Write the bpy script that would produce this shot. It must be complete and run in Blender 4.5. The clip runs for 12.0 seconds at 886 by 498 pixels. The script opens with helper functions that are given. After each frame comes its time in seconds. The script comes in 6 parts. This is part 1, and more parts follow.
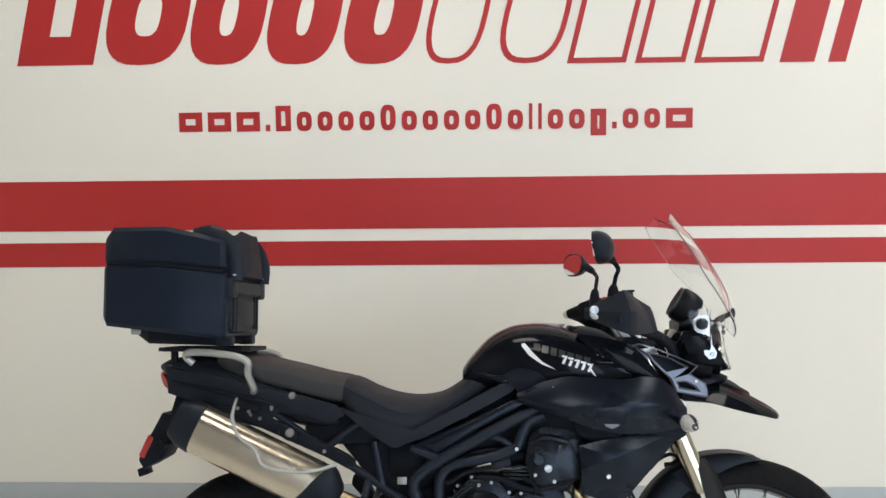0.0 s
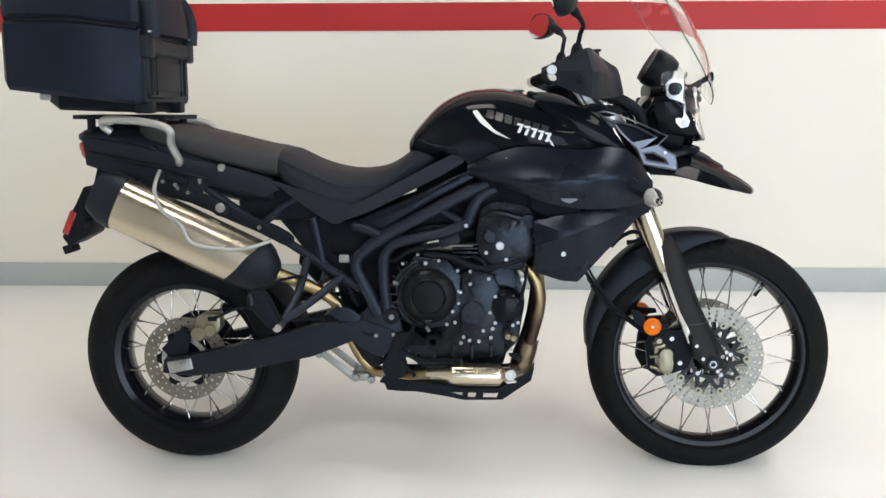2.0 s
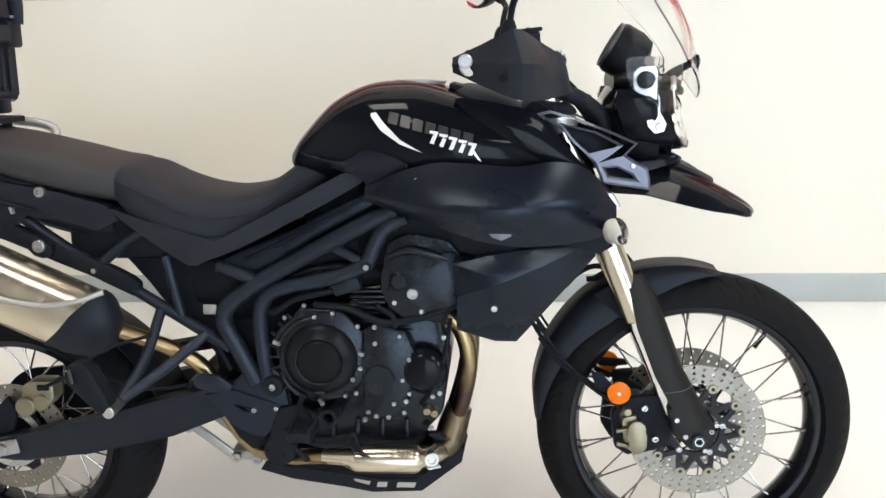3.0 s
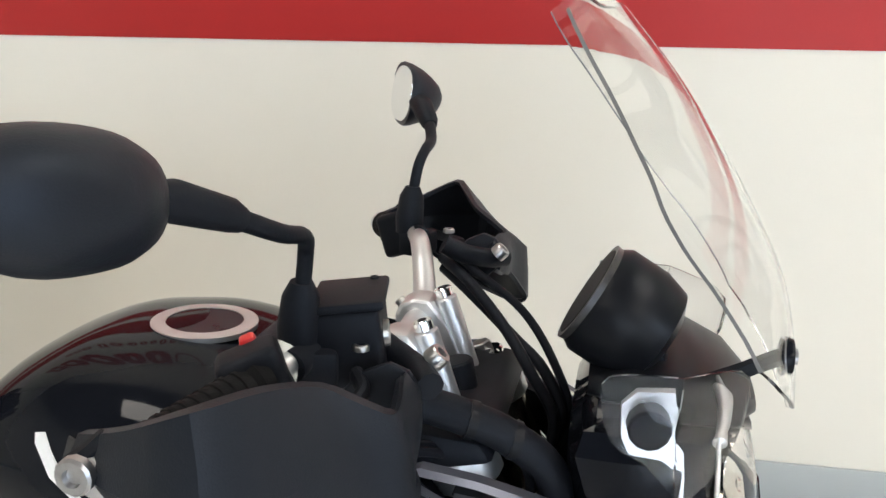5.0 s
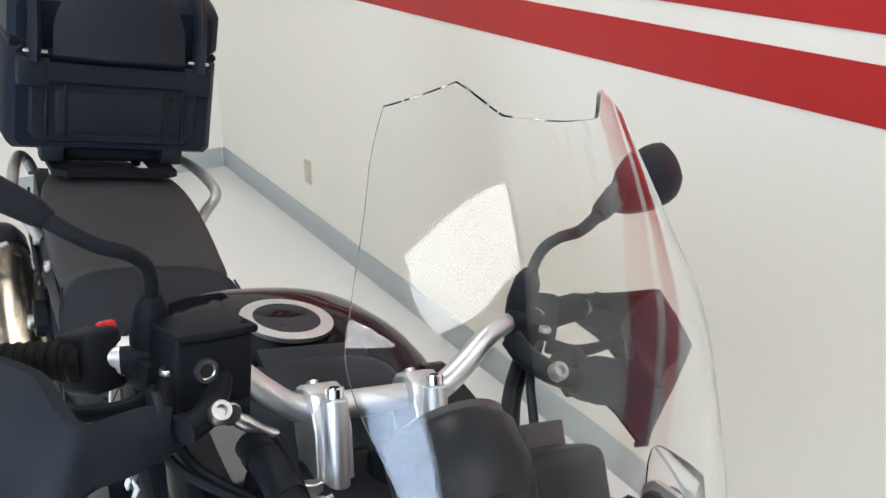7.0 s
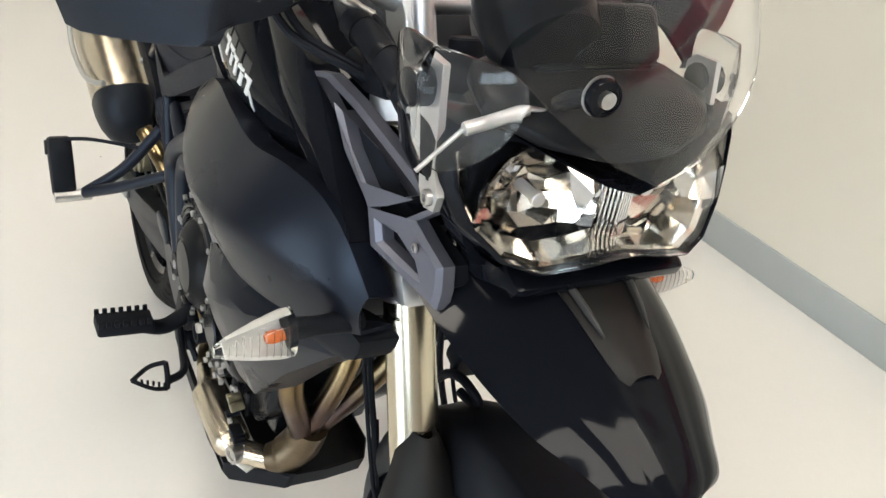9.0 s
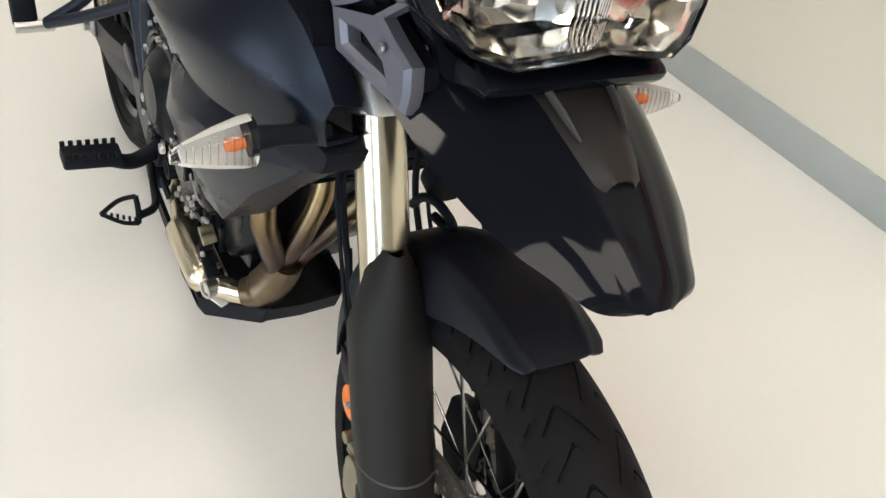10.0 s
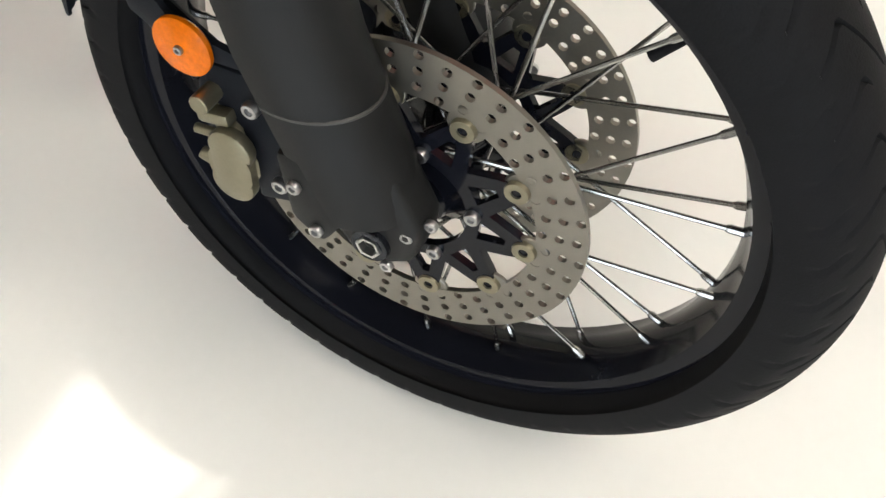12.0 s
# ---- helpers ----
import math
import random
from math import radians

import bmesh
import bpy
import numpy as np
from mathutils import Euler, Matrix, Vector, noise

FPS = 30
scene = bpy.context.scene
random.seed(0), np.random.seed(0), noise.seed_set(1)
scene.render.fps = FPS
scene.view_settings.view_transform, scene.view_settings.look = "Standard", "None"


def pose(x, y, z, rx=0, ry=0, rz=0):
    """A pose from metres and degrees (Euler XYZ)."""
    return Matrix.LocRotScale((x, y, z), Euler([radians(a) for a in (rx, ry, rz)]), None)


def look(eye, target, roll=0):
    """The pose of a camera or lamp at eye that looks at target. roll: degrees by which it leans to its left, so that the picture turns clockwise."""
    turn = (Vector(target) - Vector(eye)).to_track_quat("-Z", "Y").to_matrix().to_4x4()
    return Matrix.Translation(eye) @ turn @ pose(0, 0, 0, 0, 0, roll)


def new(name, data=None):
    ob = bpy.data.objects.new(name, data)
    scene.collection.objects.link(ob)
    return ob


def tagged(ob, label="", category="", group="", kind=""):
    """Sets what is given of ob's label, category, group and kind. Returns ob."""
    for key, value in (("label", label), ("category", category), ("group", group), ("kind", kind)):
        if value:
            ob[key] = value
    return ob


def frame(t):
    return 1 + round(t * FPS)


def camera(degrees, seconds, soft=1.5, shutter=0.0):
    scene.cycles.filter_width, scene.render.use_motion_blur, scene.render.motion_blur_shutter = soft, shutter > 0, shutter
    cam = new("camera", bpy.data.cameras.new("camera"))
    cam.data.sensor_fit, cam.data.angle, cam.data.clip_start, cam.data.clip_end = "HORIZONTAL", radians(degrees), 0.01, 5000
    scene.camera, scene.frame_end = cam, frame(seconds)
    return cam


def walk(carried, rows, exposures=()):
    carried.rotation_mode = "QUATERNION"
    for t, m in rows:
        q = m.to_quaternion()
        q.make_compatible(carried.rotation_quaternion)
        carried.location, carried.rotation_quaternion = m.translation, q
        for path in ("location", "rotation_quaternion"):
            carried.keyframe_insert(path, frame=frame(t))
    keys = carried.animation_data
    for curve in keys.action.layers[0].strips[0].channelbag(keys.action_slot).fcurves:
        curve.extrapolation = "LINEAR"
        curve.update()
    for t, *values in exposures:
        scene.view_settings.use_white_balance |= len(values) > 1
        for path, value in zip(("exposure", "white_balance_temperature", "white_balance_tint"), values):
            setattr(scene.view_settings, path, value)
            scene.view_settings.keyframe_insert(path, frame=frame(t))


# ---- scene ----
cam = camera(52.2, 12.0)
PATH = [
    (0, (0.763, -2.66, 1.657), (0.664, -0.673, 1.449), -0.7),
    (0.5, (0.779, -2.637, 1.624), (0.689, -0.672, 1.257), -0.5),
    (1, (0.804, -2.615, 1.588), (0.706, -0.687, 1.065), -0.3),
    (1.5, (0.853, -2.575, 1.574), (0.735, -0.676, 0.957), -0.4),
    (2, (0.889, -2.4, 1.542), (0.804, -0.515, 0.88), -0.5),
    (2.5, (0.946, -2.082, 1.536), (0.87, -0.221, 0.808), -1.2),
    (3, (1.091, -1.711, 1.51), (1.0, 0.138, 0.754), -1.3),
    (3.2, (1.147, -1.582, 1.539), (1.061, 0.265, 0.777), -1.3),
    (4.8, (1.321, -0.611, 1.565), (1.124, 1.207, 0.757), -1.6),
    (5, (1.372, -0.533, 1.569), (1.013, 1.252, 0.741), -1.3),
    (5.5, (1.444, -0.325, 1.566), (0.837, 1.4, 0.756), 0.3),
    (6, (1.531, -0.169, 1.578), (0.516, 1.362, 0.787), 0.8),
    (6.5, (1.743, -0.078, 1.582), (0.223, 0.981, 0.827), 1.5),
    (6.7, (1.804, -0.078, 1.594), (0.223, 0.897, 0.853), -0.0),
    (8.3, (2.068, -0.207, 1.534), (0.471, 0.583, 0.626), -1.0),
    (8.5, (2.073, -0.224, 1.509), (0.518, 0.566, 0.53), -0.7),
    (9, (2.063, -0.232, 1.459), (0.601, 0.537, 0.331), -0.5),
    (9.5, (2.069, -0.224, 1.422), (0.692, 0.513, 0.172), 0.1),
    (10, (2.076, -0.216, 1.382), (0.777, 0.489, 0.034), 0.4),
    (10.5, (2.086, -0.215, 1.293), (0.923, 0.433, -0.2), 0.5),
    (11, (2.012, -0.255, 1.208), (1.042, 0.401, -0.414), -0.7),
    (11.5, (1.814, -0.292, 1.103), (1.231, 0.521, -0.628), 2.7),
    (12, (1.722, -0.303, 0.99), (1.421, 0.575, -0.782), 7.3),
]
walk(cam, [(t, look(eye, target, roll)) for t, eye, target, roll in PATH], [(0, -0.34, 6360, 12), (1.0, -0.17, 6340, 12), (2.0, -0.08, 6360, 12), (3.0, 0.12, 6450, 12.5), (5.0, -0.04, 6450, 12.5), (5.5, -0.06, 6450, 13), (6.0, -0.04, 6080, 13), (6.5, 0.0, 5950, 13), (8.3, 0.05, 6600, 11.5), (9.0, 0.06, 6700, 11.5), (10.0, 0.0, 6750, 11.5), (11.0, -0.12, 6750, 11.5), (12.0, 0.06, 6700, 11.5)])

# ---- world and lights ----
world = bpy.data.worlds.new("world")
scene.world = world
world.use_nodes = True
wn = world.node_tree.nodes
sky = wn.new("ShaderNodeTexSky")
sky.sky_type, sky.sun_disc = "NISHITA", False
sky.sun_elevation, sky.sun_rotation = radians(48), radians(120)
world.node_tree.links.new(sky.outputs["Color"], wn["Background"].inputs["Color"])
wn["Background"].inputs["Strength"].default_value = 0.10

XL, XR, YB, YF, ZC = -3.24, 7.0, 1.45, -6.5, 4.2  # room: corner walls, back wall, front wall, ceiling


def area(name, m, sx, sy, watts, color):
    lamp = bpy.data.lights.new(name, "AREA")
    lamp.shape, lamp.size, lamp.size_y, lamp.energy, lamp.color = "RECTANGLE", sx, sy, watts, color
    ob = new(name, lamp)
    ob.matrix_world = m
    return ob


# blue daylight through an assumed shop door and high window, both unseen
area("door_daylight", pose(2.7, YF + 0.25, 1.55, 90, 0, 0), 3.6, 2.8, 60, (0.70, 0.85, 1.0))
area("window_daylight", pose(XR - 0.25, -5.0, 2.7, 90, 0, 90), 2.6, 1.9, 150, (0.62, 0.80, 1.0))

# ---- materials ----


def mat(name, color, rough=0.5, metal=0.0, grain=0.0, gscale=300.0, var=0.10, vscale=9.0, rvar=0.12, coat=0.0, spec=0.5, aniso=0.0, blue_sheen=False):
    m = bpy.data.materials.new(name)
    m.use_nodes = True
    nt = m.node_tree
    n, l = nt.nodes, nt.links
    b = n["Principled BSDF"]
    co = n.new("ShaderNodeTexCoord")
    big, small = n.new("ShaderNodeTexNoise"), n.new("ShaderNodeTexNoise")
    big.inputs["Scale"].default_value, big.inputs["Detail"].default_value = vscale, 5
    small.inputs["Scale"].default_value, small.inputs["Detail"].default_value = gscale, 3
    l.new(co.outputs["Object"], big.inputs["Vector"])
    l.new(co.outputs["Object"], small.inputs["Vector"])
    ramp = n.new("ShaderNodeMapRange")
    ramp.inputs["To Min"].default_value, ramp.inputs["To Max"].default_value = 1 - var, 1 + var
    l.new(big.outputs["Fac"], ramp.inputs["Value"])
    fine = n.new("ShaderNodeMapRange")
    fine.inputs["To Min"].default_value, fine.inputs["To Max"].default_value = 1 - var * 0.6, 1 + var * 0.6
    l.new(small.outputs["Fac"], fine.inputs["Value"])
    mul = n.new("ShaderNodeMath")
    mul.operation = "MULTIPLY"
    l.new(ramp.outputs["Result"], mul.inputs[0])
    l.new(fine.outputs["Result"], mul.inputs[1])
    tint = n.new("ShaderNodeVectorMath")
    tint.operation = "SCALE"
    tint.inputs[0].default_value = color
    l.new(mul.outputs["Value"], tint.inputs["Scale"])
    l.new(tint.outputs["Vector"], b.inputs["Base Color"])
    rr = n.new("ShaderNodeMapRange")
    rr.inputs["To Min"].default_value, rr.inputs["To Max"].default_value = max(0.02, rough * (1 - rvar)), min(1.0, rough * (1 + rvar))
    l.new(big.outputs["Fac"], rr.inputs["Value"])
    l.new(rr.outputs["Result"], b.inputs["Roughness"])
    b.inputs["Metallic"].default_value = metal
    b.inputs["Coat Weight"].default_value = coat
    b.inputs["Coat Roughness"].default_value = 0.04
    b.inputs["Specular IOR Level"].default_value = spec
    b.inputs["Anisotropic"].default_value = aniso
    # blue sheen of daylight, put into the specular colour
    if blue_sheen:
        b.inputs["Specular Tint"].default_value = (0.70, 0.83, 1.0, 1)
    if grain:
        bump = n.new("ShaderNodeBump")
        bump.inputs["Strength"].default_value, bump.inputs["Distance"].default_value = grain, 0.001
        l.new(small.outputs["Fac"], bump.inputs["Height"])
        l.new(bump.outputs["Normal"], b.inputs["Normal"])
    return m


def glassy(name, color, rough=0.0, ior=1.49, weight=1.0):
    m = bpy.data.materials.new(name)
    m.use_nodes = True
    b = m.node_tree.nodes["Principled BSDF"]
    b.inputs["Base Color"].default_value = (*color, 1)
    b.inputs["Roughness"].default_value, b.inputs["IOR"].default_value = rough, ior
    b.inputs["Transmission Weight"].default_value = weight
    return m


def glow(name, color, power):
    m = bpy.data.materials.new(name)
    m.use_nodes = True
    b = m.node_tree.nodes["Principled BSDF"]
    b.inputs["Base Color"].default_value = (*color, 1)
    b.inputs["Emission Color"].default_value = (*color, 1)
    b.inputs["Emission Strength"].default_value = power
    return m


WALL = mat("wall_paint", (0.80, 0.765, 0.675), 0.62, grain=0.06, gscale=260, var=0.025, vscale=0.9)
# walls out of view, greyed to weaken their reflections in screen and paint
GREYWALL = mat("unseen_wall_grey", (0.40, 0.385, 0.36), 0.7, grain=0.05, gscale=260, var=0.05, vscale=0.9)
REDP = mat("red_wall_paint", (0.42, 0.014, 0.013), 0.5, grain=0.05, gscale=260, var=0.06, vscale=2.0)
FLOOR = mat("epoxy_floor", (0.78, 0.775, 0.745), 0.10, grain=0.17, gscale=80, var=0.03, vscale=1.3, rvar=0.35, coat=0.25)
def speckled(m, scale, size, shade):
    """Small scattered scuff marks over a pale material."""
    n, l = m.node_tree.nodes, m.node_tree.links
    b = n["Principled BSDF"]
    was = b.inputs["Base Color"].links[0].from_socket
    co, spots, near, warp, add, pick, both, mix = (n.new("ShaderNode" + k) for k in ("TexCoord", "TexVoronoi", "MapRange", "TexNoise", "VectorMath", "MapRange", "Math", "Mix"))
    spots.inputs["Scale"].default_value = scale
    warp.inputs["Scale"].default_value = 60
    add.operation = "MULTIPLY_ADD"
    add.inputs[1].default_value = (0.02, 0.06, 0.0)
    l.new(co.outputs["Object"], warp.inputs["Vector"])
    l.new(warp.outputs["Color"], add.inputs[0])
    l.new(co.outputs["Object"], add.inputs[2])
    l.new(add.outputs["Vector"], spots.inputs["Vector"])
    near.inputs["From Min"].default_value, near.inputs["From Max"].default_value = size, size * 0.4
    l.new(spots.outputs["Distance"], near.inputs["Value"])
    cut = n.new("ShaderNodeSeparateXYZ")
    l.new(spots.outputs["Color"], cut.inputs[0])
    pick.inputs["From Min"].default_value, pick.inputs["From Max"].default_value = 0.55, 0.95
    l.new(cut.outputs["X"], pick.inputs["Value"])
    both.operation = "MULTIPLY"
    l.new(near.outputs["Result"], both.inputs[0])
    l.new(pick.outputs["Result"], both.inputs[1])
    mix.data_type = "RGBA"
    mix.inputs["B"].default_value = (*shade, 1)
    l.new(both.outputs["Value"], mix.inputs["Factor"])
    l.new(was, mix.inputs["A"])
    l.new(mix.outputs["Result"], b.inputs["Base Color"])


speckled(FLOOR, 7.0, 0.030, (0.22, 0.21, 0.20))

BASEB = mat("rubber_baseboard", (0.42, 0.45, 0.45), 0.5, grain=0.05, var=0.06)
# ceiling out of view, kept dark so upward gloss reflects less
CEIL = mat("ceiling_paint", (0.085, 0.085, 0.088), 0.85, var=0.06, vscale=1.0)
IVORY = mat("ivory_plastic", (0.55, 0.50, 0.38), 0.4)
GLOSS = mat("gloss_black_paint", (0.0055, 0.0064, 0.0091), 0.06, var=0.2, rvar=0.3, spec=0.10)
MATTE = mat("matte_graphite_paint", (0.0057, 0.0069, 0.0115), 0.28, spec=0.27, var=0.15, grain=0.05, gscale=900, blue_sheen=True)
PLAST = mat("black_plastic", (0.0104, 0.0117, 0.0153), 0.46, spec=0.24, var=0.2, grain=0.25, gscale=700, blue_sheen=True)
SMOOTH = mat("smooth_black_plastic", (0.007, 0.0078, 0.0097), 0.34, spec=0.12, var=0.15)
GUARD = mat("fork_plastic", (0.0104, 0.0103, 0.01), 0.52, spec=0.22, var=0.15, grain=0.2, gscale=800)
INSERT = mat("grained_insert_plastic", (0.0085, 0.0080, 0.0078), 0.45, spec=0.3, var=0.12, grain=0.25, gscale=800)
STRIP = mat("pale_grey_plastic", (0.040, 0.038, 0.036), 0.42, var=0.1, grain=0.1, gscale=900)
DULL = mat("dark_plastic", (0.0085, 0.0091, 0.0115), 0.55, spec=0.15, var=0.25, grain=0.2, gscale=500, blue_sheen=True)
VINYL = mat("seat_vinyl", (0.0168, 0.0176, 0.0224), 0.55, spec=0.2, var=0.14, grain=0.6, gscale=1100, blue_sheen=True)
VINYL2 = mat("rear_seat_vinyl", (0.0334, 0.0329, 0.0345), 0.58, spec=0.25, var=0.14, grain=0.6, gscale=1100)
RUBBER = mat("tyre_rubber", (0.0077, 0.0077, 0.0084), 0.62, spec=0.08, var=0.3, vscale=25, grain=0.3, gscale=600)
FRAMEM = mat("frame_paint", (0.0118, 0.014, 0.0211), 0.36, spec=0.28, var=0.12, grain=0.1, gscale=800, blue_sheen=True)
ENGINE = mat("engine_black", (0.007, 0.0073, 0.009), 0.24, spec=0.34, var=0.3, vscale=20, grain=0.35, gscale=400, blue_sheen=True)
RIMM = mat("rim_black", (0.0062, 0.0068, 0.0101), 0.12, var=0.2, spec=0.20)
STEEL = mat("bolt_steel", (0.54, 0.54, 0.53), 0.30, metal=1.0, var=0.15, vscale=60)
BOLTM = mat("zinc_bolt", (0.42, 0.42, 0.42), 0.32, metal=1.0, var=0.2, vscale=60)
SPOKE = mat("spoke_steel", (0.38, 0.375, 0.36), 0.24, metal=1.0, var=0.15, vscale=60)
BRUSH = mat("brushed_steel", (0.60, 0.53, 0.42), 0.26, metal=1.0, var=0.10, vscale=14, grain=0.06, gscale=1500, aniso=0.6)
BRASS = mat("heat_tinted_steel", (0.33, 0.245, 0.13), 0.30, metal=1.0, var=0.40, vscale=18)
BURNT = mat("burnt_steel", (0.15, 0.115, 0.075), 0.38, metal=1.0, var=0.45, vscale=22)
FORKM = mat("fork_anodised", (0.56, 0.51, 0.40), 0.20, metal=1.0, var=0.06, vscale=12)
CHROME = mat("chrome", (0.80, 0.80, 0.80), 0.06, metal=1.0, var=0.05)
BOWL = mat("lamp_reflector", (0.66, 0.63, 0.58), 0.10, metal=1.0, var=0.06)
ALU = mat("cast_aluminium", (0.64, 0.65, 0.66), 0.42, metal=1.0, var=0.10, vscale=30, grain=0.15, gscale=900)
SILVER = mat("silver_paint", (0.130, 0.136, 0.168), 0.34, metal=0.45, var=0.07, grain=0.1, gscale=1600)
RAIL = mat("rack_silver", (0.40, 0.40, 0.38), 0.42, metal=0.6, var=0.1, grain=0.1)
DISC = mat("brake_disc_steel", (0.225, 0.210, 0.180), 0.38, metal=0.95, var=0.16, vscale=40, grain=0.1, gscale=900)
CALIP = mat("caliper_gold", (0.25, 0.225, 0.155), 0.36, metal=0.8, var=0.15, vscale=40, grain=0.15)
WHITE = mat("white_decal", (0.80, 0.80, 0.79), 0.3)
GREYD = mat("grey_decal", (0.022, 0.021, 0.021), 0.3)
REDPL = mat("red_plastic", (0.55, 0.02, 0.02), 0.3)
WPLAS = mat("white_plastic", (0.72, 0.72, 0.68), 0.4)
AMBER = mat("amber_reflector", (0.74, 0.155, 0.0015), 0.22, var=0.4, vscale=45, grain=0.7, gscale=260, spec=0.2)
def heat_tinted(name, low, high, z0, z1):
    """Pipe steel whose tint goes from low to high over the heights z0 to z1."""
    m = mat(name, high, 0.30, metal=1.0, var=0.35, vscale=18)
    n, l = m.node_tree.nodes, m.node_tree.links
    co, cut, span, mix = n.new("ShaderNodeTexCoord"), n.new("ShaderNodeSeparateXYZ"), n.new("ShaderNodeMapRange"), n.new("ShaderNodeMix")
    mix.data_type = "RGBA"
    span.inputs["From Min"].default_value, span.inputs["From Max"].default_value = z0, z1
    mix.inputs["A"].default_value, mix.inputs["B"].default_value = (*low, 1), (*high, 1)
    tint = next(k for k in n if k.bl_idname == "ShaderNodeVectorMath")
    l.new(co.outputs["Object"], cut.inputs[0])
    l.new(cut.outputs["Z"], span.inputs["Value"])
    l.new(span.outputs["Result"], mix.inputs["Factor"])
    l.new(mix.outputs["Result"], tint.inputs[0])
    return m


HEADER = heat_tinted("header_steel", (0.085, 0.060, 0.052), (0.34, 0.255, 0.13), 0.44, 0.56)
AMBERB = mat("amber_bulb", (0.75, 0.16, 0.03), 0.2)
REDLENS = mat("red_lens", (0.42, 0.015, 0.012), 0.12, coat=0.8)
CASEM = mat("case_shell", (0.0075, 0.0105, 0.0187), 0.46, spec=0.2, var=0.10, grain=0.25, gscale=800, blue_sheen=True)
SCREEN = glassy("clear_acrylic", (0.985, 0.99, 0.99), 0.0, 1.36)
EDGE = mat("cut_acrylic_edge", (0.20, 0.20, 0.20), 0.2, var=0.3, vscale=9)
SIGNAL = glassy("pressed_clear_lens", (0.96, 0.96, 0.95), 0.12, 1.36)
LENS = glassy("clear_lens", (1, 1, 1), 0.0, 1.12)
DEFLECT = glassy("clear_deflector_acrylic", (0.96, 0.96, 0.97), 0.0, 1.34)
MIRROR = mat("mirror_glass", (0.86, 0.87, 0.88), 0.03, metal=1.0, var=0.01, rvar=0.0)
PANELGLOW = glow("lamp_diffuser", (1.0, 0.96, 0.88), 8.0)
DAYGLOW = glow("bright_outdoors", (0.80, 0.90, 1.0), 2.5)

# ---- mesh helpers ----


def V(*a):
    return Vector(a)


def part(name, bm, material, parent=None, label="", sharp=38):
    bmesh.ops.recalc_face_normals(bm, faces=bm.faces)
    me = bpy.data.meshes.new(name)
    bm.to_mesh(me)
    bm.free()
    return mesh_part(name, me, material, parent, label, sharp)


def mesh_part(name, me, material, parent=None, label="", sharp=38):
    if not me.materials:
        me.materials.append(material)
        me.polygons.foreach_set("use_smooth", [True] * len(me.polygons))
        me.set_sharp_from_angle(angle=radians(sharp))
    ob = new(name, me)
    if parent:
        ob.parent = parent
    if label:
        ob["label"] = label
    return ob


def raw(verts, faces):
    bm = bmesh.new()
    vs = [bm.verts.new(v) for v in verts]
    for f in faces:
        try:
            bm.faces.new([vs[i] for i in f])
        except ValueError:
            pass
    return bm


def curve_points(pts, k=6, closed=False):
    P = [Vector(p) for p in pts]
    if len(P) == 2 and not closed:
        return [P[0].lerp(P[1], i / k) for i in range(k + 1)]
    n, out = len(P), []
    for i in range(n if closed else n - 1):
        a = P[(i - 1) % n] if closed or i else P[0] * 2 - P[1]
        b, c = P[i], P[(i + 1) % n]
        d = P[(i + 2) % n] if closed or i + 2 < n else P[-1] * 2 - P[-2]
        for j in range(k):
            t = j / k
            out.append(0.5 * (2 * b + (c - a) * t + (2 * a - 5 * b + 4 * c - d) * t * t + (3 * b - a - 3 * c + d) * t ** 3))
    if not closed:
        out.append(P[-1].copy())
    return out


def loft(rings, cap=True, closed=False):
    n, m = len(rings), len(rings[0])
    verts = [v for r in rings for v in r]
    faces = []
    for i in range(n if closed else n - 1):
        for j in range(m):
            faces.append((i * m + j, i * m + (j + 1) % m, ((i + 1) % n) * m + (j + 1) % m, ((i + 1) % n) * m + j))
    if cap and not closed:
        faces += [tuple(range(m)), tuple((n - 1) * m + j for j in range(m))]
    return raw(verts, faces)


def tube(pts, r, n=10, k=6, flat=1.0, closed=False, straight=False):
    """A round bar along a smooth line; r one radius or one for each point."""
    P = [Vector(p) for p in pts] if straight else curve_points(pts, k, closed)
    if isinstance(r, (int, float)):
        R = [r] * len(P)
    else:
        R = [float(np.interp(i / (len(P) - 1) * (len(r) - 1), range(len(r)), r)) for i in range(len(P))]
    N = len(P)
    rings, side = [], None
    for i, p in enumerate(P):
        a, b = (P[(i - 1) % N], P[(i + 1) % N]) if closed else (P[max(i - 1, 0)], P[min(i + 1, N - 1)])
        t = (b - a).normalized()
        if side is None:
            side = t.cross(V(0, 1, 0) if abs(t.y) < 0.9 else V(1, 0, 0)).normalized()
        side = (side - t * side.dot(t)).normalized()
        up = t.cross(side)
        rings.append([p + (side * math.cos(q) + up * math.sin(q) * flat) * R[i] for q in (2 * math.pi * j / n for j in range(n))])
    return loft(rings, closed=closed)


def cyl(a, b, r, n=20, bev=None, r2=None):
    a, b = Vector(a), Vector(b)
    L = (b - a).length
    e = min(r * 0.12, L * 0.2) if bev is None else bev
    r2 = r if r2 is None else r2
    d = (b - a).normalized()
    return tube([a, a + d * e, b - d * e, b], [r - e, r, r2, r2 - e], n, straight=True)


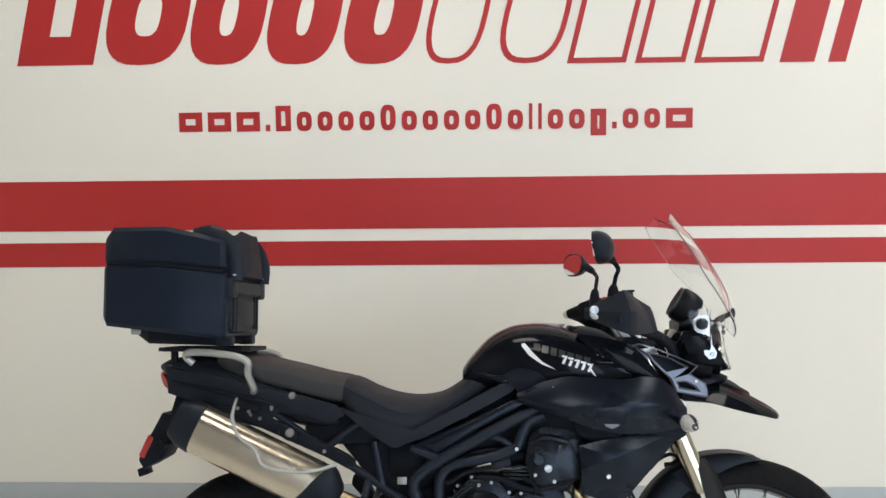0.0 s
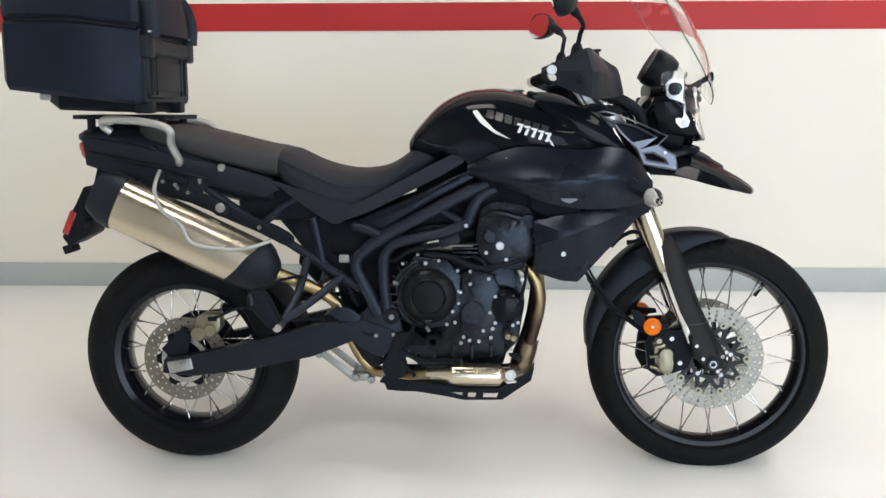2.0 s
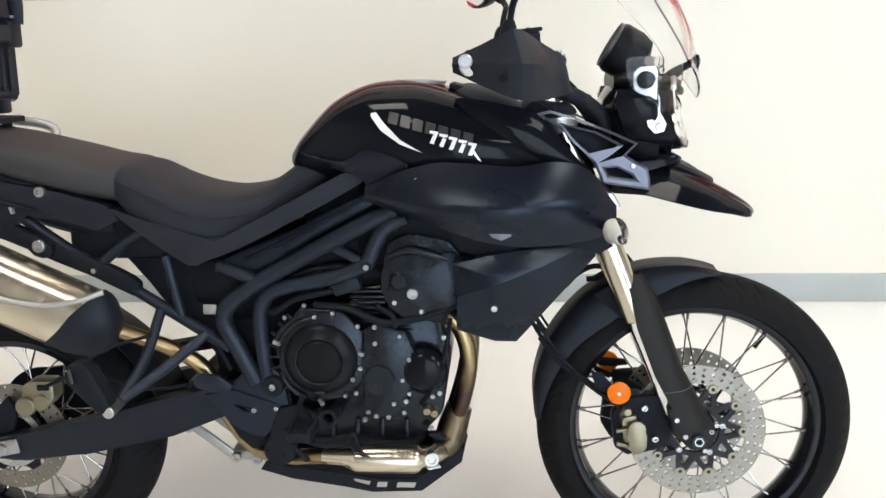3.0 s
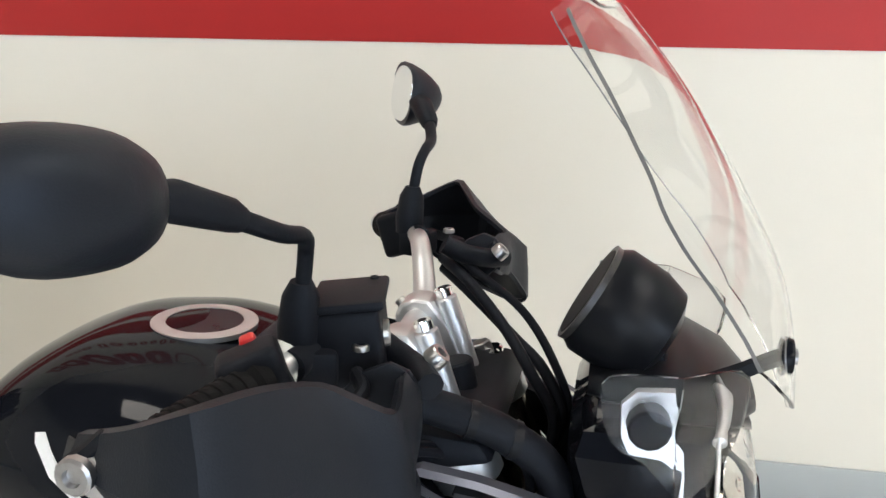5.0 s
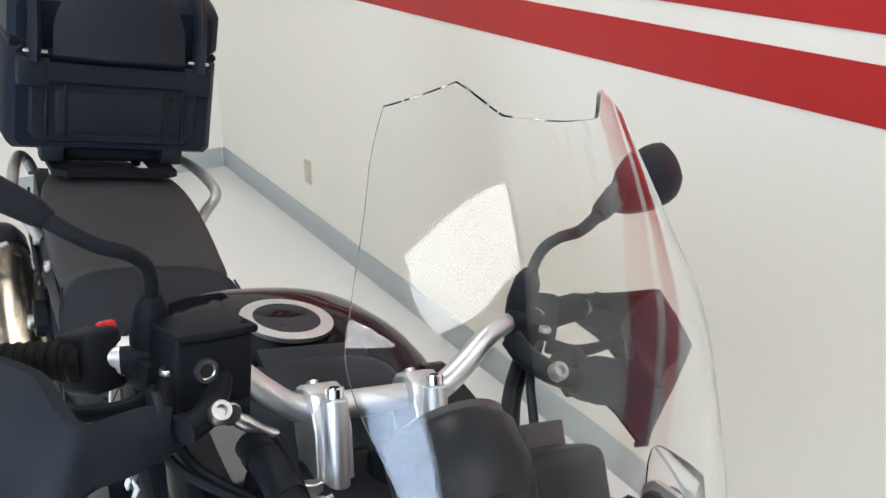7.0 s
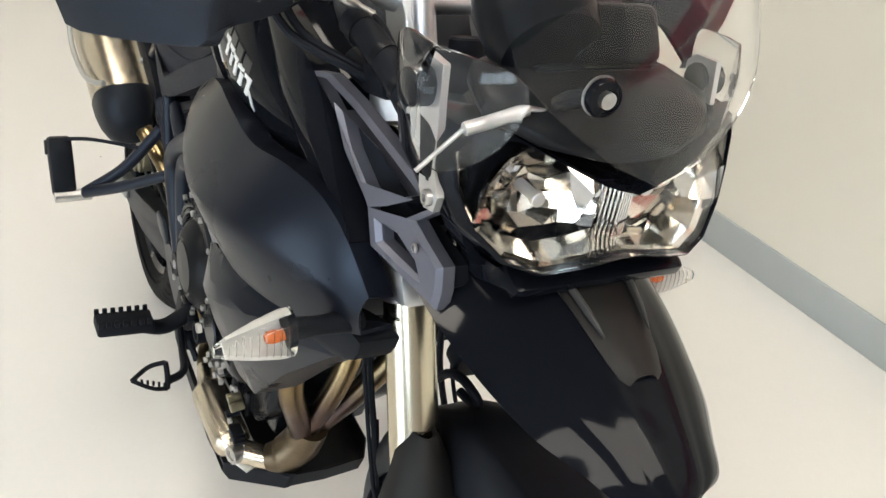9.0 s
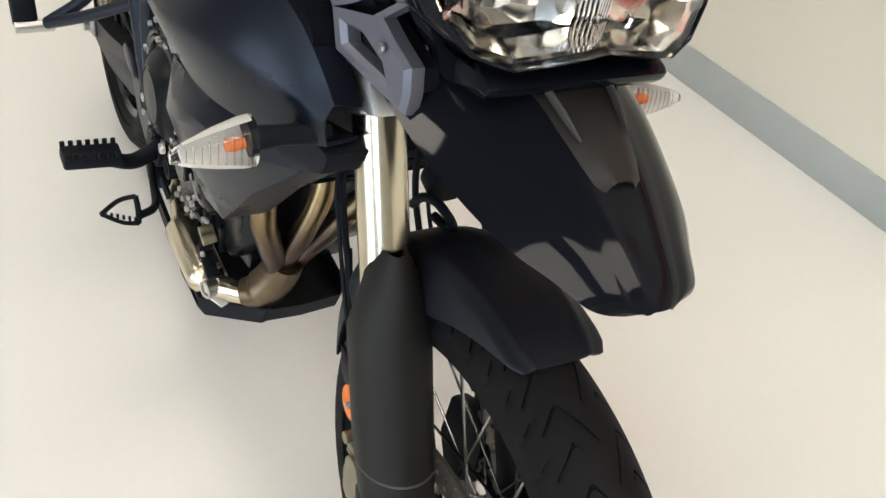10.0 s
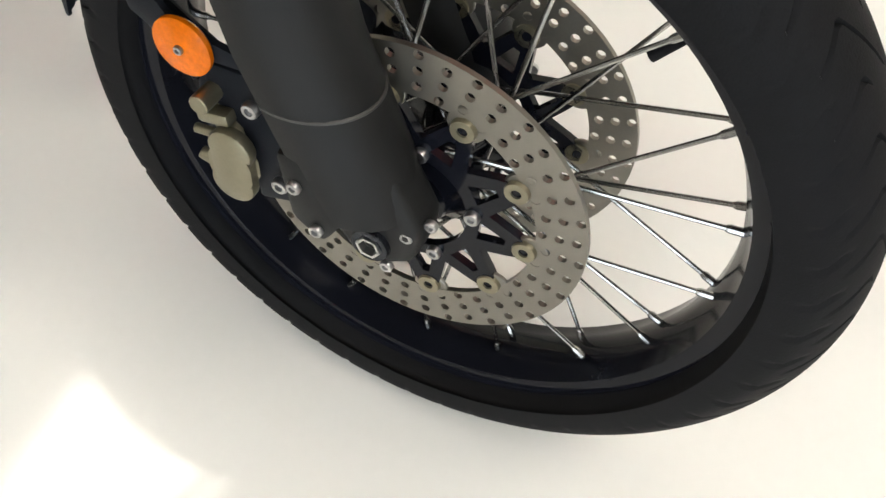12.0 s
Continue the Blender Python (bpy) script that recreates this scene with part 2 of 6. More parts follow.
def lathe(profile, c=(0, 0, 0), n=48, closed=True):
    """Profile of (radius, y) turned about the y axis through c."""
    rings = []
    for i in range(n):
        q = 2 * math.pi * i / n
        rings.append([V(c[0] + r * math.cos(q), c[1] + y, c[2] + r * math.sin(q)) for r, y in profile])
    m = len(profile)
    verts = [v for r in rings for v in r]
    faces = [(i * m + j, i * m + (j + 1) % m, ((i + 1) % n) * m + (j + 1) % m, ((i + 1) % n) * m + j)
             for i in range(n) for j in range(m if closed else m - 1)]
    return raw(verts, faces)


def prism(poly, y0, y1, bev=0.004, seg=2):
    """A block with the outline poly in x and z, from y0 to y1."""
    m = len(poly)
    bm = raw([V(x, y0, z) for x, z in poly] + [V(x, y1, z) for x, z in poly],
             [tuple(range(m)), tuple(range(2 * m - 1, m - 1, -1))] + [(j, j + m, (j + 1) % m + m, (j + 1) % m) for j in range(m)])
    if bev:
        bmesh.ops.bevel(bm, geom=bm.edges[:], offset=bev, segments=seg, affect="EDGES", profile=0.5, clamp_overlap=True)
    return bm


def block(c, s, bev=0.004, m=None, seg=2):
    bm = bmesh.new()
    bmesh.ops.create_cube(bm, size=1, matrix=Matrix.Diagonal((*s, 1)))
    if bev:
        bmesh.ops.bevel(bm, geom=bm.edges[:], offset=bev, segments=seg, affect="EDGES", profile=0.5, clamp_overlap=True)
    bm.transform(Matrix.Translation(c) @ (m or Matrix()))
    return bm


def join(*bms):
    out = bmesh.new()
    for b in bms:
        me = bpy.data.meshes.new("joined")
        b.to_mesh(me)
        b.free()
        out.from_mesh(me)
        bpy.data.meshes.remove(me)
    return out


def shell(grid, thick):
    """A sheet of rows of points, given thickness away from its outer side."""
    P = np.array([[tuple(p) for p in row] for row in grid], float)
    du, dv = np.gradient(P, axis=0), np.gradient(P, axis=1)
    N = np.cross(du, dv)
    N /= np.linalg.norm(N, axis=2, keepdims=True) + 1e-9
    Q = P + N * thick
    n, m = P.shape[:2]
    verts = [Vector(p) for p in P.reshape(-1, 3)] + [Vector(p) for p in Q.reshape(-1, 3)]
    o, faces = n * m, []
    for i in range(n - 1):
        for j in range(m - 1):
            a, b, c, d = i * m + j, i * m + j + 1, (i + 1) * m + j + 1, (i + 1) * m + j
            faces += [(a, b, c, d), (o + d, o + c, o + b, o + a)]
    for i in range(n - 1):
        for j in (0, m - 1):
            faces.append((i * m + j, (i + 1) * m + j, o + (i + 1) * m + j, o + i * m + j))
    for j in range(m - 1):
        for i in (0, n - 1):
            faces.append((i * m + j, i * m + j + 1, o + i * m + j + 1, o + i * m + j))
    return raw(verts, faces)


def panel(outline, depth, s=-1, bulge=0.01, thick=0.006, k=4, centre=None, rings=(1.0, 0.94, 0.8, 0.58, 0.3)):
    """A bulging body panel on side s; outline in x and z; depth(x, z) is how far out it lies."""
    pts = curve_points([V(x, 0, z) for x, z in outline], k, True) if k > 1 else [V(x, 0, z) for x, z in outline]
    cx = sum(p.x for p in pts) / len(pts) if centre is None else centre[0]
    cz = sum(p.z for p in pts) / len(pts) if centre is None else centre[1]
    loops = []
    for f in rings:
        loop = []
        for p in pts:
            x, z = cx + (p.x - cx) * f, cz + (p.z - cz) * f
            loop.append(V(x, s * (depth(x, z) + bulge * (1 - f ** 2.4)), z))
        loops.append(loop)
    back = [V(p.x, s * (depth(p.x, p.z) - thick), p.z) for p in pts]
    m = len(pts)
    verts = back + [v for l in loops for v in l] + [V(cx, s * (depth(cx, cz) + bulge), cz), V(cx, s * (depth(cx, cz) + bulge * 0.4 - thick), cz)]
    faces = []
    for i in range(len(loops)):
        for j in range(m):
            faces.append((i * m + j, i * m + (j + 1) % m, (i + 1) * m + (j + 1) % m, (i + 1) * m + j))
    t = len(loops) * m
    for j in range(m):
        faces.append((t + j, t + (j + 1) % m, (len(loops) + 1) * m))
        faces.append(((j + 1) % m, j, (len(loops) + 1) * m + 1))
    return raw(verts, faces)


def plate(outer, holes, depth, s=-1, thick=0.006):
    """A plate with holes; outlines in x and z; depth(x, z) is how far out its face lies."""
    bm = bmesh.new()
    edges = []
    for loop in [outer, *holes]:
        vs = [bm.verts.new((x, 0, z)) for x, z in loop]
        edges += [bm.edges.new((vs[i], vs[(i + 1) % len(vs)])) for i in range(len(vs))]
    bmesh.ops.triangle_fill(bm, use_beauty=True, use_dissolve=False, edges=edges)
    front = list(bm.faces)
    ext = bmesh.ops.extrude_face_region(bm, geom=front)
    moved = {v for v in ext["geom"] if isinstance(v, bmesh.types.BMVert)}
    for v in bm.verts:
        v.co.y = s * (depth(v.co.x, v.co.z) - (0 if v in moved else thick))
    return bm


def rimmed_plate(outer, holes, depth, s, thick, bev):
    """A plate with holes whose outer and inner edges are broad chamfers."""
    bm = bmesh.new()
    edges, bands = [], []
    for loop in [outer, *holes]:
        n = len(loop)
        turn = sum(loop[i][0] * loop[(i + 1) % n][1] - loop[(i + 1) % n][0] * loop[i][1] for i in range(n))
        side = math.copysign(1, turn) * (1 if loop is outer else -1)
        inner = []
        for i in range(n):
            p, q, r = Vector(loop[i - 1]), Vector(loop[i]), Vector(loop[(i + 1) % n])
            a, b = (q - p).normalized(), (r - q).normalized()
            na, nb = Vector((-a.y, a.x)) * side, Vector((-b.y, b.x)) * side
            m = (na + nb).normalized()
            inner.append(q + m * bev / max(0.45, m.dot(na)))
        top = [bm.verts.new((x, s * depth(x, z), z)) for x, z in inner]
        edges += [bm.edges.new((top[i], top[(i + 1) % n])) for i in range(n)]
        mid = [bm.verts.new((x, s * (depth(x, z) - bev), z)) for x, z in loop]
        low = [bm.verts.new((x, s * (depth(x, z) - thick), z)) for x, z in loop]
        bands += [(top, mid), (mid, low)]
    bmesh.ops.triangle_fill(bm, use_beauty=True, use_dissolve=False, edges=edges)
    for a, b in bands:
        for i in range(len(a)):
            j = (i + 1) % len(a)
            bm.faces.new((a[i], a[j], b[j], b[i]))
    bmesh.ops.recalc_face_normals(bm, faces=bm.faces)
    return bm


def body(rows, n=36, power=2.6, k=5):
    """A rounded body of sections along x: (x, top, bottom, half width)."""
    R = curve_points([V(x, w, t) for x, t, b, w in rows], k)
    B = curve_points([V(x, w, b) for x, t, b, w in rows], k)
    rings = []
    for a, c in zip(R, B):
        zc, h, ring = (a.z + c.z) / 2, (a.z - c.z) / 2, []
        for j in range(n):
            q = 2 * math.pi * j / n
            u, w = math.cos(q), math.sin(q)
            ring.append(V(a.x, a.y * math.copysign(abs(u) ** (2 / power), u), zc + h * math.copysign(abs(w) ** (2 / power), w)))
        rings.append(ring)
    return loft(rings)


BOLTS = {}


def bolt(parent, p, d=(0, -1, 0), r=0.006, h=0.005, material=None, name="bolt"):
    """A socket-headed bolt at p, looking along d."""
    material = material or BOLTM
    key = (r, h, material.name)
    if key not in BOLTS:
        prof = [(0.0, 0.0), (r, 0.0), (r, -h * 0.75), (r * 0.86, -h), (r * 0.5, -h), (r * 0.45, -h * 0.45), (0.0, -h * 0.45)]
        bm = lathe(prof, n=12, closed=False)
        bmesh.ops.remove_doubles(bm, verts=bm.verts, dist=1e-6)
        bmesh.ops.recalc_face_normals(bm, faces=bm.faces)
        me = bpy.data.meshes.new(name)
        bm.to_mesh(me)
        bm.free()
        BOLTS[key] = me
    ob = mesh_part(name, BOLTS[key], material, parent)
    ob.matrix_basis = Matrix.Translation(p) @ Vector(d).to_track_quat("-Y", "Z").to_matrix().to_4x4()
    return ob


# ---- the room ----


def wall_box(name, x0, x1, y0, y1, z0, z1, material, label, kind="structure"):
    bm = block(((x0 + x1) / 2, (y0 + y1) / 2, (z0 + z1) / 2), (x1 - x0, y1 - y0, z1 - z0), 0)
    return tagged(part(name, bm, material), label, name.split("_")[0], kind=kind)


wall_box("floor", XL - 0.2, XR + 0.2, YF - 0.2, YB + 0.2, -0.15, 0, FLOOR, "glossy white epoxy showroom floor")
wall_box("wall_north", XL - 0.2, XR + 0.2, YB, YB + 0.2, 0, ZC, WALL, "cream white painted showroom wall with red stripes")
wall_box("wall_west", XL - 0.2, XL, YF, YB, 0, ZC, WALL, "cream white painted end wall of showroom")
wall_box("ceiling", XL - 0.2, XR + 0.2, YF - 0.2, YB + 0.2, ZC, ZC + 0.15, CEIL, "unseen showroom ceiling in dark grey")


def wall_with_opening(name, along_x, a0, a1, o0, o1, z0, z1, pos, label, material):
    """A wall of four blocks round an opening from o0 to o1 and z0 to z1."""
    bms = []
    for lo, hi, zl, zh in ((a0, o0, 0, ZC), (o1, a1, 0, ZC), (o0, o1, 0, z0), (o0, o1, z1, ZC)):
        if hi - lo > 0.01 and zh - zl > 0.01:
            c, d = ((lo + hi) / 2, pos, (zl + zh) / 2), (hi - lo, 0.2, zh - zl)
            if not along_x:
                c, d = (pos, (lo + hi) / 2, (zl + zh) / 2), (0.2, hi - lo, zh - zl)
            bms.append(block(c, d, 0))
    return tagged(part(name, join(*bms), material), label, "wall", kind="structure")


wall_with_opening("wall_south", True, XL, XR, 0.9, 4.5, 0.0, 2.95, YF - 0.1, "unseen grey wall with an assumed open shop door", GREYWALL)
wall_with_opening("wall_east", False, YF, YB, -6.35, -3.65, 1.75, 3.65, XR + 0.1, "unseen grey wall with an assumed long high window", GREYWALL)
# glowing sheets added behind the two assumed openings
tagged(part("backdrop", block((3.2, YF - 1.2, 1.6), (9, 0.05, 5), 0), DAYGLOW), "glowing sheet for daylight outside the assumed shop door", "backdrop", kind="structure")
tagged(part("backdrop", block((XR + 1.2, -3.9, 2.6), (0.05, 9, 5), 0), DAYGLOW), "glowing sheet for daylight outside the assumed high window", "backdrop", kind="structure")

for nm, c, d in (("baseboard", (XL / 2 + XR / 2, YB - 0.005, 0.057), (XR - XL, 0.010, 0.114)), ("baseboard", (XL + 0.005, (YF + YB) / 2 - 0.01, 0.057), (0.010, YB - YF - 0.02, 0.114))):
    tagged(part(nm, block(c, d, 0.003), BASEB), "grey rubber cove baseboard along the wall", "baseboard", kind="structure")


# two painted stripes on the long wall
for z0, z1, nm in ((1.322, 1.553, "wide red stripe painted along the wall"), (1.154, 1.267, "narrow red stripe painted along the wall")):
    tagged(part("wall_stripe", block(((XL + XR) / 2, YB - 0.0012, (z0 + z1) / 2), (XR - XL - 0.02, 0.0024, z1 - z0), 0), REDP), nm, "stripe", kind="structure")


def slanted(x0, x1, z0, z1, lean, ring=0.0, thin=0.0, round_=False):
    """One plain slanted sign shape; ring: width of its border if it is hollow."""
    def outline(i):
        a, b, c, d = x0 + i, x1 - i, z0 + i, z1 - i
        if round_:
            cx, cz, w, h = (a + b) / 2, (c + d) / 2, (b - a) / 2, (d - c) / 2
            pts = []
            for j in range(28):
                q = 2 * math.pi * j / 28
                u, v = math.cos(q), math.sin(q)
                pts.append((cx + w * math.copysign(abs(u) ** 0.72, u), cz + h * math.copysign(abs(v) ** 0.72, v)))
        else:
            pts = [(a, c), (b, c), (b, d), (a, d)]
        return [(x + (z - z0) * lean, z) for x, z in pts]
    return plate(outline(0), [outline(ring)[::-1]] if ring else [], lambda x, z: 0.003, -1, 0.003)


def sign(name, shapes, label, z_at):
    top = tagged(new(name), label, "sign")
    top.location = (0, YB, 0)
    for sh in shapes:
        ob = part("sign_shape", slanted(*sh[:5], **sh[5]), REDP, top)
        ob.location = (0, 0, z_at((sh[0] + sh[1]) / 2))
    return top


SL = 0.24
big = []
for x0, x1, ring in ((-1.384, -1.03, 0.10), (-1.00, -0.63, 0.10), (-0.61, -0.28, 0.10), (-0.26, 0.06, 0.10), (0.09, 0.42, 0.10)):
    big.append((x0, x1, 0, 0.44, SL, {"ring": 0.128, "round_": ring == 0.10 and x0 > -1.2}))
for x0, x1 in ((0.46, 0.72), (0.79, 1.08), (1.12, 1.38), (1.42, 1.64), (1.68, 1.98)):
    big.append((x0, x1, 0, 0.44, SL, {"ring": 0.024, "round_": x0 < 0.8}))
for x0, x1 in ((2.05, 2.20), (2.26, 2.335)):
    big.append((x0, x1, 0, 0.44, SL, {}))
sign("wall_logo", big, "large red slanted logo shapes painted on the wall", lambda x: 2.068 - 0.012 * x)
small, x = [], -0.642
for ch in "wwwiRxxxxCxxxxGxllxxyixxm":
    w = {"w": 0.125, "i": 0.04, "l": 0.035, "m": 0.135}.get(ch, 0.088)
    h = 0.115 if ch in "RCGl" else 0.03 if ch == "i" else 0.088
    small.append((x, x + w - 0.020, -0.03 if ch == "y" else 0, h, 0.0, {"ring": 0.025, "round_": ch in "xCG"} if ch in "xCGR" else {"ring": 0.030} if ch in "wmy" else {}))
    x += w + 0.006
fit_w = 2.345 / (x + 0.642)
small = [(-0.642 + (a + 0.642) * fit_w, -0.642 + (b + 0.642) * fit_w, c, d, e, o) for a, b, c, d, e, o in small]
sign("wall_web_address", small, "row of small red letter-sized bars on the wall", lambda x: 1.770 - 0.005 * x)

outlet = tagged(new("wall_outlet"), "ivory plastic power outlet low on the wall", "outlet")
outlet.location = (-1.94, YB, 0.31)
pl = part("cover_plate", block((0, -0.004, 0), (0.07, 0.008, 0.115), 0.003), IVORY, outlet)
for dz in (0.027, -0.027):
    part("socket", block((0, -0.0095, dz), (0.034, 0.004, 0.03), 0.0015), IVORY, pl)
bolt(pl, (0, -0.008, 0), r=0.003, h=0.002)

# ceiling light panels: one mirrored in the floor, two in the screen, one added
def ceiling_light(x, y, sx, sy, watts):
    top = tagged(new("ceiling_light"), "flat white rectangular ceiling light panel", "ceiling light", "ceiling light panels")
    top.location = (x, y, ZC)
    part("frame", block((0, 0, -0.02), (sx + 0.06, sy + 0.06, 0.04), 0.004), CEIL, top)
    part("diffuser", block((0, 0, -0.045), (sx, sy, 0.012), 0.003), PANELGLOW, top)
    area("panel_light", pose(x, y, ZC - 0.06), sx, sy, watts, (1.0, 0.94, 0.83))


ceiling_light(-0.12, 0.16, 1.05, 0.95, 20)
ceiling_light(3.70, 0.12, 1.35, 2.35, 8)
ceiling_light(3.9, -3.50, 1.3, 2.5, 10)
# extra panel added as fill light, not mirrored anywhere
ceiling_light(-0.12, -3.0, 1.05, 0.95, 29)

# ---- the motorcycle: x ahead, y to its left, z up from the ground ----
bike = tagged(new("motorcycle"), "black adventure motorcycle leaning on its stand on white floor", "motorcycle")
bike.matrix_world = pose(-0.001, 0.063, 0, -10.4, 0, -1.0)
FX, FZ, RX, RZ = 1.569, 0.342, 0.004, 0.323  # axles
FRONT = Matrix.Translation((0, 0.014, 0))  # the front end sits a little to the left


def tyre_mesh(R, rim, hw, drop, lines, skew, c):
    """A tyre with swept grooves cut into its crown."""
    step, crown = 28, 33
    n = lines * step
    us = [-1 + 2 * i / (crown - 1) for i in range(crown)]
    prof = [(R - drop * abs(u) ** 2.3, hw * 0.93 * u, u) for u in us]
    side = [(R - drop * 1.22, hw * 0.985, 2), (R - drop * 1.45, hw, 9), (R - drop * 2.0, hw * 0.99, 9), (R - (R - rim) * 0.70, hw * 0.955, 9), (R - (R - rim) * 0.80, hw * 0.905, 9), (R - (R - rim) * 0.815, hw * 0.925, 9), (R - (R - rim) * 0.86, hw * 0.900, 9), (rim + 0.007, hw * 0.80, 9), (rim + 0.001, hw * 0.60, 9)]
    prof = [(r, -y, -u) for r, y, u in side[::-1]] + prof + side
    verts = []
    for i in range(n):
        for r, y, u in prof:
            f = min(1.0, abs(u))
            k = (i + (step // 2 if u > 0 else 0)) % step
            if abs(u) < 3 and (k == 0 and 0.05 < f < 0.78 or k == step // 2 and 0.42 < f < 0.86 or k in (step // 4, step // 4 + 1, 3 * step // 4, 3 * step // 4 + 1) and f > 0.82):
                r -= 0.0046
            sweep = f / 0.46 if f < 0.46 else 1 - 0.75 * (f - 0.46) / 0.54  # each groove bends back on the shoulder
            q = 2 * math.pi * (i / n + skew * sweep / lines)
            verts.append((c[0] + r * math.cos(q), c[1] + y, c[2] + r * math.sin(q)))
    m = len(prof)
    faces = [(i * m + j, i * m + (j + 1) % m, ((i + 1) % n) * m + (j + 1) % m, ((i + 1) % n) * m + j) for i in range(n) for j in range(m)]
    me = bpy.data.meshes.new("tyre")
    me.from_pydata(verts, [], [f[::-1] for f in faces])
    return me


def perforated_ring(c, r0, r1, rows, count, hole, th):
    """A steel ring with rows of drilled holes, lying across the y axis."""
    verts, faces, index = [], [], {}

    def vert(r, q, y):
        key = (round(r, 6), round(q % (2 * math.pi), 5) % round(2 * math.pi, 5), y)
        if key not in index:
            index[key] = len(verts)
            verts.append((c[0] + r * math.cos(q), c[1] + y, c[2] + r * math.sin(q)))
        return index[key]
    dq, dr = 2 * math.pi / count, (r1 - r0) / rows
    for i in range(count):
        for j in range(rows):
            a0, b0 = i * dq, r0 + j * dr
            box = [(b0 + dr * v, a0 + dq * u) for u, v in ((0, 0), (0.5, 0), (1, 0), (1, 0.5), (1, 1), (0.5, 1), (0, 1), (0, 0.5))]
            rc, qc = b0 + dr * (0.5 + 0.16 * (-1) ** i), a0 + dq * 0.5
            ring = []
            for k in range(8):
                w = math.radians(225 + 45 * k)
                ring.append((rc + hole * math.sin(w), qc + hole * math.cos(w) / rc))
            for y in (-th / 2, th / 2):
                o, h = [vert(*p, y) for p in box], [vert(*p, y) for p in ring]
                for k in range(8):
                    f = (o[k], o[(k + 1) % 8], h[(k + 1) % 8], h[k])
                    faces.append(f if y > 0 else f[::-1])
            for k in range(8):
                p, s = ring[k], ring[(k + 1) % 8]
                faces.append((vert(*p, th / 2), vert(*s, th / 2), vert(*s, -th / 2), vert(*p, -th / 2)))
        for r, flip in ((r0, False), (r1, True)):
            for u in (0, 0.5):
                a, b = a0 + dq * u, a0 + dq * (u + 0.5)
                f = (vert(r, a, -th / 2), vert(r, b, -th / 2), vert(r, b, th / 2), vert(r, a, th / 2))
                faces.append(f)
    return raw([Vector(v) for v in verts], faces)


def spoke_set(wheel, c, hub_r, hub_y, rim_r, rim_y, groups, sweep):
    """Crossed wire spokes with their nipples, each one a part."""
    kinds = []
    for s in (-1, 1):
        for lead in (-1, 1):
            q0 = radians(lead * sweep)
            a = V(hub_r * math.cos(q0), s * (hub_y + 0.004 * lead), hub_r * math.sin(q0))
            q1 = radians(lead * 4.0)
            b = V(rim_r * math.cos(q1), s * rim_y, rim_r * math.sin(q1))
            d = (b - a).normalized()
            bm = join(tube([a, b - d * 0.016], 0.0021, 8, 1, straight=True), tube([b - d * 0.018, b - d * 0.015, b + d * 0.004], [0.0026, 0.0036, 0.0038], 8, straight=True))
            bmesh.ops.recalc_face_normals(bm, faces=bm.faces)
            me = bpy.data.meshes.new("spoke")
            bm.to_mesh(me)
            bm.free()
            kinds.append((me, s, lead))
    for g in range(groups):
        for me, s, lead in kinds:
            ob = mesh_part("spoke", me, SPOKE, wheel)
            turn = 360 / groups * (g + (0.0 if lead < 0 else 0.25) + (0.5 if s > 0 else 0.0))
            ob.matrix_basis = Matrix.Translation(c) @ pose(0, 0, 0, 0, -turn, 0)


def rim_profile(r, hw):
    return [(r + 0.010, -hw), (r + 0.008, -hw * 0.86), (r - 0.006, -hw * 0.78), (r - 0.010, -hw * 0.45), (r - 0.016, -hw * 0.25), (r - 0.016, hw * 0.25), (r - 0.010, hw * 0.45), (r - 0.006, hw * 0.78),
            (r + 0.008, hw * 0.86), (r + 0.010, hw), (r + 0.004, hw * 1.03), (r - 0.012, hw * 0.9), (r - 0.017, hw * 0.5), (r - 0.022, hw * 0.25), (r - 0.022, -hw * 0.25), (r - 0.017, -hw * 0.5), (r - 0.012, -hw * 0.9), (r + 0.004, -hw * 1.03)]


def carrier(c, inner, outer, arms, th, s):
    """A black disc carrier cut from plate: a hub ring and hollow arms out to the bobbins."""
    def at(r, q):
        return (c[0] + r * math.cos(q), c[2] + r * math.sin(q))
    loop, holes, step = [], [], 2 * math.pi / arms
    holes.append([at(inner, 2 * math.pi * k / 30) for k in range(30)])
    for i in range(arms):
        q = step * i
        loop += [at(inner + 0.020, q - step / 2), at(outer - 0.006, q - step * 0.22), at(outer + 0.007, q - step * 0.10), at(outer + 0.007, q + step * 0.10), at(outer - 0.006, q + step * 0.22)]
        holes.append([at(inner + 0.012, q - step * 0.26), at(inner + 0.012, q + step * 0.26), at(outer - 0.014, q + step * 0.06), at(outer - 0.014, q - step * 0.06)])
    return plate(loop, holes, lambda x, z: abs(c[1]) + th, 1 if c[1] > 0 else -1, th * 2)


# front wheel
fc = (FX, 0, FZ)
front_wheel = part("front_wheel", lathe(rim_profile(0.280, 0.041), fc, 96), RIMM, bike, "gloss black wire-spoked rim")
mesh_part("tyre", tyre_mesh(0.3570, 0.280, 0.058, 0.035, 26, 0.62, fc), RUBBER, front_wheel, "black grooved rubber tyre").location.y = -0.005
part("hub", lathe([(0.012, -0.062), (0.030, -0.062), (0.034, -0.052), (0.047, -0.040), (0.049, -0.033), (0.034, -0.028), (0.026, 0), (0.034, 0.028), (0.049, 0.033), (0.047, 0.040), (0.034, 0.052), (0.030, 0.062), (0.012, 0.062)], fc, 40), RIMM, front_wheel)
spoke_set(front_wheel, fc, 0.045, 0.036, 0.263, 0.010, 9, 62)
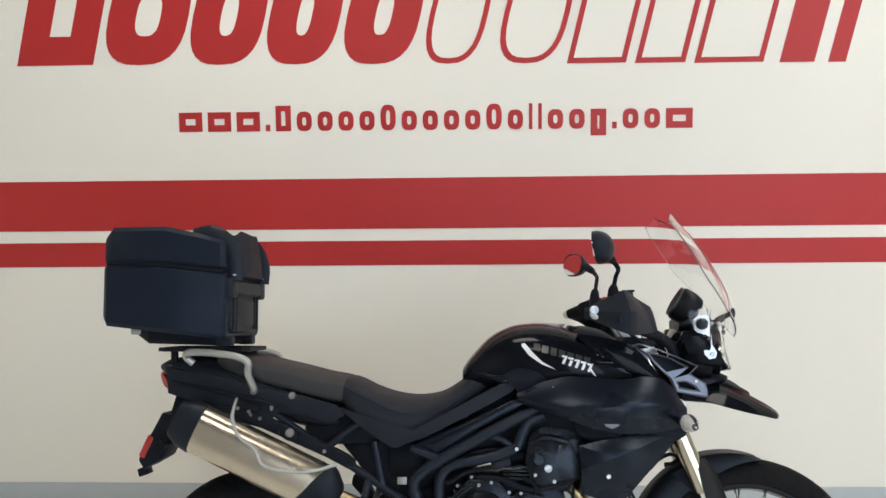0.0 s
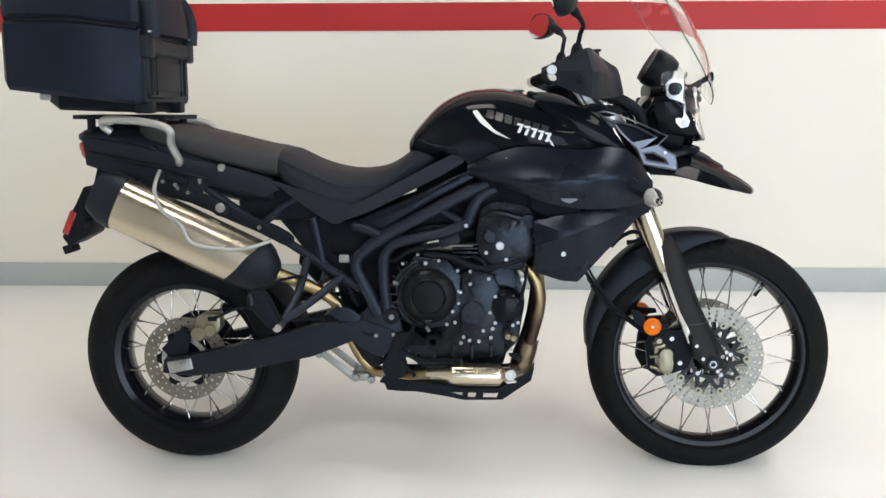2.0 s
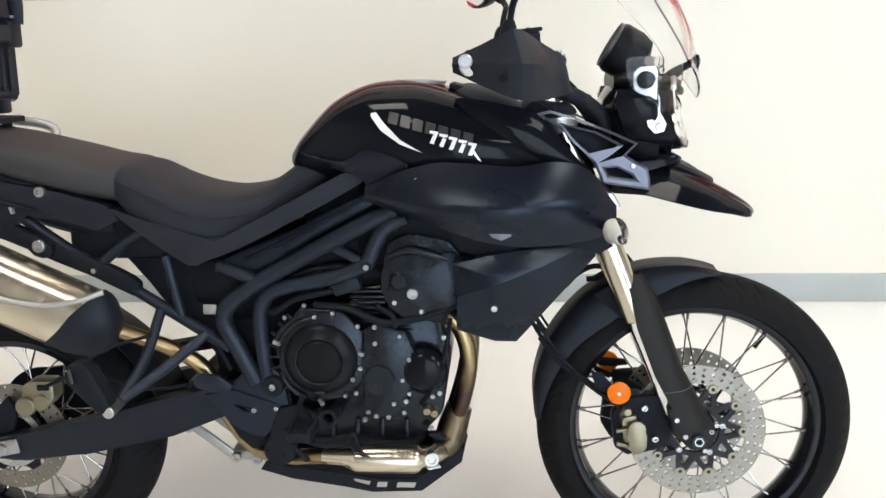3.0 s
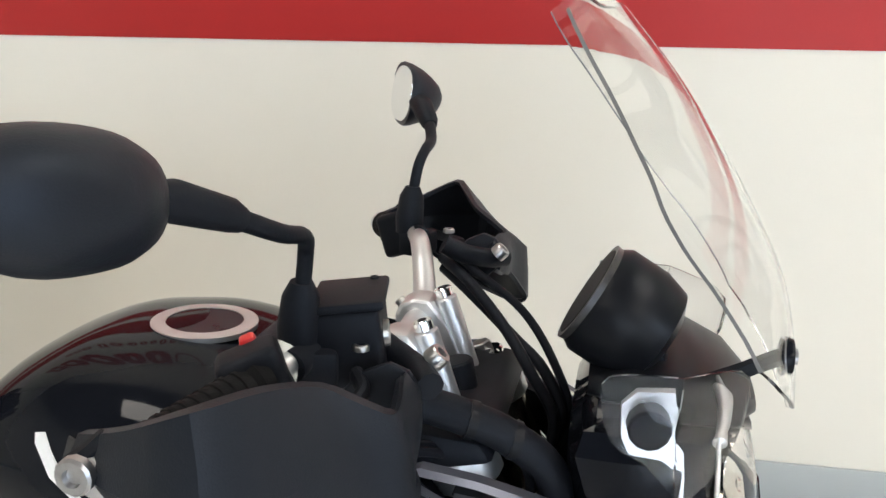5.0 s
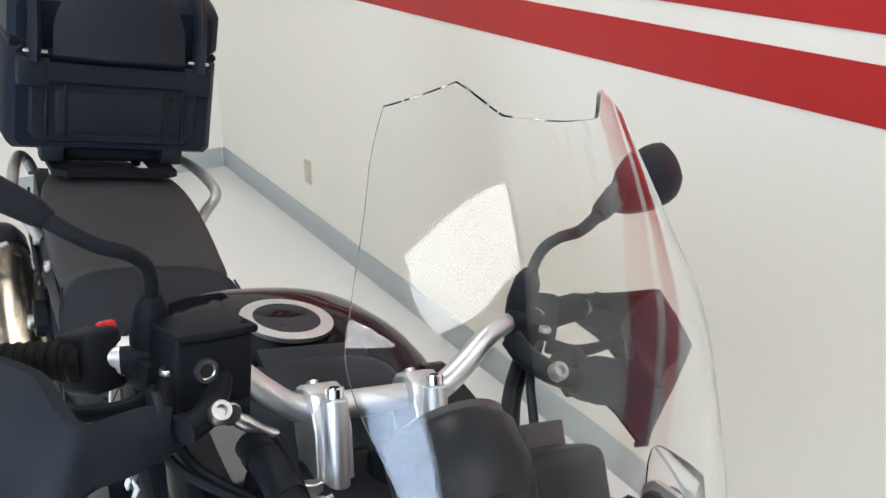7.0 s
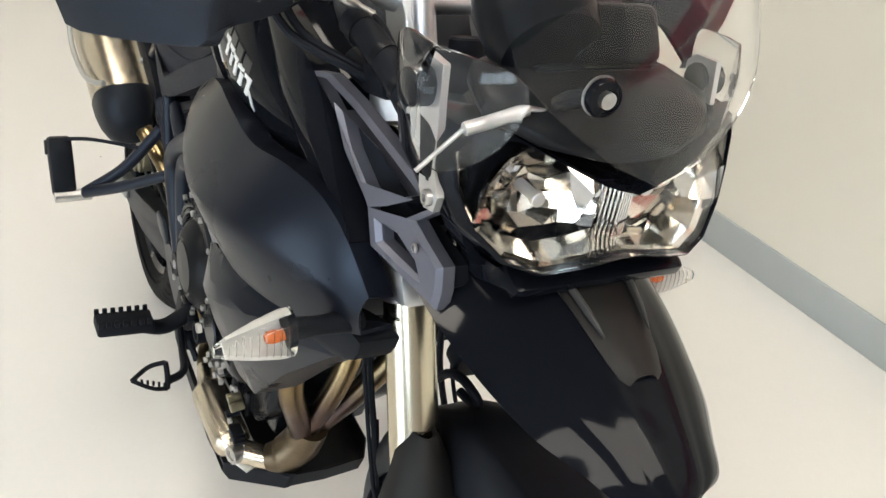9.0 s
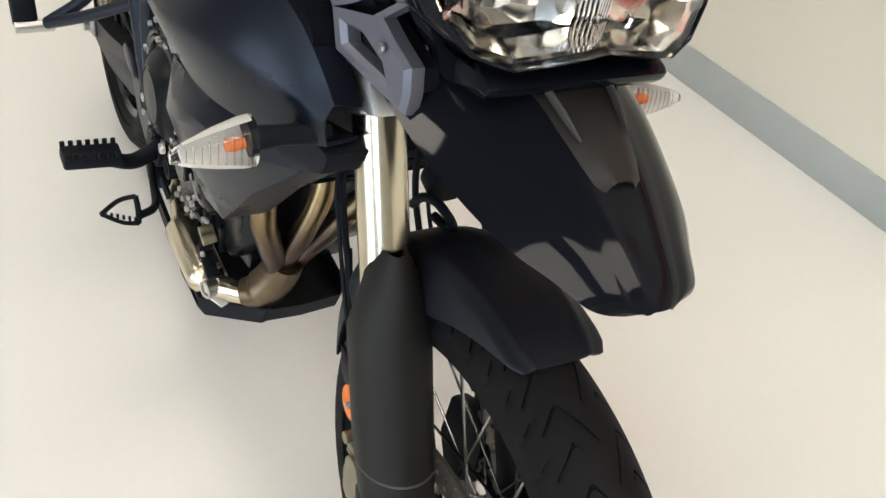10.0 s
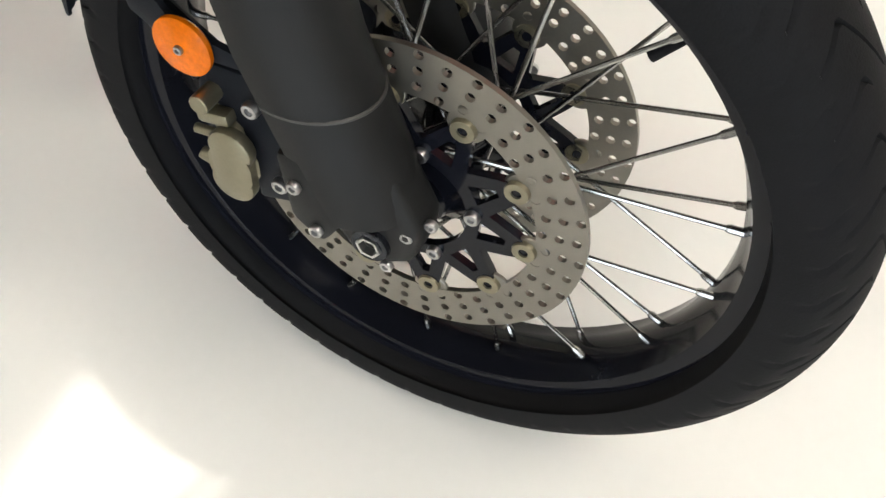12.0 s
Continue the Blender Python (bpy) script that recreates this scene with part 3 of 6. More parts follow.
for s in (-1, 1):
    cc = (FX, s * 0.063, FZ)
    part("brake_disc", perforated_ring(cc, 0.111, 0.154, 3, 40, 0.0043, 0.005), DISC, front_wheel, "drilled steel brake disc")
    part("disc_carrier", carrier(cc, 0.052, 0.101, 10, 0.004, s), RIMM, front_wheel, "black spider of the brake disc")
    for i in range(10):
        q = 2 * math.pi * i / 10
        b = V(cc[0] + 0.104 * math.cos(q), cc[1], cc[2] + 0.104 * math.sin(q))
        lug = V(cc[0] + 0.109 * math.cos(q), cc[1], cc[2] + 0.109 * math.sin(q))
        part("disc_lug", cyl(lug - V(0, 0.0021, 0), lug + V(0, 0.0021, 0), 0.0165, 18), DISC, front_wheel)
        part("bobbin", lathe([(0.0045, s * 0.002), (0.0045, s * 0.006), (0.0100, s * 0.006), (0.0112, s * 0.003), (0.0112, -s * 0.004), (0.0045, -s * 0.004)], b, 16), CALIP, front_wheel)
    for i in range(5):
        q = 2 * math.pi * (i + 0.2) / 5
        bolt(front_wheel, (cc[0] + 0.058 * math.cos(q), cc[1] + s * 0.004, cc[2] + 0.058 * math.sin(q)), (0, s, 0), 0.0068, 0.006, BOLTM)
front_wheel.matrix_basis = FRONT
vq = math.atan2(0.531 - FZ, 1.712 - FX)
part("valve", tube([(FX + 0.262 * math.cos(vq), 0, FZ + 0.262 * math.sin(vq)), (FX + 0.250 * math.cos(vq), -0.002, FZ + 0.250 * math.sin(vq)), (FX + 0.222 * math.cos(vq), -0.004, FZ + 0.222 * math.sin(vq))], [0.006, 0.0045, 0.0055], 10), RUBBER, front_wheel)

# rear wheel
rc = (RX, -0.025, RZ)
rear_wheel = part("rear_wheel", lathe(rim_profile(0.222, 0.058), rc, 96), RIMM, bike, "gloss black wire-spoked rim")
mesh_part("tyre", tyre_mesh(0.3290, 0.220, 0.076, 0.040, 24, 0.62, rc), RUBBER, rear_wheel, "wide black grooved rubber tyre")
part("hub", lathe([(0.012, -0.07), (0.042, -0.07), (0.058, -0.055), (0.062, -0.045), (0.044, -0.038), (0.036, 0), (0.044, 0.038), (0.066, 0.045), (0.066, 0.055), (0.05, 0.075), (0.012, 0.075)], rc, 40), RIMM, rear_wheel)
spoke_set(rear_wheel, rc, 0.058, 0.044, 0.206, 0.022, 8, 58)
rd = (RX, -0.098, RZ)
part("brake_disc", perforated_ring(rd, 0.088, 0.1275, 2, 32, 0.0038, 0.005), DISC, rear_wheel, "drilled steel brake disc")
part("disc_carrier", carrier(rd, 0.050, 0.082, 6, 0.004, -1), RIMM, rear_wheel)
part("sensor_ring", perforated_ring((RX, -0.108, RZ), 0.056, 0.070, 1, 48, 0.002, 0.003), STEEL, rear_wheel, "slotted steel sensor ring")
part("sprocket", lathe([(0.06, 0.082), (0.06, 0.088), (0.108, 0.088), (0.114, 0.085), (0.108, 0.082)], rc, 84), DULL, rear_wheel)

# swingarm, chain, axle end, rear caliper
arm = part("swingarm", prism([(-0.055, 0.290), (-0.045, 0.338), (0.06, 0.352), (0.20, 0.385), (0.399, 0.443), (0.52, 0.462), (0.60, 0.500), (0.66, 0.50), (0.66, 0.44), (0.53, 0.405), (0.40, 0.352), (0.20, 0.305), (0.05, 0.283)], -0.148, -0.108, 0.008), PLAST, bike, "dark box-section swingarm")
part("swingarm_side", prism([(-0.055, 0.290), (-0.045, 0.338), (0.06, 0.352), (0.20, 0.385), (0.52, 0.462), (0.66, 0.50), (0.66, 0.44), (0.40, 0.352), (0.05, 0.283)], 0.10, 0.135, 0.008), PLAST, arm)
part("cross_member", block((0.47, 0, 0.44), (0.09, 0.23, 0.06), 0.012), FRAMEM, arm)
part("chain_adjuster", block((0.006, -0.152, 0.318), (0.075, 0.012, 0.036), 0.004, pose(0, 0, 0, 0, -12, 0)), BOLTM, arm, "polished alloy chain adjuster block")
part("axle_nut", cyl((0.006, -0.15, 0.318), (0.006, -0.172, 0.318), 0.014, 6), BOLTM, arm)
part("chain_guard", tube([(0.06, 0.10, 0.44), (0.25, 0.10, 0.47), (0.42, 0.10, 0.50)], 0.014, 8, flat=2.0), DULL, arm)
for zo in (0.106, -0.104):
    part("chain_run", block((0.25, 0.074, 0.335 + zo * 0.78 + 0.045), (0.50, 0.014, 0.013), 0.003, pose(0, 0, 0, 0, -13 if zo < 0 else -9, 0)), DULL, arm)
rcal = part("rear_caliper", prism([(0.045, 0.425), (0.049, 0.456), (0.070, 0.470), (0.122, 0.470), (0.124, 0.430), (0.108, 0.408), (0.085, 0.400), (0.050, 0.400)], -0.130, -0.082, 0.007), CALIP, arm, "gold-grey brake caliper")
part("piston_cover", cyl((0.057, -0.122, 0.410), (0.057, -0.140, 0.410), 0.0225, 20), CALIP, rcal)
part("piston_cover", cyl((0.092, -0.122, 0.420), (0.092, -0.136, 0.420), 0.019, 20), CALIP, rcal)
part("caliper_window", block((0.100, -0.131, 0.455), (0.028, 0.006, 0.014), 0.003), DULL, rcal)
part("bracket", prism([(-0.06, 0.36), (-0.02, 0.40), (0.01, 0.43), (0.03, 0.40), (0.02, 0.35), (-0.03, 0.33)], -0.128, -0.112, 0.003), DULL, rcal)
part("brake_hose", tube([(0.10, -0.13, 0.455), (0.20, -0.13, 0.49), (0.34, -0.13, 0.455), (0.50, -0.13, 0.48)], 0.0045, 8), DULL, arm)
part("hugger", shell([[V(0.06 + 0.355 * math.cos(radians(q)) - 0.056, y, RZ + (0.342 - abs(y) * 0.35) * math.sin(radians(q))) for y in (-0.085, -0.06, -0.02, 0.02, 0.06, 0.085)] for q in range(8, 92, 6)], 0.004), DULL, bike, "black rear wheel hugger")

# fork


def fork_x(z):
    return 1.500 - 0.405 * (z - 0.42)


yoke = part("lower_yoke", prism([(1.22, 0.865), (1.28, 0.90), (1.36, 0.895), (1.38, 0.86), (1.30, 0.84), (1.23, 0.84)], -0.13, 0.13, 0.01), ALU, bike)
yoke.matrix_basis = FRONT
for s in (-1, 1):
    y = s * 0.097
    leg = part("fork_tube", cyl((fork_x(1.052), y, 1.052), (fork_x(0.63), y, 0.63), 0.0295, 28), FORKM, bike, "gold-silver anodised upper fork tube")
    leg.matrix_basis = FRONT
    part("fork_cap", cyl((fork_x(1.076), y, 1.076), (fork_x(1.050), y, 1.050), 0.024, 24), CHROME, leg)
    part("cap_nut", cyl((fork_x(1.086), y, 1.086), (fork_x(1.072), y, 1.072), 0.013, 6), STEEL, leg)
    part("top_clamp_ring", cyl((fork_x(1.058), y, 1.058), (fork_x(1.020), y, 1.020), 0.0345, 28), ALU, leg)
    part("fork_clamp_ring", cyl((fork_x(0.89), y, 0.89), (fork_x(0.838), y, 0.838), 0.0315, 28), ALU, leg)
    part("dust_seal", cyl((fork_x(0.65), y, 0.65), (fork_x(0.612), y, 0.612), 0.0295, 24), FORKM, leg)
    part("stanchion", cyl((fork_x(0.64), y, 0.64), (fork_x(0.40), y, 0.40), 0.0215, 24), CHROME, leg, "chromed inner fork tube")
    low = part("fork_bottom", prism([(1.500, 0.440), (1.540, 0.445), (1.578, 0.405), (1.602, 0.368), (1.599, 0.332), (1.574, 0.314), (1.540, 0.320), (1.508, 0.365)], s * 0.075, s * 0.121, 0.010, 3), GUARD, leg, "black cast fork bottom")
    part("pinch_flange", prism([(1.488, 0.424), (1.512, 0.430), (1.546, 0.372), (1.532, 0.344), (1.504, 0.360)], s * 0.104, s * 0.146, 0.006), GUARD, low)
    # the long plastic guard in front of the tube
    rows, seam = [], []
    for z in np.linspace(0.712, 0.372, 20):
        u = (0.712 - z) / 0.340
        xf = float(np.interp(z, [0.372, 0.396, 0.497, 0.60, 0.671, 0.704, 0.712], [1.586, 1.579, 1.524, 1.484, 1.456, 1.430, 1.424]))
        w = 0.012 + 0.033 * min(1, u / 0.26) ** 0.8
        deep = 0.030 + 0.022 * min(1, u / 0.3)
        row = [V(xf - deep + deep * math.cos(radians(q)), y + w * math.sin(radians(q)), z) for q in np.linspace(-105, 105, 17)]
        rows.append(row)
        if 0.445 < z < 0.462:
            seam = [p + V(0.0022 * math.cos(radians(q)), 0.0026 * math.sin(radians(q)), 0.004 * math.cos(radians(q))) for p, q in zip(row, np.linspace(-105, 105, 17))]
    guard = part("fork_guard", shell(rows, 0.004), GUARD, leg, "long black plastic fork guard")
    part("guard_seam", tube(seam, 0.0018, 6, 2), STRIP, guard)
    for x, d, z in ((1.508, 0.147, 0.400), (1.528, 0.147, 0.362), (1.590, 0.116, 0.362), (1.592, 0.110, 0.340), (1.604, 0.104, 0.372), (1.578, 0.118, 0.318)):
        bolt(low, (x, s * d, z), (0, s, 0), 0.0058, 0.005, BOLTM)
    part("axle_end", lathe([(0.009, s * 0.100), (0.009, s * 0.126), (0.016, s * 0.126), (0.017, s * 0.122), (0.017, s * 0.100)], (1.563, 0, 0.340), 20), DULL if s > 0 else ENGINE, low)
    part("axle_ring", lathe([(0.0085, s * 0.120), (0.0085, s * 0.1285), (0.011, s * 0.1285), (0.012, s * 0.120)], (1.563, 0, 0.340), 6), STEEL, low)
    cal = part("front_caliper", prism([(1.392, 0.388), (1.404, 0.412), (1.420, 0.410), (1.432, 0.388), (1.450, 0.378), (1.452, 0.335), (1.447, 0.306), (1.415, 0.300), (1.400, 0.318), (1.408, 0.345)], s * 0.088 - 0.004, s * 0.088 + 0.022, 0.007), CALIP, leg, "gold-grey brake caliper")
    part("caliper_back", prism([(1.375, 0.385), (1.395, 0.415), (1.440, 0.412), (1.458, 0.378), (1.455, 0.300), (1.415, 0.285), (1.385, 0.305)] if s < 0 else [(1.368, 0.310), (1.375, 0.390), (1.430, 0.418), (1.466, 0.400), (1.468, 0.305), (1.425, 0.262), (1.392, 0.270)], s * 0.068 - 0.013, s * 0.068 + 0.014, 0.006), DULL, cal)
    lobes = [(1.429 + 0.0205 * math.cos(q), 0.363 + 0.0195 * math.sin(q)) for q in np.linspace(radians(-32), radians(215), 14)] + [(1.431 + 0.0205 * math.cos(q), 0.325 + 0.0200 * math.sin(q)) for q in np.linspace(radians(148), radians(392), 14)]
    part("piston_cover", prism(lobes, s * 0.106, s * 0.118, 0.003), CALIP, cal)
    part("pad_spring", block((1.412, s * 0.106, 0.386), (0.030, 0.014, 0.012), 0.003, pose(0, 0, 0, 0, -14, 0)), CALIP, cal)
    part("caliper_bracket", prism([(1.395, 0.43), (1.50, 0.44), (1.52, 0.40), (1.50, 0.32), (1.446, 0.30), (1.436, 0.38), (1.40, 0.395)], s * 0.088 - 0.012, s * 0.088 + 0.010, 0.004), DULL, cal)
    part("banjo", cyl((1.407, s * 0.098, 0.405), (1.407, s * 0.122, 0.405), 0.0085, 12), CALIP, cal)
    part("pad_pin", cyl((1.386, s * 0.100, 0.352), (1.412, s * 0.100, 0.357), 0.0045, 10), CALIP, cal)
    part("slide_pin", cyl((1.388, s * 0.098, 0.322), (1.41, s * 0.098, 0.318), 0.006, 10), CALIP, cal)
    for x, z in ((1.445, 0.410), (1.471, 0.338)):
        bolt(cal, (x, s * 0.104, z), (0, s, 0), 0.0075, 0.007)
    for k, r in ((0.0, 0.0050), (0.013, 0.0032)):
        part("brake_hose", tube([(1.392, s * 0.098, 0.41), (1.330 + k, s * 0.085, 0.450), (1.262 + k, s * (0.062 + k), 0.502), (1.200 + k, s * (0.055 + k), 0.588), (1.178 + k, s * (0.055 + k), 0.660), (1.190 + k, s * 0.052, 0.760), (1.245, s * 0.045, 0.860)], r, 8), DULL, leg)
    ref = part("reflector", lathe([(0.0, s * 0.0), (0.023, s * 0.0), (0.0255, s * 0.003), (0.0255, s * 0.007), (0.023, s * 0.009), (0.005, s * 0.0095), (0.0, s * 0.0095)], (1.388, s * 0.1025, 0.445), 32), AMBER, leg, "round amber side reflector")
    bolt(ref, (1.388, s * 0.111, 0.445), (0, s, 0), 0.004, 0.004)
    part("reflector_bracket", prism([(1.326, 0.492), (1.338, 0.453), (1.372, 0.437), (1.40, 0.435), (1.436, 0.440), (1.432, 0.455), (1.376, 0.456), (1.350, 0.490)], s * 0.100 - 0.003, s * 0.100 + 0.003, 0.002), DULL, leg)

# front mudguard
rows = []
for q in np.linspace(178, 83.3, 42):
    a = radians(q)
    top = float(np.interp(q, [83.3, 95, 110, 130, 150, 165, 178], [0.3625, 0.380, 0.396, 0.402, 0.394, 0.380, 0.360]))
    hw = float(np.interp(q, [83.3, 84.3, 86.5, 92, 105, 140, 160, 178], [0.050, 0.056, 0.061, 0.066, 0.072, 0.070, 0.060, 0.050]))
    low = float(np.interp(q, [83.3, 87, 92.5, 101, 112, 130, 145, 178], [0.3595, 0.358, 0.352, 0.340, 0.324, 0.322, 0.335, 0.350]))
    row = []
    for u in np.linspace(-1, 1, 31):
        b, f = u * math.pi / 2, abs(u)
        r = low + (top - low) * max(0.0, math.cos(b)) ** 0.62 + 0.0028 * math.exp(-((f - 0.36) / 0.07) ** 2) - 0.0015 * math.exp(-(f / 0.12) ** 2)
        row.append(V(FX + r * math.cos(a), hw * math.copysign(abs(math.sin(b)) ** 0.72, b), FZ + r * math.sin(a)))
    rows.append(row)
mudguard = part("front_mudguard", shell(rows, -0.004), PLAST, bike, "matte black front mudguard with ridges")
mudguard.matrix_basis = FRONT
part("hose_loop", tube([(1.275, 0.0, 0.662), (1.300, -0.004, 0.690), (1.333, -0.006, 0.708), (1.360, -0.002, 0.704), (1.366, 0.004, 0.690), (1.345, 0.006, 0.678), (1.322, 0.004, 0.676)], 0.0062, 10), DULL, mudguard)
for s in (-1, 1):
    part("mudguard_stay", tube([(1.215, s * 0.052, 0.555), (1.26, s * 0.062, 0.50), (1.33, s * 0.07, 0.45), (1.40, s * 0.076, 0.42)], 0.006, 8), DULL, mudguard)
    part("mudguard_brace", prism([(1.33, 0.66), (1.40, 0.70), (1.47, 0.62), (1.40, 0.60)], s * 0.072 - 0.003, s * 0.072 + 0.003, 0.002), DULL, mudguard)

# beak
NY = 0.028  # the nose sits a little to the left of the wheel
BEAK = [(1.385, 0.962, 0.905, 0.146), (1.44, 0.955, 0.890, 0.142), (1.50, 0.941, 0.873, 0.133), (1.555, 0.918, 0.858, 0.119), (1.60, 0.895, 0.847, 0.103), (1.640, 0.873, 0.838, 0.080), (1.670, 0.853, 0.830, 0.064), (1.682, 0.842, 0.827, 0.050), (1.688, 0.834, 0.825, 0.030)]
rows = []
for p, e in zip(curve_points([V(x, w, t) for x, t, b, w in BEAK], 4), curve_points([V(x, w, b) for x, t, b, w in BEAK], 4)):
    row = []
    for u in np.linspace(-1, 1, 21):
        f = abs(u)
        z = p.z - (p.z - e.z) * f ** 2.6
        if 0.30 < f < 0.62:
            z -= 0.003 * math.sin((f - 0.30) / 0.32 * math.pi)
        row.append(V(p.x - 0.012 * f ** 2, p.y * u + NY, z))
    rows.append(row)
beak = part("beak", shell(rows, -0.004), GLOSS, bike, "gloss black beak over the front wheel")
rows = [[V(x, NY + w * u, z + 0.008 - 0.010 * abs(u) ** 3) for u in np.linspace(-1, 1, 9)] for x, z, w in ((1.42, 0.964, 0.050), (1.46, 0.956, 0.048), (1.50, 0.944, 0.043), (1.54, 0.927, 0.037), (1.57, 0.913, 0.031), (1.588, 0.903, 0.025), (1.594, 0.899, 0.017))]
insert = part("beak_insert", shell(rows, -0.008), INSERT, beak, "matte black centre insert")
for u in (-1, 1):
    strip = curve_points([V(x, NY + u * w * 0.80, z + 0.0075) for x, z, w in ((1.44, 0.960, 0.050), (1.48, 0.950, 0.047), (1.52, 0.936, 0.041), (1.555, 0.920, 0.034))], 4)
    part("insert_strip", tube(strip, [0.0050] * (len(strip) - 3) + [0.004, 0.003, 0.0015], 8, 1, flat=0.5), STRIP, insert)
part("beak_underside", prism([(1.36, 0.93), (1.46, 0.925), (1.56, 0.875), (1.54, 0.862), (1.44, 0.88), (1.36, 0.885)], NY - 0.10, NY + 0.10, 0.01), DULL, beak)

# headlight
head = part("headlight", loft([[V(x, NY + y * w, zc + z * h) for y, z in [(math.copysign(abs(math.cos(q)) ** 0.7, math.cos(q)), math.copysign(abs(math.sin(q)) ** 0.7, math.sin(q))) for q in np.linspace(0, 2 * math.pi, 32, endpoint=False)]] for x, w, zc, h in ((1.345, 0.10, 1.03, 0.055), (1.37, 0.135, 1.035, 0.088), (1.42, 0.145, 1.035, 0.096), (1.452, 0.143, 1.034, 0.095), (1.452, 0.136, 1.034, 0.088), (1.415, 0.130, 1.033, 0.084))]), GLOSS, bike, "twin-beam headlight in a black housing")


def lens_x(y, z):
    return 1.522 - 2.1 * (y - NY) ** 2 - 0.22 * (z - 1.03)


def lens_outline(k=1.0):
    right = [(0.0, 1.012), (0.045, 1.004), (0.085, 0.996), (0.118, 1.004), (0.146, 1.030), (0.160, 1.062), (0.163, 1.095), (0.150, 1.112), (0.115, 1.112), (0.075, 1.096), (0.035, 1.078), (0.0, 1.070)]
    loop = right + [(-y, z) for y, z in right[-2:0:-1]]
    return [(NY + y * k, 1.022 + (z - 1.035) * k) for y, z in loop]


glass_rings = [[V(lens_x(y, z) + o, y, z) for y, z in lens_outline(k)] for k, o in ((1.0, -0.004), (1.0, 0.0), (0.8, 0.001), (0.5, 0.001), (0.12, 0.001), (0.12, -0.003), (0.5, -0.003), (0.8, -0.003))]
lens = part("lens", loft(glass_rings, cap=False, closed=True), LENS, head, "clear headlight lens")
lens.visible_shadow = False
part("lens_rim", loft([[V(lens_x(y, z) + o, y, z) for y, z in lens_outline(k)] for k, o in ((1.0, -0.010), (1.0, 0.003), (1.05, 0.001), (1.10, -0.018), (1.115, -0.050), (1.06, -0.092), (0.94, -0.108), (0.92, -0.066))], cap=False, closed=True), GLOSS, head)
part("bezel", loft([[V(lens_x(y, z) + o, y, z) for y, z in lens_outline(k)] for k, o in ((0.99, -0.012), (0.94, -0.018), (0.86, -0.050), (0.98, -0.056))], cap=False, closed=True), BOWL, head, "bright inner trim", 4)
rng = random.Random(4)
for s in (-1, 1):
    bowl = []
    for i in range(6):
        f = i / 5
        ring = []
        for j in range(13):
            q = 2 * math.pi * j / 13 + 0.4 * (i % 2)
            jit = rng.uniform(-0.006, 0.006) if 0 < i < 5 else 0
            ring.append(V(1.418 + 0.062 * f ** 1.7 + jit, NY + s * 0.068 + 0.080 * f * math.cos(q), 1.030 + 0.072 * f * math.sin(q)))
        bowl.append(ring)
    part("reflector_bowl", loft(bowl, cap=False), BOWL, head, "faceted chrome reflector bowl", 4)
    part("bulb", join(cyl((1.425, NY + s * 0.066, 1.028), (1.455, NY + s * 0.066, 1.028), 0.006, 16), cyl((1.455, NY + s * 0.066, 1.028), (1.462, NY + s * 0.066, 1.028), 0.008, 16)), ALU, head)
part("centre_ribs", join(*[block((1.496 - 0.0015 * abs(i), NY + i * 0.0042, 1.026), (0.006, 0.002, 0.056), 0.0004) for i in range(-4, 5)]), CHROME, head, "ribbed chrome strip between the lamps")
part("inner_wall", block((1.408, NY, 1.022), (0.01, 0.23, 0.085), 0.004), PLAST, head)
part("chin", prism([(1.36, 0.925), (1.44, 0.935), (1.50, 0.943), (1.513, 0.962), (1.48, 0.973), (1.37, 0.975)], NY - 0.105, NY + 0.105, 0.012), GLOSS, head)

# nose panel above the headlight and the screen's carrier
part("nose_panel", loft([[V(x, NY * 0.6 + w * math.copysign(abs(math.cos(q)) ** 0.8, math.cos(q)), zc + h * math.copysign(abs(math.sin(q)) ** 0.8, math.sin(q))) for q in np.linspace(0, 2 * math.pi, 28, endpoint=False)] for x, w, zc, h in ((1.36, 0.09, 1.12, 0.02), (1.40, 0.12, 1.125, 0.022), (1.45, 0.13, 1.118, 0.022), (1.49, 0.10, 1.108, 0.018), (1.512, 0.05, 1.098, 0.010))]), SMOOTH, bike, "black nose panel over the headlight")

# windscreen


def eased(v, at, values, w):
    return float(np.mean([np.interp(v + w * d, at, values) for d in (-1, -0.5, 0, 0.5, 1)]))


def screen_x(y, z):
    front = eased(z, [1.05, 1.134, 1.212, 1.301, 1.402, 1.46, 1.49, 1.53], [1.552, 1.549, 1.534, 1.494, 1.436, 1.387, 1.362, 1.329], 0.03)
    bow = eased(z, [1.08, 1.16, 1.20, 1.24, 1.30, 1.34, 1.38, 1.46], [2.0, 2.3, 2.8, 2.95, 2.6, 2.8, 3.4, 4.0], 0.03)
    k = eased(z, [1.22, 1.46], [0.0, 1.0], 0.03)  # the top is bent back, its left side more
    return front - bow * y * y - k * (0.024 + 0.15 * y)


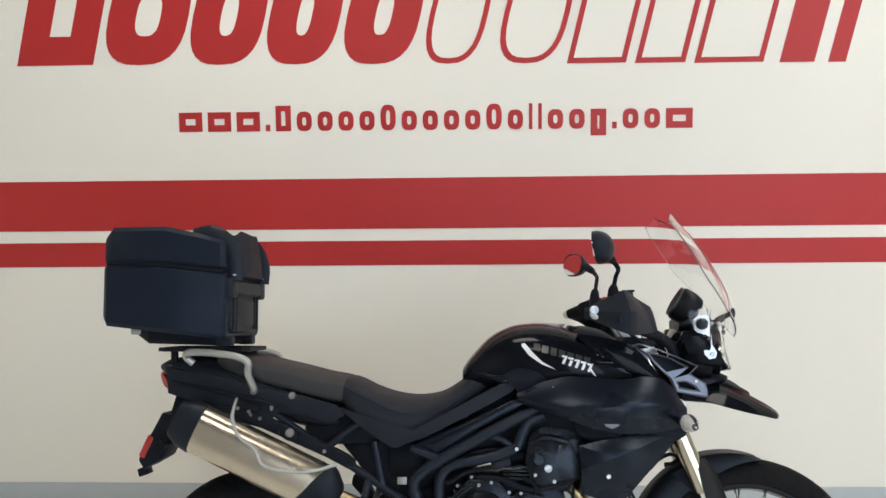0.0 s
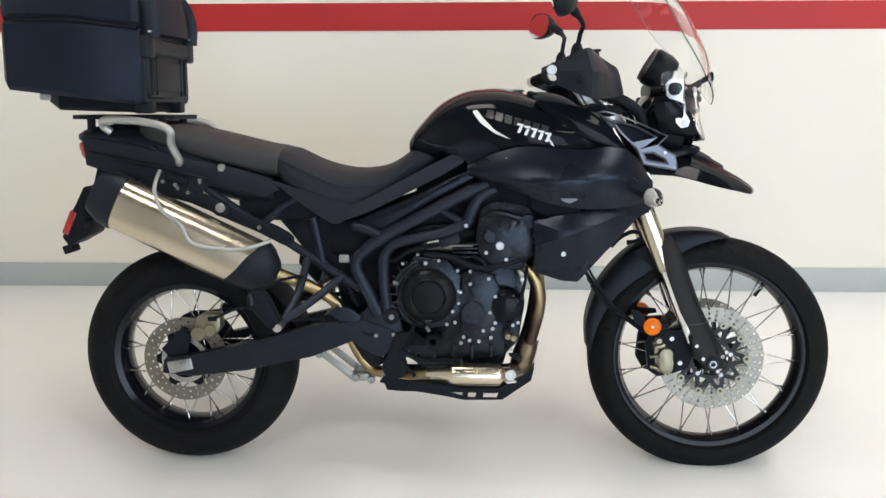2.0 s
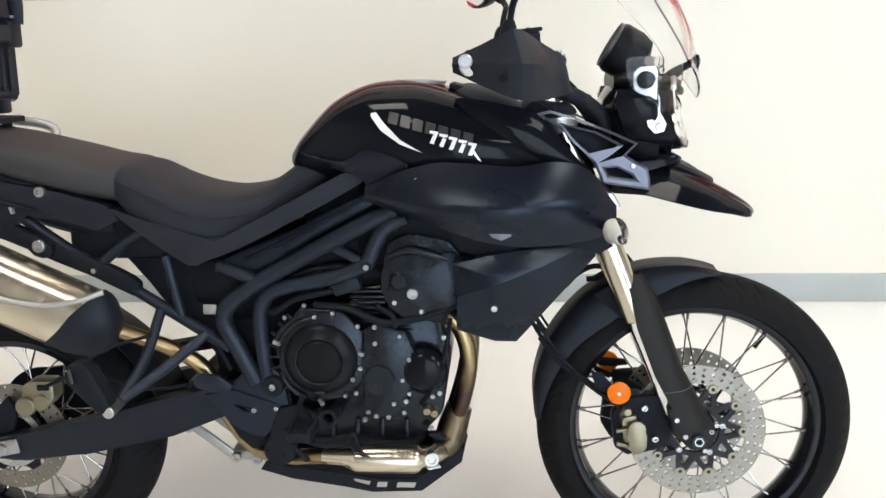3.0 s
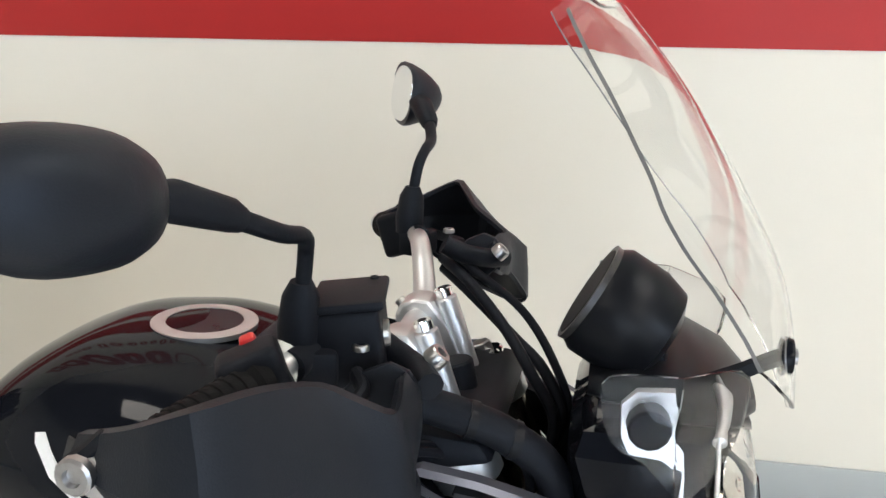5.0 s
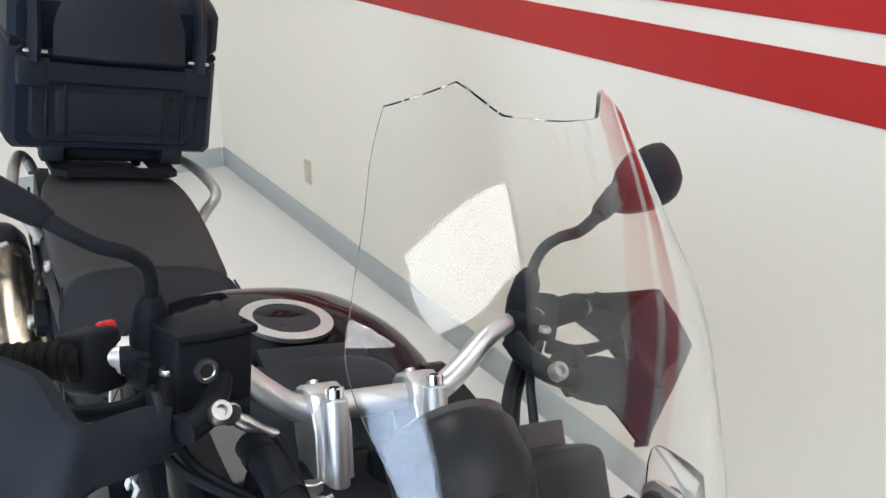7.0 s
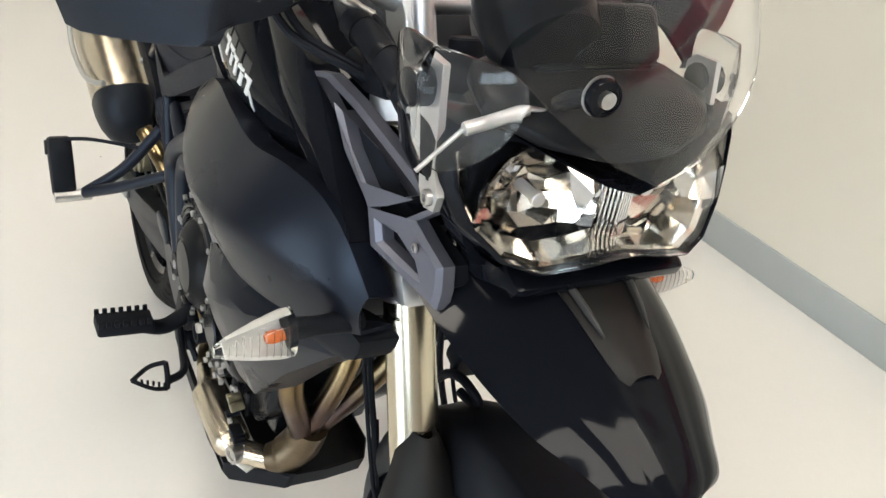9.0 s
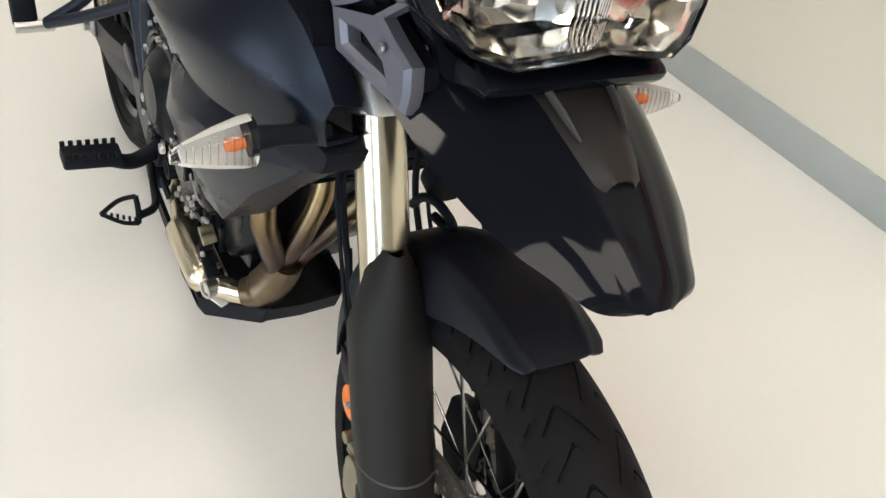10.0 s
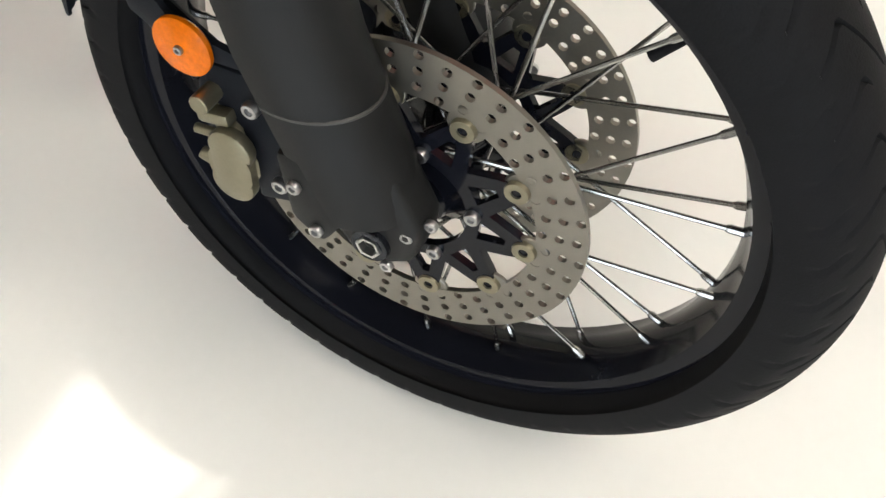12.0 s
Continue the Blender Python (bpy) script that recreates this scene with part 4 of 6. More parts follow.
rows = []
for v in np.linspace(0, 1, 26):
    row = []
    for u in np.linspace(-1, 1, 37):
        hw = eased(v, [-0.1, 0, 0.12, 0.25, 0.36, 0.47, 0.61, 0.75, 0.90, 1, 1.1], [0.120, 0.131, 0.142, 0.155, 0.168, 0.174, 0.164, 0.152, 0.140, 0.126, 0.102], 0.04)
        y = hw * u
        f = abs(y)
        zt = float(np.interp(f, [0, 0.050, 0.075, 0.122, 0.148], [1.455, 1.456, 1.474, 1.452, 1.442]))
        zb = float(np.interp(f, [0, 0.05, 0.10, 0.13, 0.15], [1.082, 1.102, 1.136, 1.164, 1.180]))
        z = zb + (zt - zb) * v
        row.append(V(screen_x(y, z), y, z))
    rows.append(row)
screen = part("windscreen", shell(rows, 0.004), SCREEN, bike, "tall clear acrylic windscreen with notched top", 60)
screen.visible_shadow = False
screen.matrix_basis = Matrix.Translation((0, 0.015, 0))
screen.data.materials.append(EDGE)
for p in list(screen.data.polygons)[2 * 25 * 36:2 * 25 * 36 + 50]:
    p.material_index = 1
for s in (-1, 1):
    br = part("screen_bracket", plate([(1.392, 1.138), (1.402, 1.148), (1.432, 1.150), (1.440, 1.10), (1.444, 1.062), (1.458, 1.038), (1.454, 1.022), (1.436, 1.018), (1.422, 1.032), (1.412, 1.075), (1.394, 1.11)], [[(1.419, 1.085), (1.425, 1.087), (1.438, 1.045), (1.432, 1.043)]], lambda x, z: 0.160, s, 0.007), ALU, bike, "slotted bright alloy screen bracket")
    br.matrix_basis = FRONT
    part("knob", cyl((1.413, s * 0.148, 1.125), (1.413, s * 0.178, 1.125), 0.017, 12), DULL, br)
    bolt(br, (1.444, s * 0.160, 1.032), (0, s, 0), 0.008, 0.006)
    part("side_deflector", panel([(1.374, 1.160), (1.40, 1.170), (1.455, 1.168), (1.494, 1.154), (1.487, 1.100), (1.450, 1.060), (1.412, 1.094), (1.383, 1.112)], lambda x, z: 0.176 - 1.0 * max(0, x - 1.435), s, 0.010, 0.003, 3), DEFLECT, br, "clear acrylic side deflector").visible_shadow = False
sc = part("screen_screw", lathe([(0.0, -0.002), (0.003, -0.002), (0.004, -0.005), (0.0062, -0.005), (0.0072, 0.0), (0.0072, 0.004), (0.0, 0.004)], (0, 0, 0), 20), BOLTM, screen)
part("grommet_ring", lathe([(0.0155, -0.006), (0.0168, -0.0062), (0.0175, -0.0045), (0.0168, -0.003), (0.0155, -0.003)], (0, 0, 0), 28), BOLTM, screen).matrix_basis = Matrix.Translation((screen_x(-0.067, 1.158) - 0.004, -0.067, 1.158)) @ pose(0, 0, 0, 0, -15, -90)
sc.matrix_basis = Matrix.Translation((screen_x(-0.067, 1.158) + 0.001, -0.067, 1.158)) @ pose(0, 0, 0, 0, -15, -90)
part("grommet", lathe([(0.0085, -0.001), (0.0110, -0.006), (0.0155, -0.005), (0.0168, 0.0), (0.0155, 0.005), (0.0085, 0.005)], (0, 0, 0), 24), GLOSS, screen).matrix_basis = Matrix.Translation((screen_x(-0.067, 1.158) - 0.004, -0.067, 1.158)) @ pose(0, 0, 0, 0, -15, -90)
part("screen_stay", tube([(1.455, -0.040, 1.118), (1.490, -0.055, 1.140), (screen_x(-0.067, 1.158) - 0.010, -0.052, 1.157)], 0.008, 8), DULL, bike)
part("screen_rod", tube([(1.468, -0.178, 1.072), (1.470, -0.140, 1.1085), (1.4705, -0.139, 1.109), (1.474, -0.082, 1.1265), (1.4745, -0.081, 1.127), (1.476, -0.058, 1.123)], [0.0022, 0.0022, 0.0062, 0.0062, 0.0025, 0.0025], 12, straight=True), ALU, bike, "bright steel screen adjuster rod")

# instruments
face_n = V(-0.86, 0, 0.51).normalized()
gc = V(1.388, -0.030, 1.177)
gauge = part("rev_counter", join(tube([gc + face_n * 0.034, gc + face_n * 0.026, gc - face_n * 0.012, gc - face_n * 0.036, gc - face_n * 0.044], [0.050, 0.055, 0.055, 0.048, 0.032], 36, straight=True), block(gc + V(0.012, 0.072, -0.014), (0.062, 0.10, 0.060), 0.014, pose(0, 0, 0, 0, -30, 0), 3)), SMOOTH, bike, "black round rev counter and display housing")
part("bezel", tube([gc + face_n * 0.0335, gc + face_n * 0.040, gc + face_n * 0.0395, gc + face_n * 0.034], [0.0495, 0.0505, 0.047, 0.046], 36, straight=True), GREYD, gauge)
part("dial", cyl(gc + face_n * 0.030, gc + face_n * 0.0407, 0.0465, 36), DULL, gauge)
part("display", block(gc + V(0.012, 0.075, -0.014) + face_n * 0.032, (0.004, 0.075, 0.045), 0.002, pose(0, 0, 0, 0, -30.7, 0)), GREYD, gauge)
part("cluster_stay", prism([(1.36, 1.06), (1.43, 1.10), (1.43, 1.15), (1.38, 1.13)], -0.05, 0.09, 0.008), DULL, gauge)

# handlebar
bar_pts = [(1.085, 0.372, 1.182), (1.112, 0.32, 1.193), (1.150, 0.245, 1.206), (1.175, 0.180, 1.213), (1.187, 0.143, 1.203), (1.196, 0.113, 1.180), (1.202, 0.085, 1.162), (1.203, 0.055, 1.157), (1.203, 0, 1.156)]
full = [(x, -y, z) for x, y, z in bar_pts] + bar_pts[-2::-1]
BAR = Matrix.Translation((-0.027, 0, -0.026)) @ Matrix.Translation((1.22, 0, 0)) @ Matrix.Rotation(radians(1.9), 4, "Z") @ Matrix.Translation((-1.22, 0, 0))  # the bars stand turned a little to the left
bar = part("handlebar", tube(full, [0.0105, 0.0105, 0.0105, 0.011, 0.0118, 0.0128, 0.0136, 0.0138, 0.0138, 0.0138, 0.0136, 0.0128, 0.0118, 0.011, 0.0105, 0.0105, 0.0105], 18), ALU, bike, "silver tapered handlebar")
bar.matrix_basis = BAR
top_yoke = part("top_yoke", prism([(1.17, 1.068), (1.19, 1.085), (1.27, 1.078), (1.285, 1.058), (1.24, 1.048), (1.18, 1.05)], -0.125, 0.125, 0.008), DULL, bike, "black cast top fork yoke")
for s in (-1, 1):
    y = s * 0.055
    rz = part("riser", prism([(1.239, 1.06), (1.200, 1.128), (1.183, 1.144), (1.179, 1.160), (1.184, 1.173), (1.198, 1.181), (1.216, 1.180), (1.226, 1.168), (1.236, 1.150), (1.272, 1.07)], y - 0.019, y + 0.019, 0.004, 2), ALU, top_yoke, "silver handlebar riser clamp", 20)
    rz.matrix_basis = BAR
    part("riser_tower", cyl((1.266, y, 1.075), (1.230, y, 1.180), 0.0125, 20), ALU, rz)
    part("riser_bolt", cyl((1.230, y, 1.180), (1.2265, y, 1.190), 0.0095, 18), CHROME, rz)
    part("bolt_socket", cyl((1.2268, y, 1.189), (1.2263, y, 1.1906), 0.0048, 6), DULL, rz)
    part("riser_bolt", cyl((1.187, y, 1.166), (1.180, y, 1.174), 0.006, 12), STEEL, rz)
part("ignition_lock", cyl((1.232, 0, 1.06), (1.222, 0, 1.105), 0.02, 20), DULL, top_yoke)

for s in (-1, 1):
    side = "right" if s < 0 else "left"
    g0, g1 = V(1.145, s * 0.258, 1.203), V(1.092, s * 0.358, 1.184)
    grip = part("grip", tube([g0, g0.lerp(g1, 0.08), g0.lerp(g1, 0.12), g0.lerp(g1, 0.95), g1], [0.021, 0.021, 0.0168, 0.0168, 0.019], 20, straight=True), RUBBER, bar, "black ribbed rubber grip")
    for i in range(9):
        p = g0.lerp(g1, 0.18 + 0.08 * i)
        part("rib", lathe([(0.0165, -0.0025), (0.0182, -0.0015), (0.0182, 0.0015), (0.0165, 0.0025)], (0, 0, 0), 16), RUBBER, grip).matrix_basis = Matrix.Translation(p) @ (g1 - g0).to_track_quat("Y", "Z").to_matrix().to_4x4()
    part("bar_end", tube([g1, g1 + V(-0.004, s * 0.008, -0.001), g1 + V(-0.010, s * 0.024, -0.003), g1 + V(-0.011, s * 0.028, -0.004)], [0.014, 0.0165, 0.0165, 0.012], 20, straight=True), ALU, bar, "round alloy bar end weight")
    sw = part("switch_cube", block((1.14, s * 0.252, 1.2), (0.050, 0.040, 0.056), 0.008, pose(0, 0, 0, 0, -20, -24 * s), 3), DULL, bar, "black handlebar switch cube")
    if s < 0:
        part("kill_switch", block((1.128, -0.238, 1.226), (0.013, 0.015, 0.010), 0.003, pose(0, 0, 0, 0, -20, 24)), REDPL, sw, "red engine stop switch")
        part("start_button", cyl((1.12, -0.256, 1.195), (1.11, -0.258, 1.193), 0.008, 14), DULL, sw)
        part("throttle_cap", cyl((1.146, -0.231, 1.203), (1.152, -0.217, 1.205), 0.0185, 18), WPLAS, sw, "white throttle cable collar")
    else:
        part("horn_switch", block((1.127, 0.262, 1.215), (0.018, 0.02, 0.012), 0.003), REDPL, sw, "small red flash switch")
        part("turn_switch", block((1.12, 0.250, 1.194), (0.014, 0.018, 0.010), 0.003), DULL, sw)
    part("bar_sleeve", tube([(1.160, s * 0.232, 1.2065), (1.168, s * 0.205, 1.2105), (1.178, s * 0.178, 1.2125)], 0.0128, 14, straight=True), DULL, bar)
    # lever with its perch
    perch = part("lever_perch", block((1.170, s * 0.206, 1.200), (0.036, 0.040, 0.030), 0.006, pose(0, 0, 0, 0, 0, -20 * s)), DULL, bar)
    part("lever", tube([(1.207, s * 0.215, 1.196), (1.217, s * 0.25, 1.19), (1.182, s * 0.34, 1.175), (1.14, s * 0.425, 1.162)], [0.009, 0.008, 0.0065, 0.0075], 10, flat=0.7), DULL, perch)
    bolt(perch, (1.208, s * 0.206, 1.214), (0, 0, 1), 0.007, 0.005)
    # mirror stem and head
    jx = 0.026 if s > 0 else 0.0
    rx_ = 0.0 if s > 0 else -0.006
    stem = part("mirror", tube([(1.158, s * 0.208, 1.215), (1.161, s * 0.209, 1.250), (1.167, s * 0.214, 1.290), (1.172, s * 0.232, 1.309), (1.166 + jx * 0.3, s * 0.262, 1.318), (1.146 + jx * 0.7, s * 0.298, 1.336), (1.120 + jx + rx_, s * 0.338, 1.353 + (0.0 if s > 0 else 0.006))], [0.0065, 0.0065, 0.0065, 0.0065, 0.007, 0.0075, 0.0085], 12), DULL, bar, "oval black rear-view mirror on a bent stem")
    part("stem_boot", tube([(1.158, s * 0.208, 1.212), (1.1585, s * 0.208, 1.230), (1.161, s * 0.209, 1.256), (1.162, s * 0.210, 1.268)], [0.0165, 0.0175, 0.0150, 0.009], 16, straight=True), DULL, stem)
    part("stem_joint", tube([(1.149 + jx * 0.7, s * 0.292, 1.333), (1.144 + jx * 0.75, s * 0.300, 1.338), (1.122 + jx, s * 0.335, 1.353), (1.114 + jx * 0.9, s * 0.352, 1.357)], [0.009, 0.012, 0.0145, 0.012], 14, straight=True), DULL, stem)
    hc, hr = V(1.120 if s > 0 else 1.097, s * 0.408, 1.362 if s > 0 else 1.366), Matrix.Rotation(radians(24 if s > 0 else -14), 3, "Z") @ Matrix.Rotation(radians(8 if s > 0 else -6), 3, "Y") @ Matrix.Rotation(radians(0 if s > 0 else -5), 3, "X")
    rings = []
    dome = ((0.97, -0.016), (1.0, -0.012), (1.0, -0.004), (0.95, 0.008), (0.82, 0.020), (0.6, 0.030), (0.3, 0.036), (0.08, 0.0375))
    cone = ((0.97, -0.016), (1.0, -0.013), (0.97, -0.006), (0.85, 0.007), (0.66, 0.020), (0.45, 0.031), (0.22, 0.037), (0.06, 0.0385))
    for f, dx in cone if s > 0 else dome:
        rings.append([hc + hr @ V(dx, -s * 0.006 * (1 - f) + f * 0.070 * math.copysign(abs(math.cos(q)) ** 0.82, math.cos(q)) * (1.0 + 0.06 * math.sin(q)), f * 0.043 * math.copysign(abs(math.sin(q)) ** 0.85, math.sin(q)) + s * f * 0.006 * math.cos(q)) for q in np.linspace(0, 2 * math.pi, 36, endpoint=False)])
    shell_m = part("mirror_shell", loft(rings), PLAST, stem, "black oval mirror shell", 50)
    ring = [hc + hr @ V(-0.0172, 0.065 * math.copysign(abs(math.cos(q)) ** 0.82, math.cos(q)), 0.038 * math.copysign(abs(math.sin(q)) ** 0.85, math.sin(q))) for q in np.linspace(0, 2 * math.pi, 36, endpoint=False)]
    part("mirror_glass", loft([[p + hr @ V(0.003, 0, 0) for p in ring], ring]), MIRROR, stem, "silvered mirror glass")
    # hand guard: a bowed panel that narrows into the arm at the clamp
    rows = []
    for xt, yt, zt, xm, ym, zm, xb, yb, zb in ((1.042, 0.358, 1.167, 1.042, 0.366, 1.160, 1.042, 0.358, 1.150), (1.065, 0.372, 1.177, 1.066, 0.386, 1.160, 1.065, 0.370, 1.140), (1.100, 0.390, 1.193, 1.104, 0.408, 1.162, 1.104, 0.392, 1.122), (1.145, 0.402, 1.215, 1.160, 0.424, 1.160, 1.160, 0.404, 1.100), (1.166, 0.358, 1.211, 1.190, 0.380, 1.157, 1.200, 0.360, 1.098),
                                              (1.188, 0.313, 1.198, 1.216, 0.324, 1.153, 1.236, 0.312, 1.103), (1.212, 0.300, 1.184, 1.234, 0.302, 1.146, 1.249, 0.300, 1.108), (1.232, 0.288, 1.172, 1.242, 0.290, 1.148, 1.248, 0.290, 1.118), (1.232, 0.268, 1.176, 1.242, 0.276, 1.152, 1.242, 0.268, 1.124), (1.226, 0.235, 1.180, 1.240, 0.242, 1.158, 1.238, 0.236, 1.131), (1.224, 0.212, 1.175, 1.234, 0.216, 1.161, 1.232, 0.211, 1.142)):
        if s > 0 and xt > 1.12 and yt > 0.28:  # the left one sags a little outwards
            xm, xb, ym, yb, zb = xm + 0.012, xb + 0.008, ym + 0.022, yb + 0.012, zb - 0.028
        rows.append([(xt, yt - 0.008, zt - 0.002), (xt, yt, zt), (0.5 * xt + 0.5 * xm + 0.001, 0.5 * yt + 0.5 * ym, 0.5 * zt + 0.5 * zm), (xm, ym, zm), (0.5 * xb + 0.5 * xm + 0.001, 0.5 * yb + 0.5 * ym, 0.5 * zb + 0.5 * zm), (xb, yb, zb), (xb, yb - 0.014, zb + 0.003)])
    n = len(rows[0])
    lines = [curve_points([V(r[j][0], s * r[j][1], r[j][2]) for r in rows], 3) for j in range(n)]
    rows = [[lines[j][i] for j in range(n)] for i in range(len(lines[0]))]
    hg = part("hand_guard", shell(rows, 0.005 * s), PLAST, bar, "angular matte black hand guard", 24)
    hg.matrix_basis = BAR.inverted()
    part("guard_arm", tube([(1.072, s * 0.372, 1.178), (1.062, s * 0.380, 1.168), (1.050, s * 0.382, 1.160)], 0.009, 8), DULL, hg)
    bolt(hg, (1.064, s * 0.396, 1.165), (0, s, 0), 0.013, 0.008)
    part("guard_clamp", tube([(1.243, s * 0.205, 1.162), (1.226, s * 0.182, 1.166), (1.200, s * 0.165, 1.174), (1.178, s * 0.158, 1.186)], 0.012, 10), DULL, hg)
    part("guard_flap", prism([(1.174, 1.157), (1.195, 1.178), (1.215, 1.187), (1.231, 1.181), (1.238, 1.166), (1.231, 1.142), (1.215, 1.126), (1.190, 1.136)], s * 0.222 - 0.004, s * 0.222 + 0.004, 0.003), PLAST, hg)
    bolt(hg, (1.238, s * 0.176, 1.172), (0.7, 0, 0.7), 0.010, 0.012)
res_m = pose(1.190, -0.172, 1.212, 0, -6, 10)
res = part("reservoir", block((0, 0, 0), (0.058, 0.074, 0.064), 0.005, res_m, 3), DULL, bar, "black brake fluid reservoir with sight glass")
part("reservoir_lid", block((0, 0, 0.0355), (0.060, 0.077, 0.008), 0.003, res_m), DULL, res)
for dx, dy in ((-0.022, -0.030), (0.022, 0.030)):
    bolt(res, res_m @ V(dx, dy, 0.039), (0, 0, 1), 0.004, 0.002, DULL)
part("sight_glass", lathe([(0.0, -0.002), (0.006, -0.002), (0.0075, -0.004), (0.0105, -0.004), (0.0115, 0.003), (0.0, 0.003)], (0, 0, 0), 24), STEEL, res, "round steel-rimmed sight glass").matrix_basis = res_m @ Matrix.Translation((0.029, -0.010, 0.004)) @ pose(0, 0, 0, 0, 0, 90)
part("sight_window", lathe([(0.0, -0.0025), (0.0062, -0.0025), (0.0062, 0.0), (0.0, 0.0)], (0, 0, 0), 20), GREYD, res).matrix_basis = res_m @ Matrix.Translation((0.029, -0.010, 0.004)) @ pose(0, 0, 0, 0, 0, 90)
part("outlet_boss", block((1.196, -0.150, 1.172), (0.040, 0.040, 0.030), 0.008, pose(0, 0, 0, 0, -6, 10)), DULL, res)
part("banjo_bolt", cyl((1.205, -0.156, 1.172), (1.226, -0.152, 1.176), 0.0105, 12), STEEL, res)
fit_ = part("hose_fitting", tube([(1.216, -0.150, 1.170), (1.219, -0.138, 1.163), (1.222, -0.122, 1.154), (1.225, -0.108, 1.147)], [0.0055, 0.0075, 0.0055, 0.0065], 12, straight=True), STEEL, res, "plated brake hose fitting")
part("brake_hose", tube([(1.225, -0.108, 1.147), (1.248, -0.106, 1.141), (1.276, -0.104, 1.125), (1.312, -0.098, 1.096), (1.337, -0.090, 1.056), (1.330, -0.060, 0.970)], 0.0052, 10), DULL, fit_)
for i, (y0, y1, zz) in enumerate(((0.19, 0.04, 1.165), (0.20, 0.055, 1.15), (0.215, 0.07, 1.175))):
    part("control_cable", tube([(1.205, y0 - 0.01, zz + 0.024), (1.245, y0 - 0.05, zz + 0.006), (1.288 + 0.010 * i, y0 - 0.085, zz - 0.030), (1.325 + 0.012 * i, y1 + 0.025, 1.095), (1.352 + 0.006 * i, y1 + 0.01, 1.045), (1.33, y1, 0.97)], 0.0065 if i < 2 else 0.005, 10), DULL, bar)
for y0 in (-0.20, -0.215):
    part("throttle_cable", tube([(1.155, y0, 1.180), (1.21, y0 + 0.02, 1.125), (1.262, y0 * 0.55, 1.085), (1.285, y0 * 0.4, 1.02), (1.22, -0.05, 0.95)], 0.005, 8), DULL, bar)

loom = part("wiring_loom", tube([(1.195, -0.128, 1.114), (1.229, -0.121, 1.107), (1.262, -0.118, 1.097), (1.292, -0.114, 1.084), (1.330, -0.104, 1.052), (1.340, -0.090, 1.005)], 0.0165, 14), DULL, bike, "taped black wiring bundle")
for x, y, z in ((1.212, -0.1245, 1.1105), (1.262, -0.118, 1.097), (1.300, -0.112, 1.079)):
    part("loom_tie", tube([(x - 0.004, y - 0.001, z + 0.001), (x + 0.004, y + 0.001, z - 0.0012)], 0.0178, 14, straight=True), SMOOTH, loom)

# tank
TANK = [(0.680, 0.985, 0.940, 0.085), (0.705, 1.020, 0.925, 0.120), (0.765, 1.082, 0.910, 0.152), (0.835, 1.117, 0.900, 0.176), (0.90, 1.126, 0.895, 0.190), (0.96, 1.124, 0.895, 0.198), (1.04, 1.104, 0.890, 0.200), (1.12, 1.078, 0.890, 0.188), (1.20, 1.050, 0.895, 0.165), (1.27, 1.010, 0.90, 0.140)]


def tank_depth(x, z):
    t, b, w = (float(np.interp(x, [r[0] for r in TANK], [r[i] for r in TANK])) for i in (1, 2, 3))
    f = min(0.98, abs((z - (t + b) / 2) / ((t - b) / 2)))
    return w * (1 - f ** 2.5) ** (1 / 2.5)


tank = part("fuel_tank", body(TANK, 44, 2.5), GLOSS, bike, "gloss black fuel tank")
cz = V(0.953, -0.003, 1.121)
cap_m = pose(cz.x, cz.y, cz.z, 0, 2, 0)
cap = part("filler_cap", join(lathe([(0.0405, -0.004), (0.043, -0.004), (0.055, -0.002), (0.056, 0.004), (0.0405, 0.005)], (0, 0, 0), 40)), ALU, tank, "silver ringed fuel filler cap")
cap.matrix_basis = cap_m @ pose(0, 0, 0, 90, 0, 0)
part("cap_centre", lathe([(0.0, -0.005), (0.036, -0.005), (0.0405, -0.002), (0.0405, 0.004), (0.0, 0.004)], (0, 0, 0), 40), MATTE, cap)
part("cap_key_flap", block((0, -0.0065, 0.012), (0.022, 0.003, 0.012), 0.001), DULL, cap)
for i in range(6):
    q = radians(60 * i + 15)
    bolt(cap, (0.047 * math.cos(q), -0.003, 0.047 * math.sin(q)), (0, -1, 0), 0.0035, 0.002)
for s in (-1, 1):
    out = lambda x, z: tank_depth(x, z) + 0.0025
    # white swoosh, grey name bar and slanted white mark
    part("decal_swoosh", plate([(0.864, 1.064), (0.875, 1.066), (0.892, 1.045), (0.925, 1.012), (0.968, 0.987), (0.925, 1.003), (0.886, 1.030), (0.866, 1.056)], [], out, s, 0.003), WHITE, tank)
    for i in range(7):
        x = 0.900 + 0.025 * i
        z = 1.056 - 0.0068 * i
        part("decal_bar", plate([(x, z - 0.010), (x + 0.019, z - 0.015), (x + 0.022, z + 0.007), (x + 0.003, z + 0.012)], [], out, s, 0.003), GREYD, tank)
    for i in range(5):
        x = 0.985 + 0.019 * i
        z = 1.018 - 0.006 * i
        part("decal_mark", plate([(x, z - 0.012), (x + 0.008, z - 0.014), (x + 0.018, z + 0.010), (x + 0.001, z + 0.013), (x, z + 0.008), (x + 0.008, z + 0.006)], [], out, s, 0.003), WHITE, tank)
    part("decal_tail", plate([(1.066, 0.992), (1.074, 0.990), (1.088, 0.968), (1.080, 0.972)], [], out, s, 0.003), WHITE, tank)
    # matte knee panel below the tank
    part("knee_panel", panel([(0.705, 0.982), (0.80, 0.966), (0.858, 0.992), (0.938, 0.961), (0.90, 0.925), (0.858, 0.912), (0.836, 0.935), (0.76, 0.955)], lambda x, z: tank_depth(x, max(z, 0.95)) + 0.006, s, 0.004, 0.02, 3), MATTE, tank)
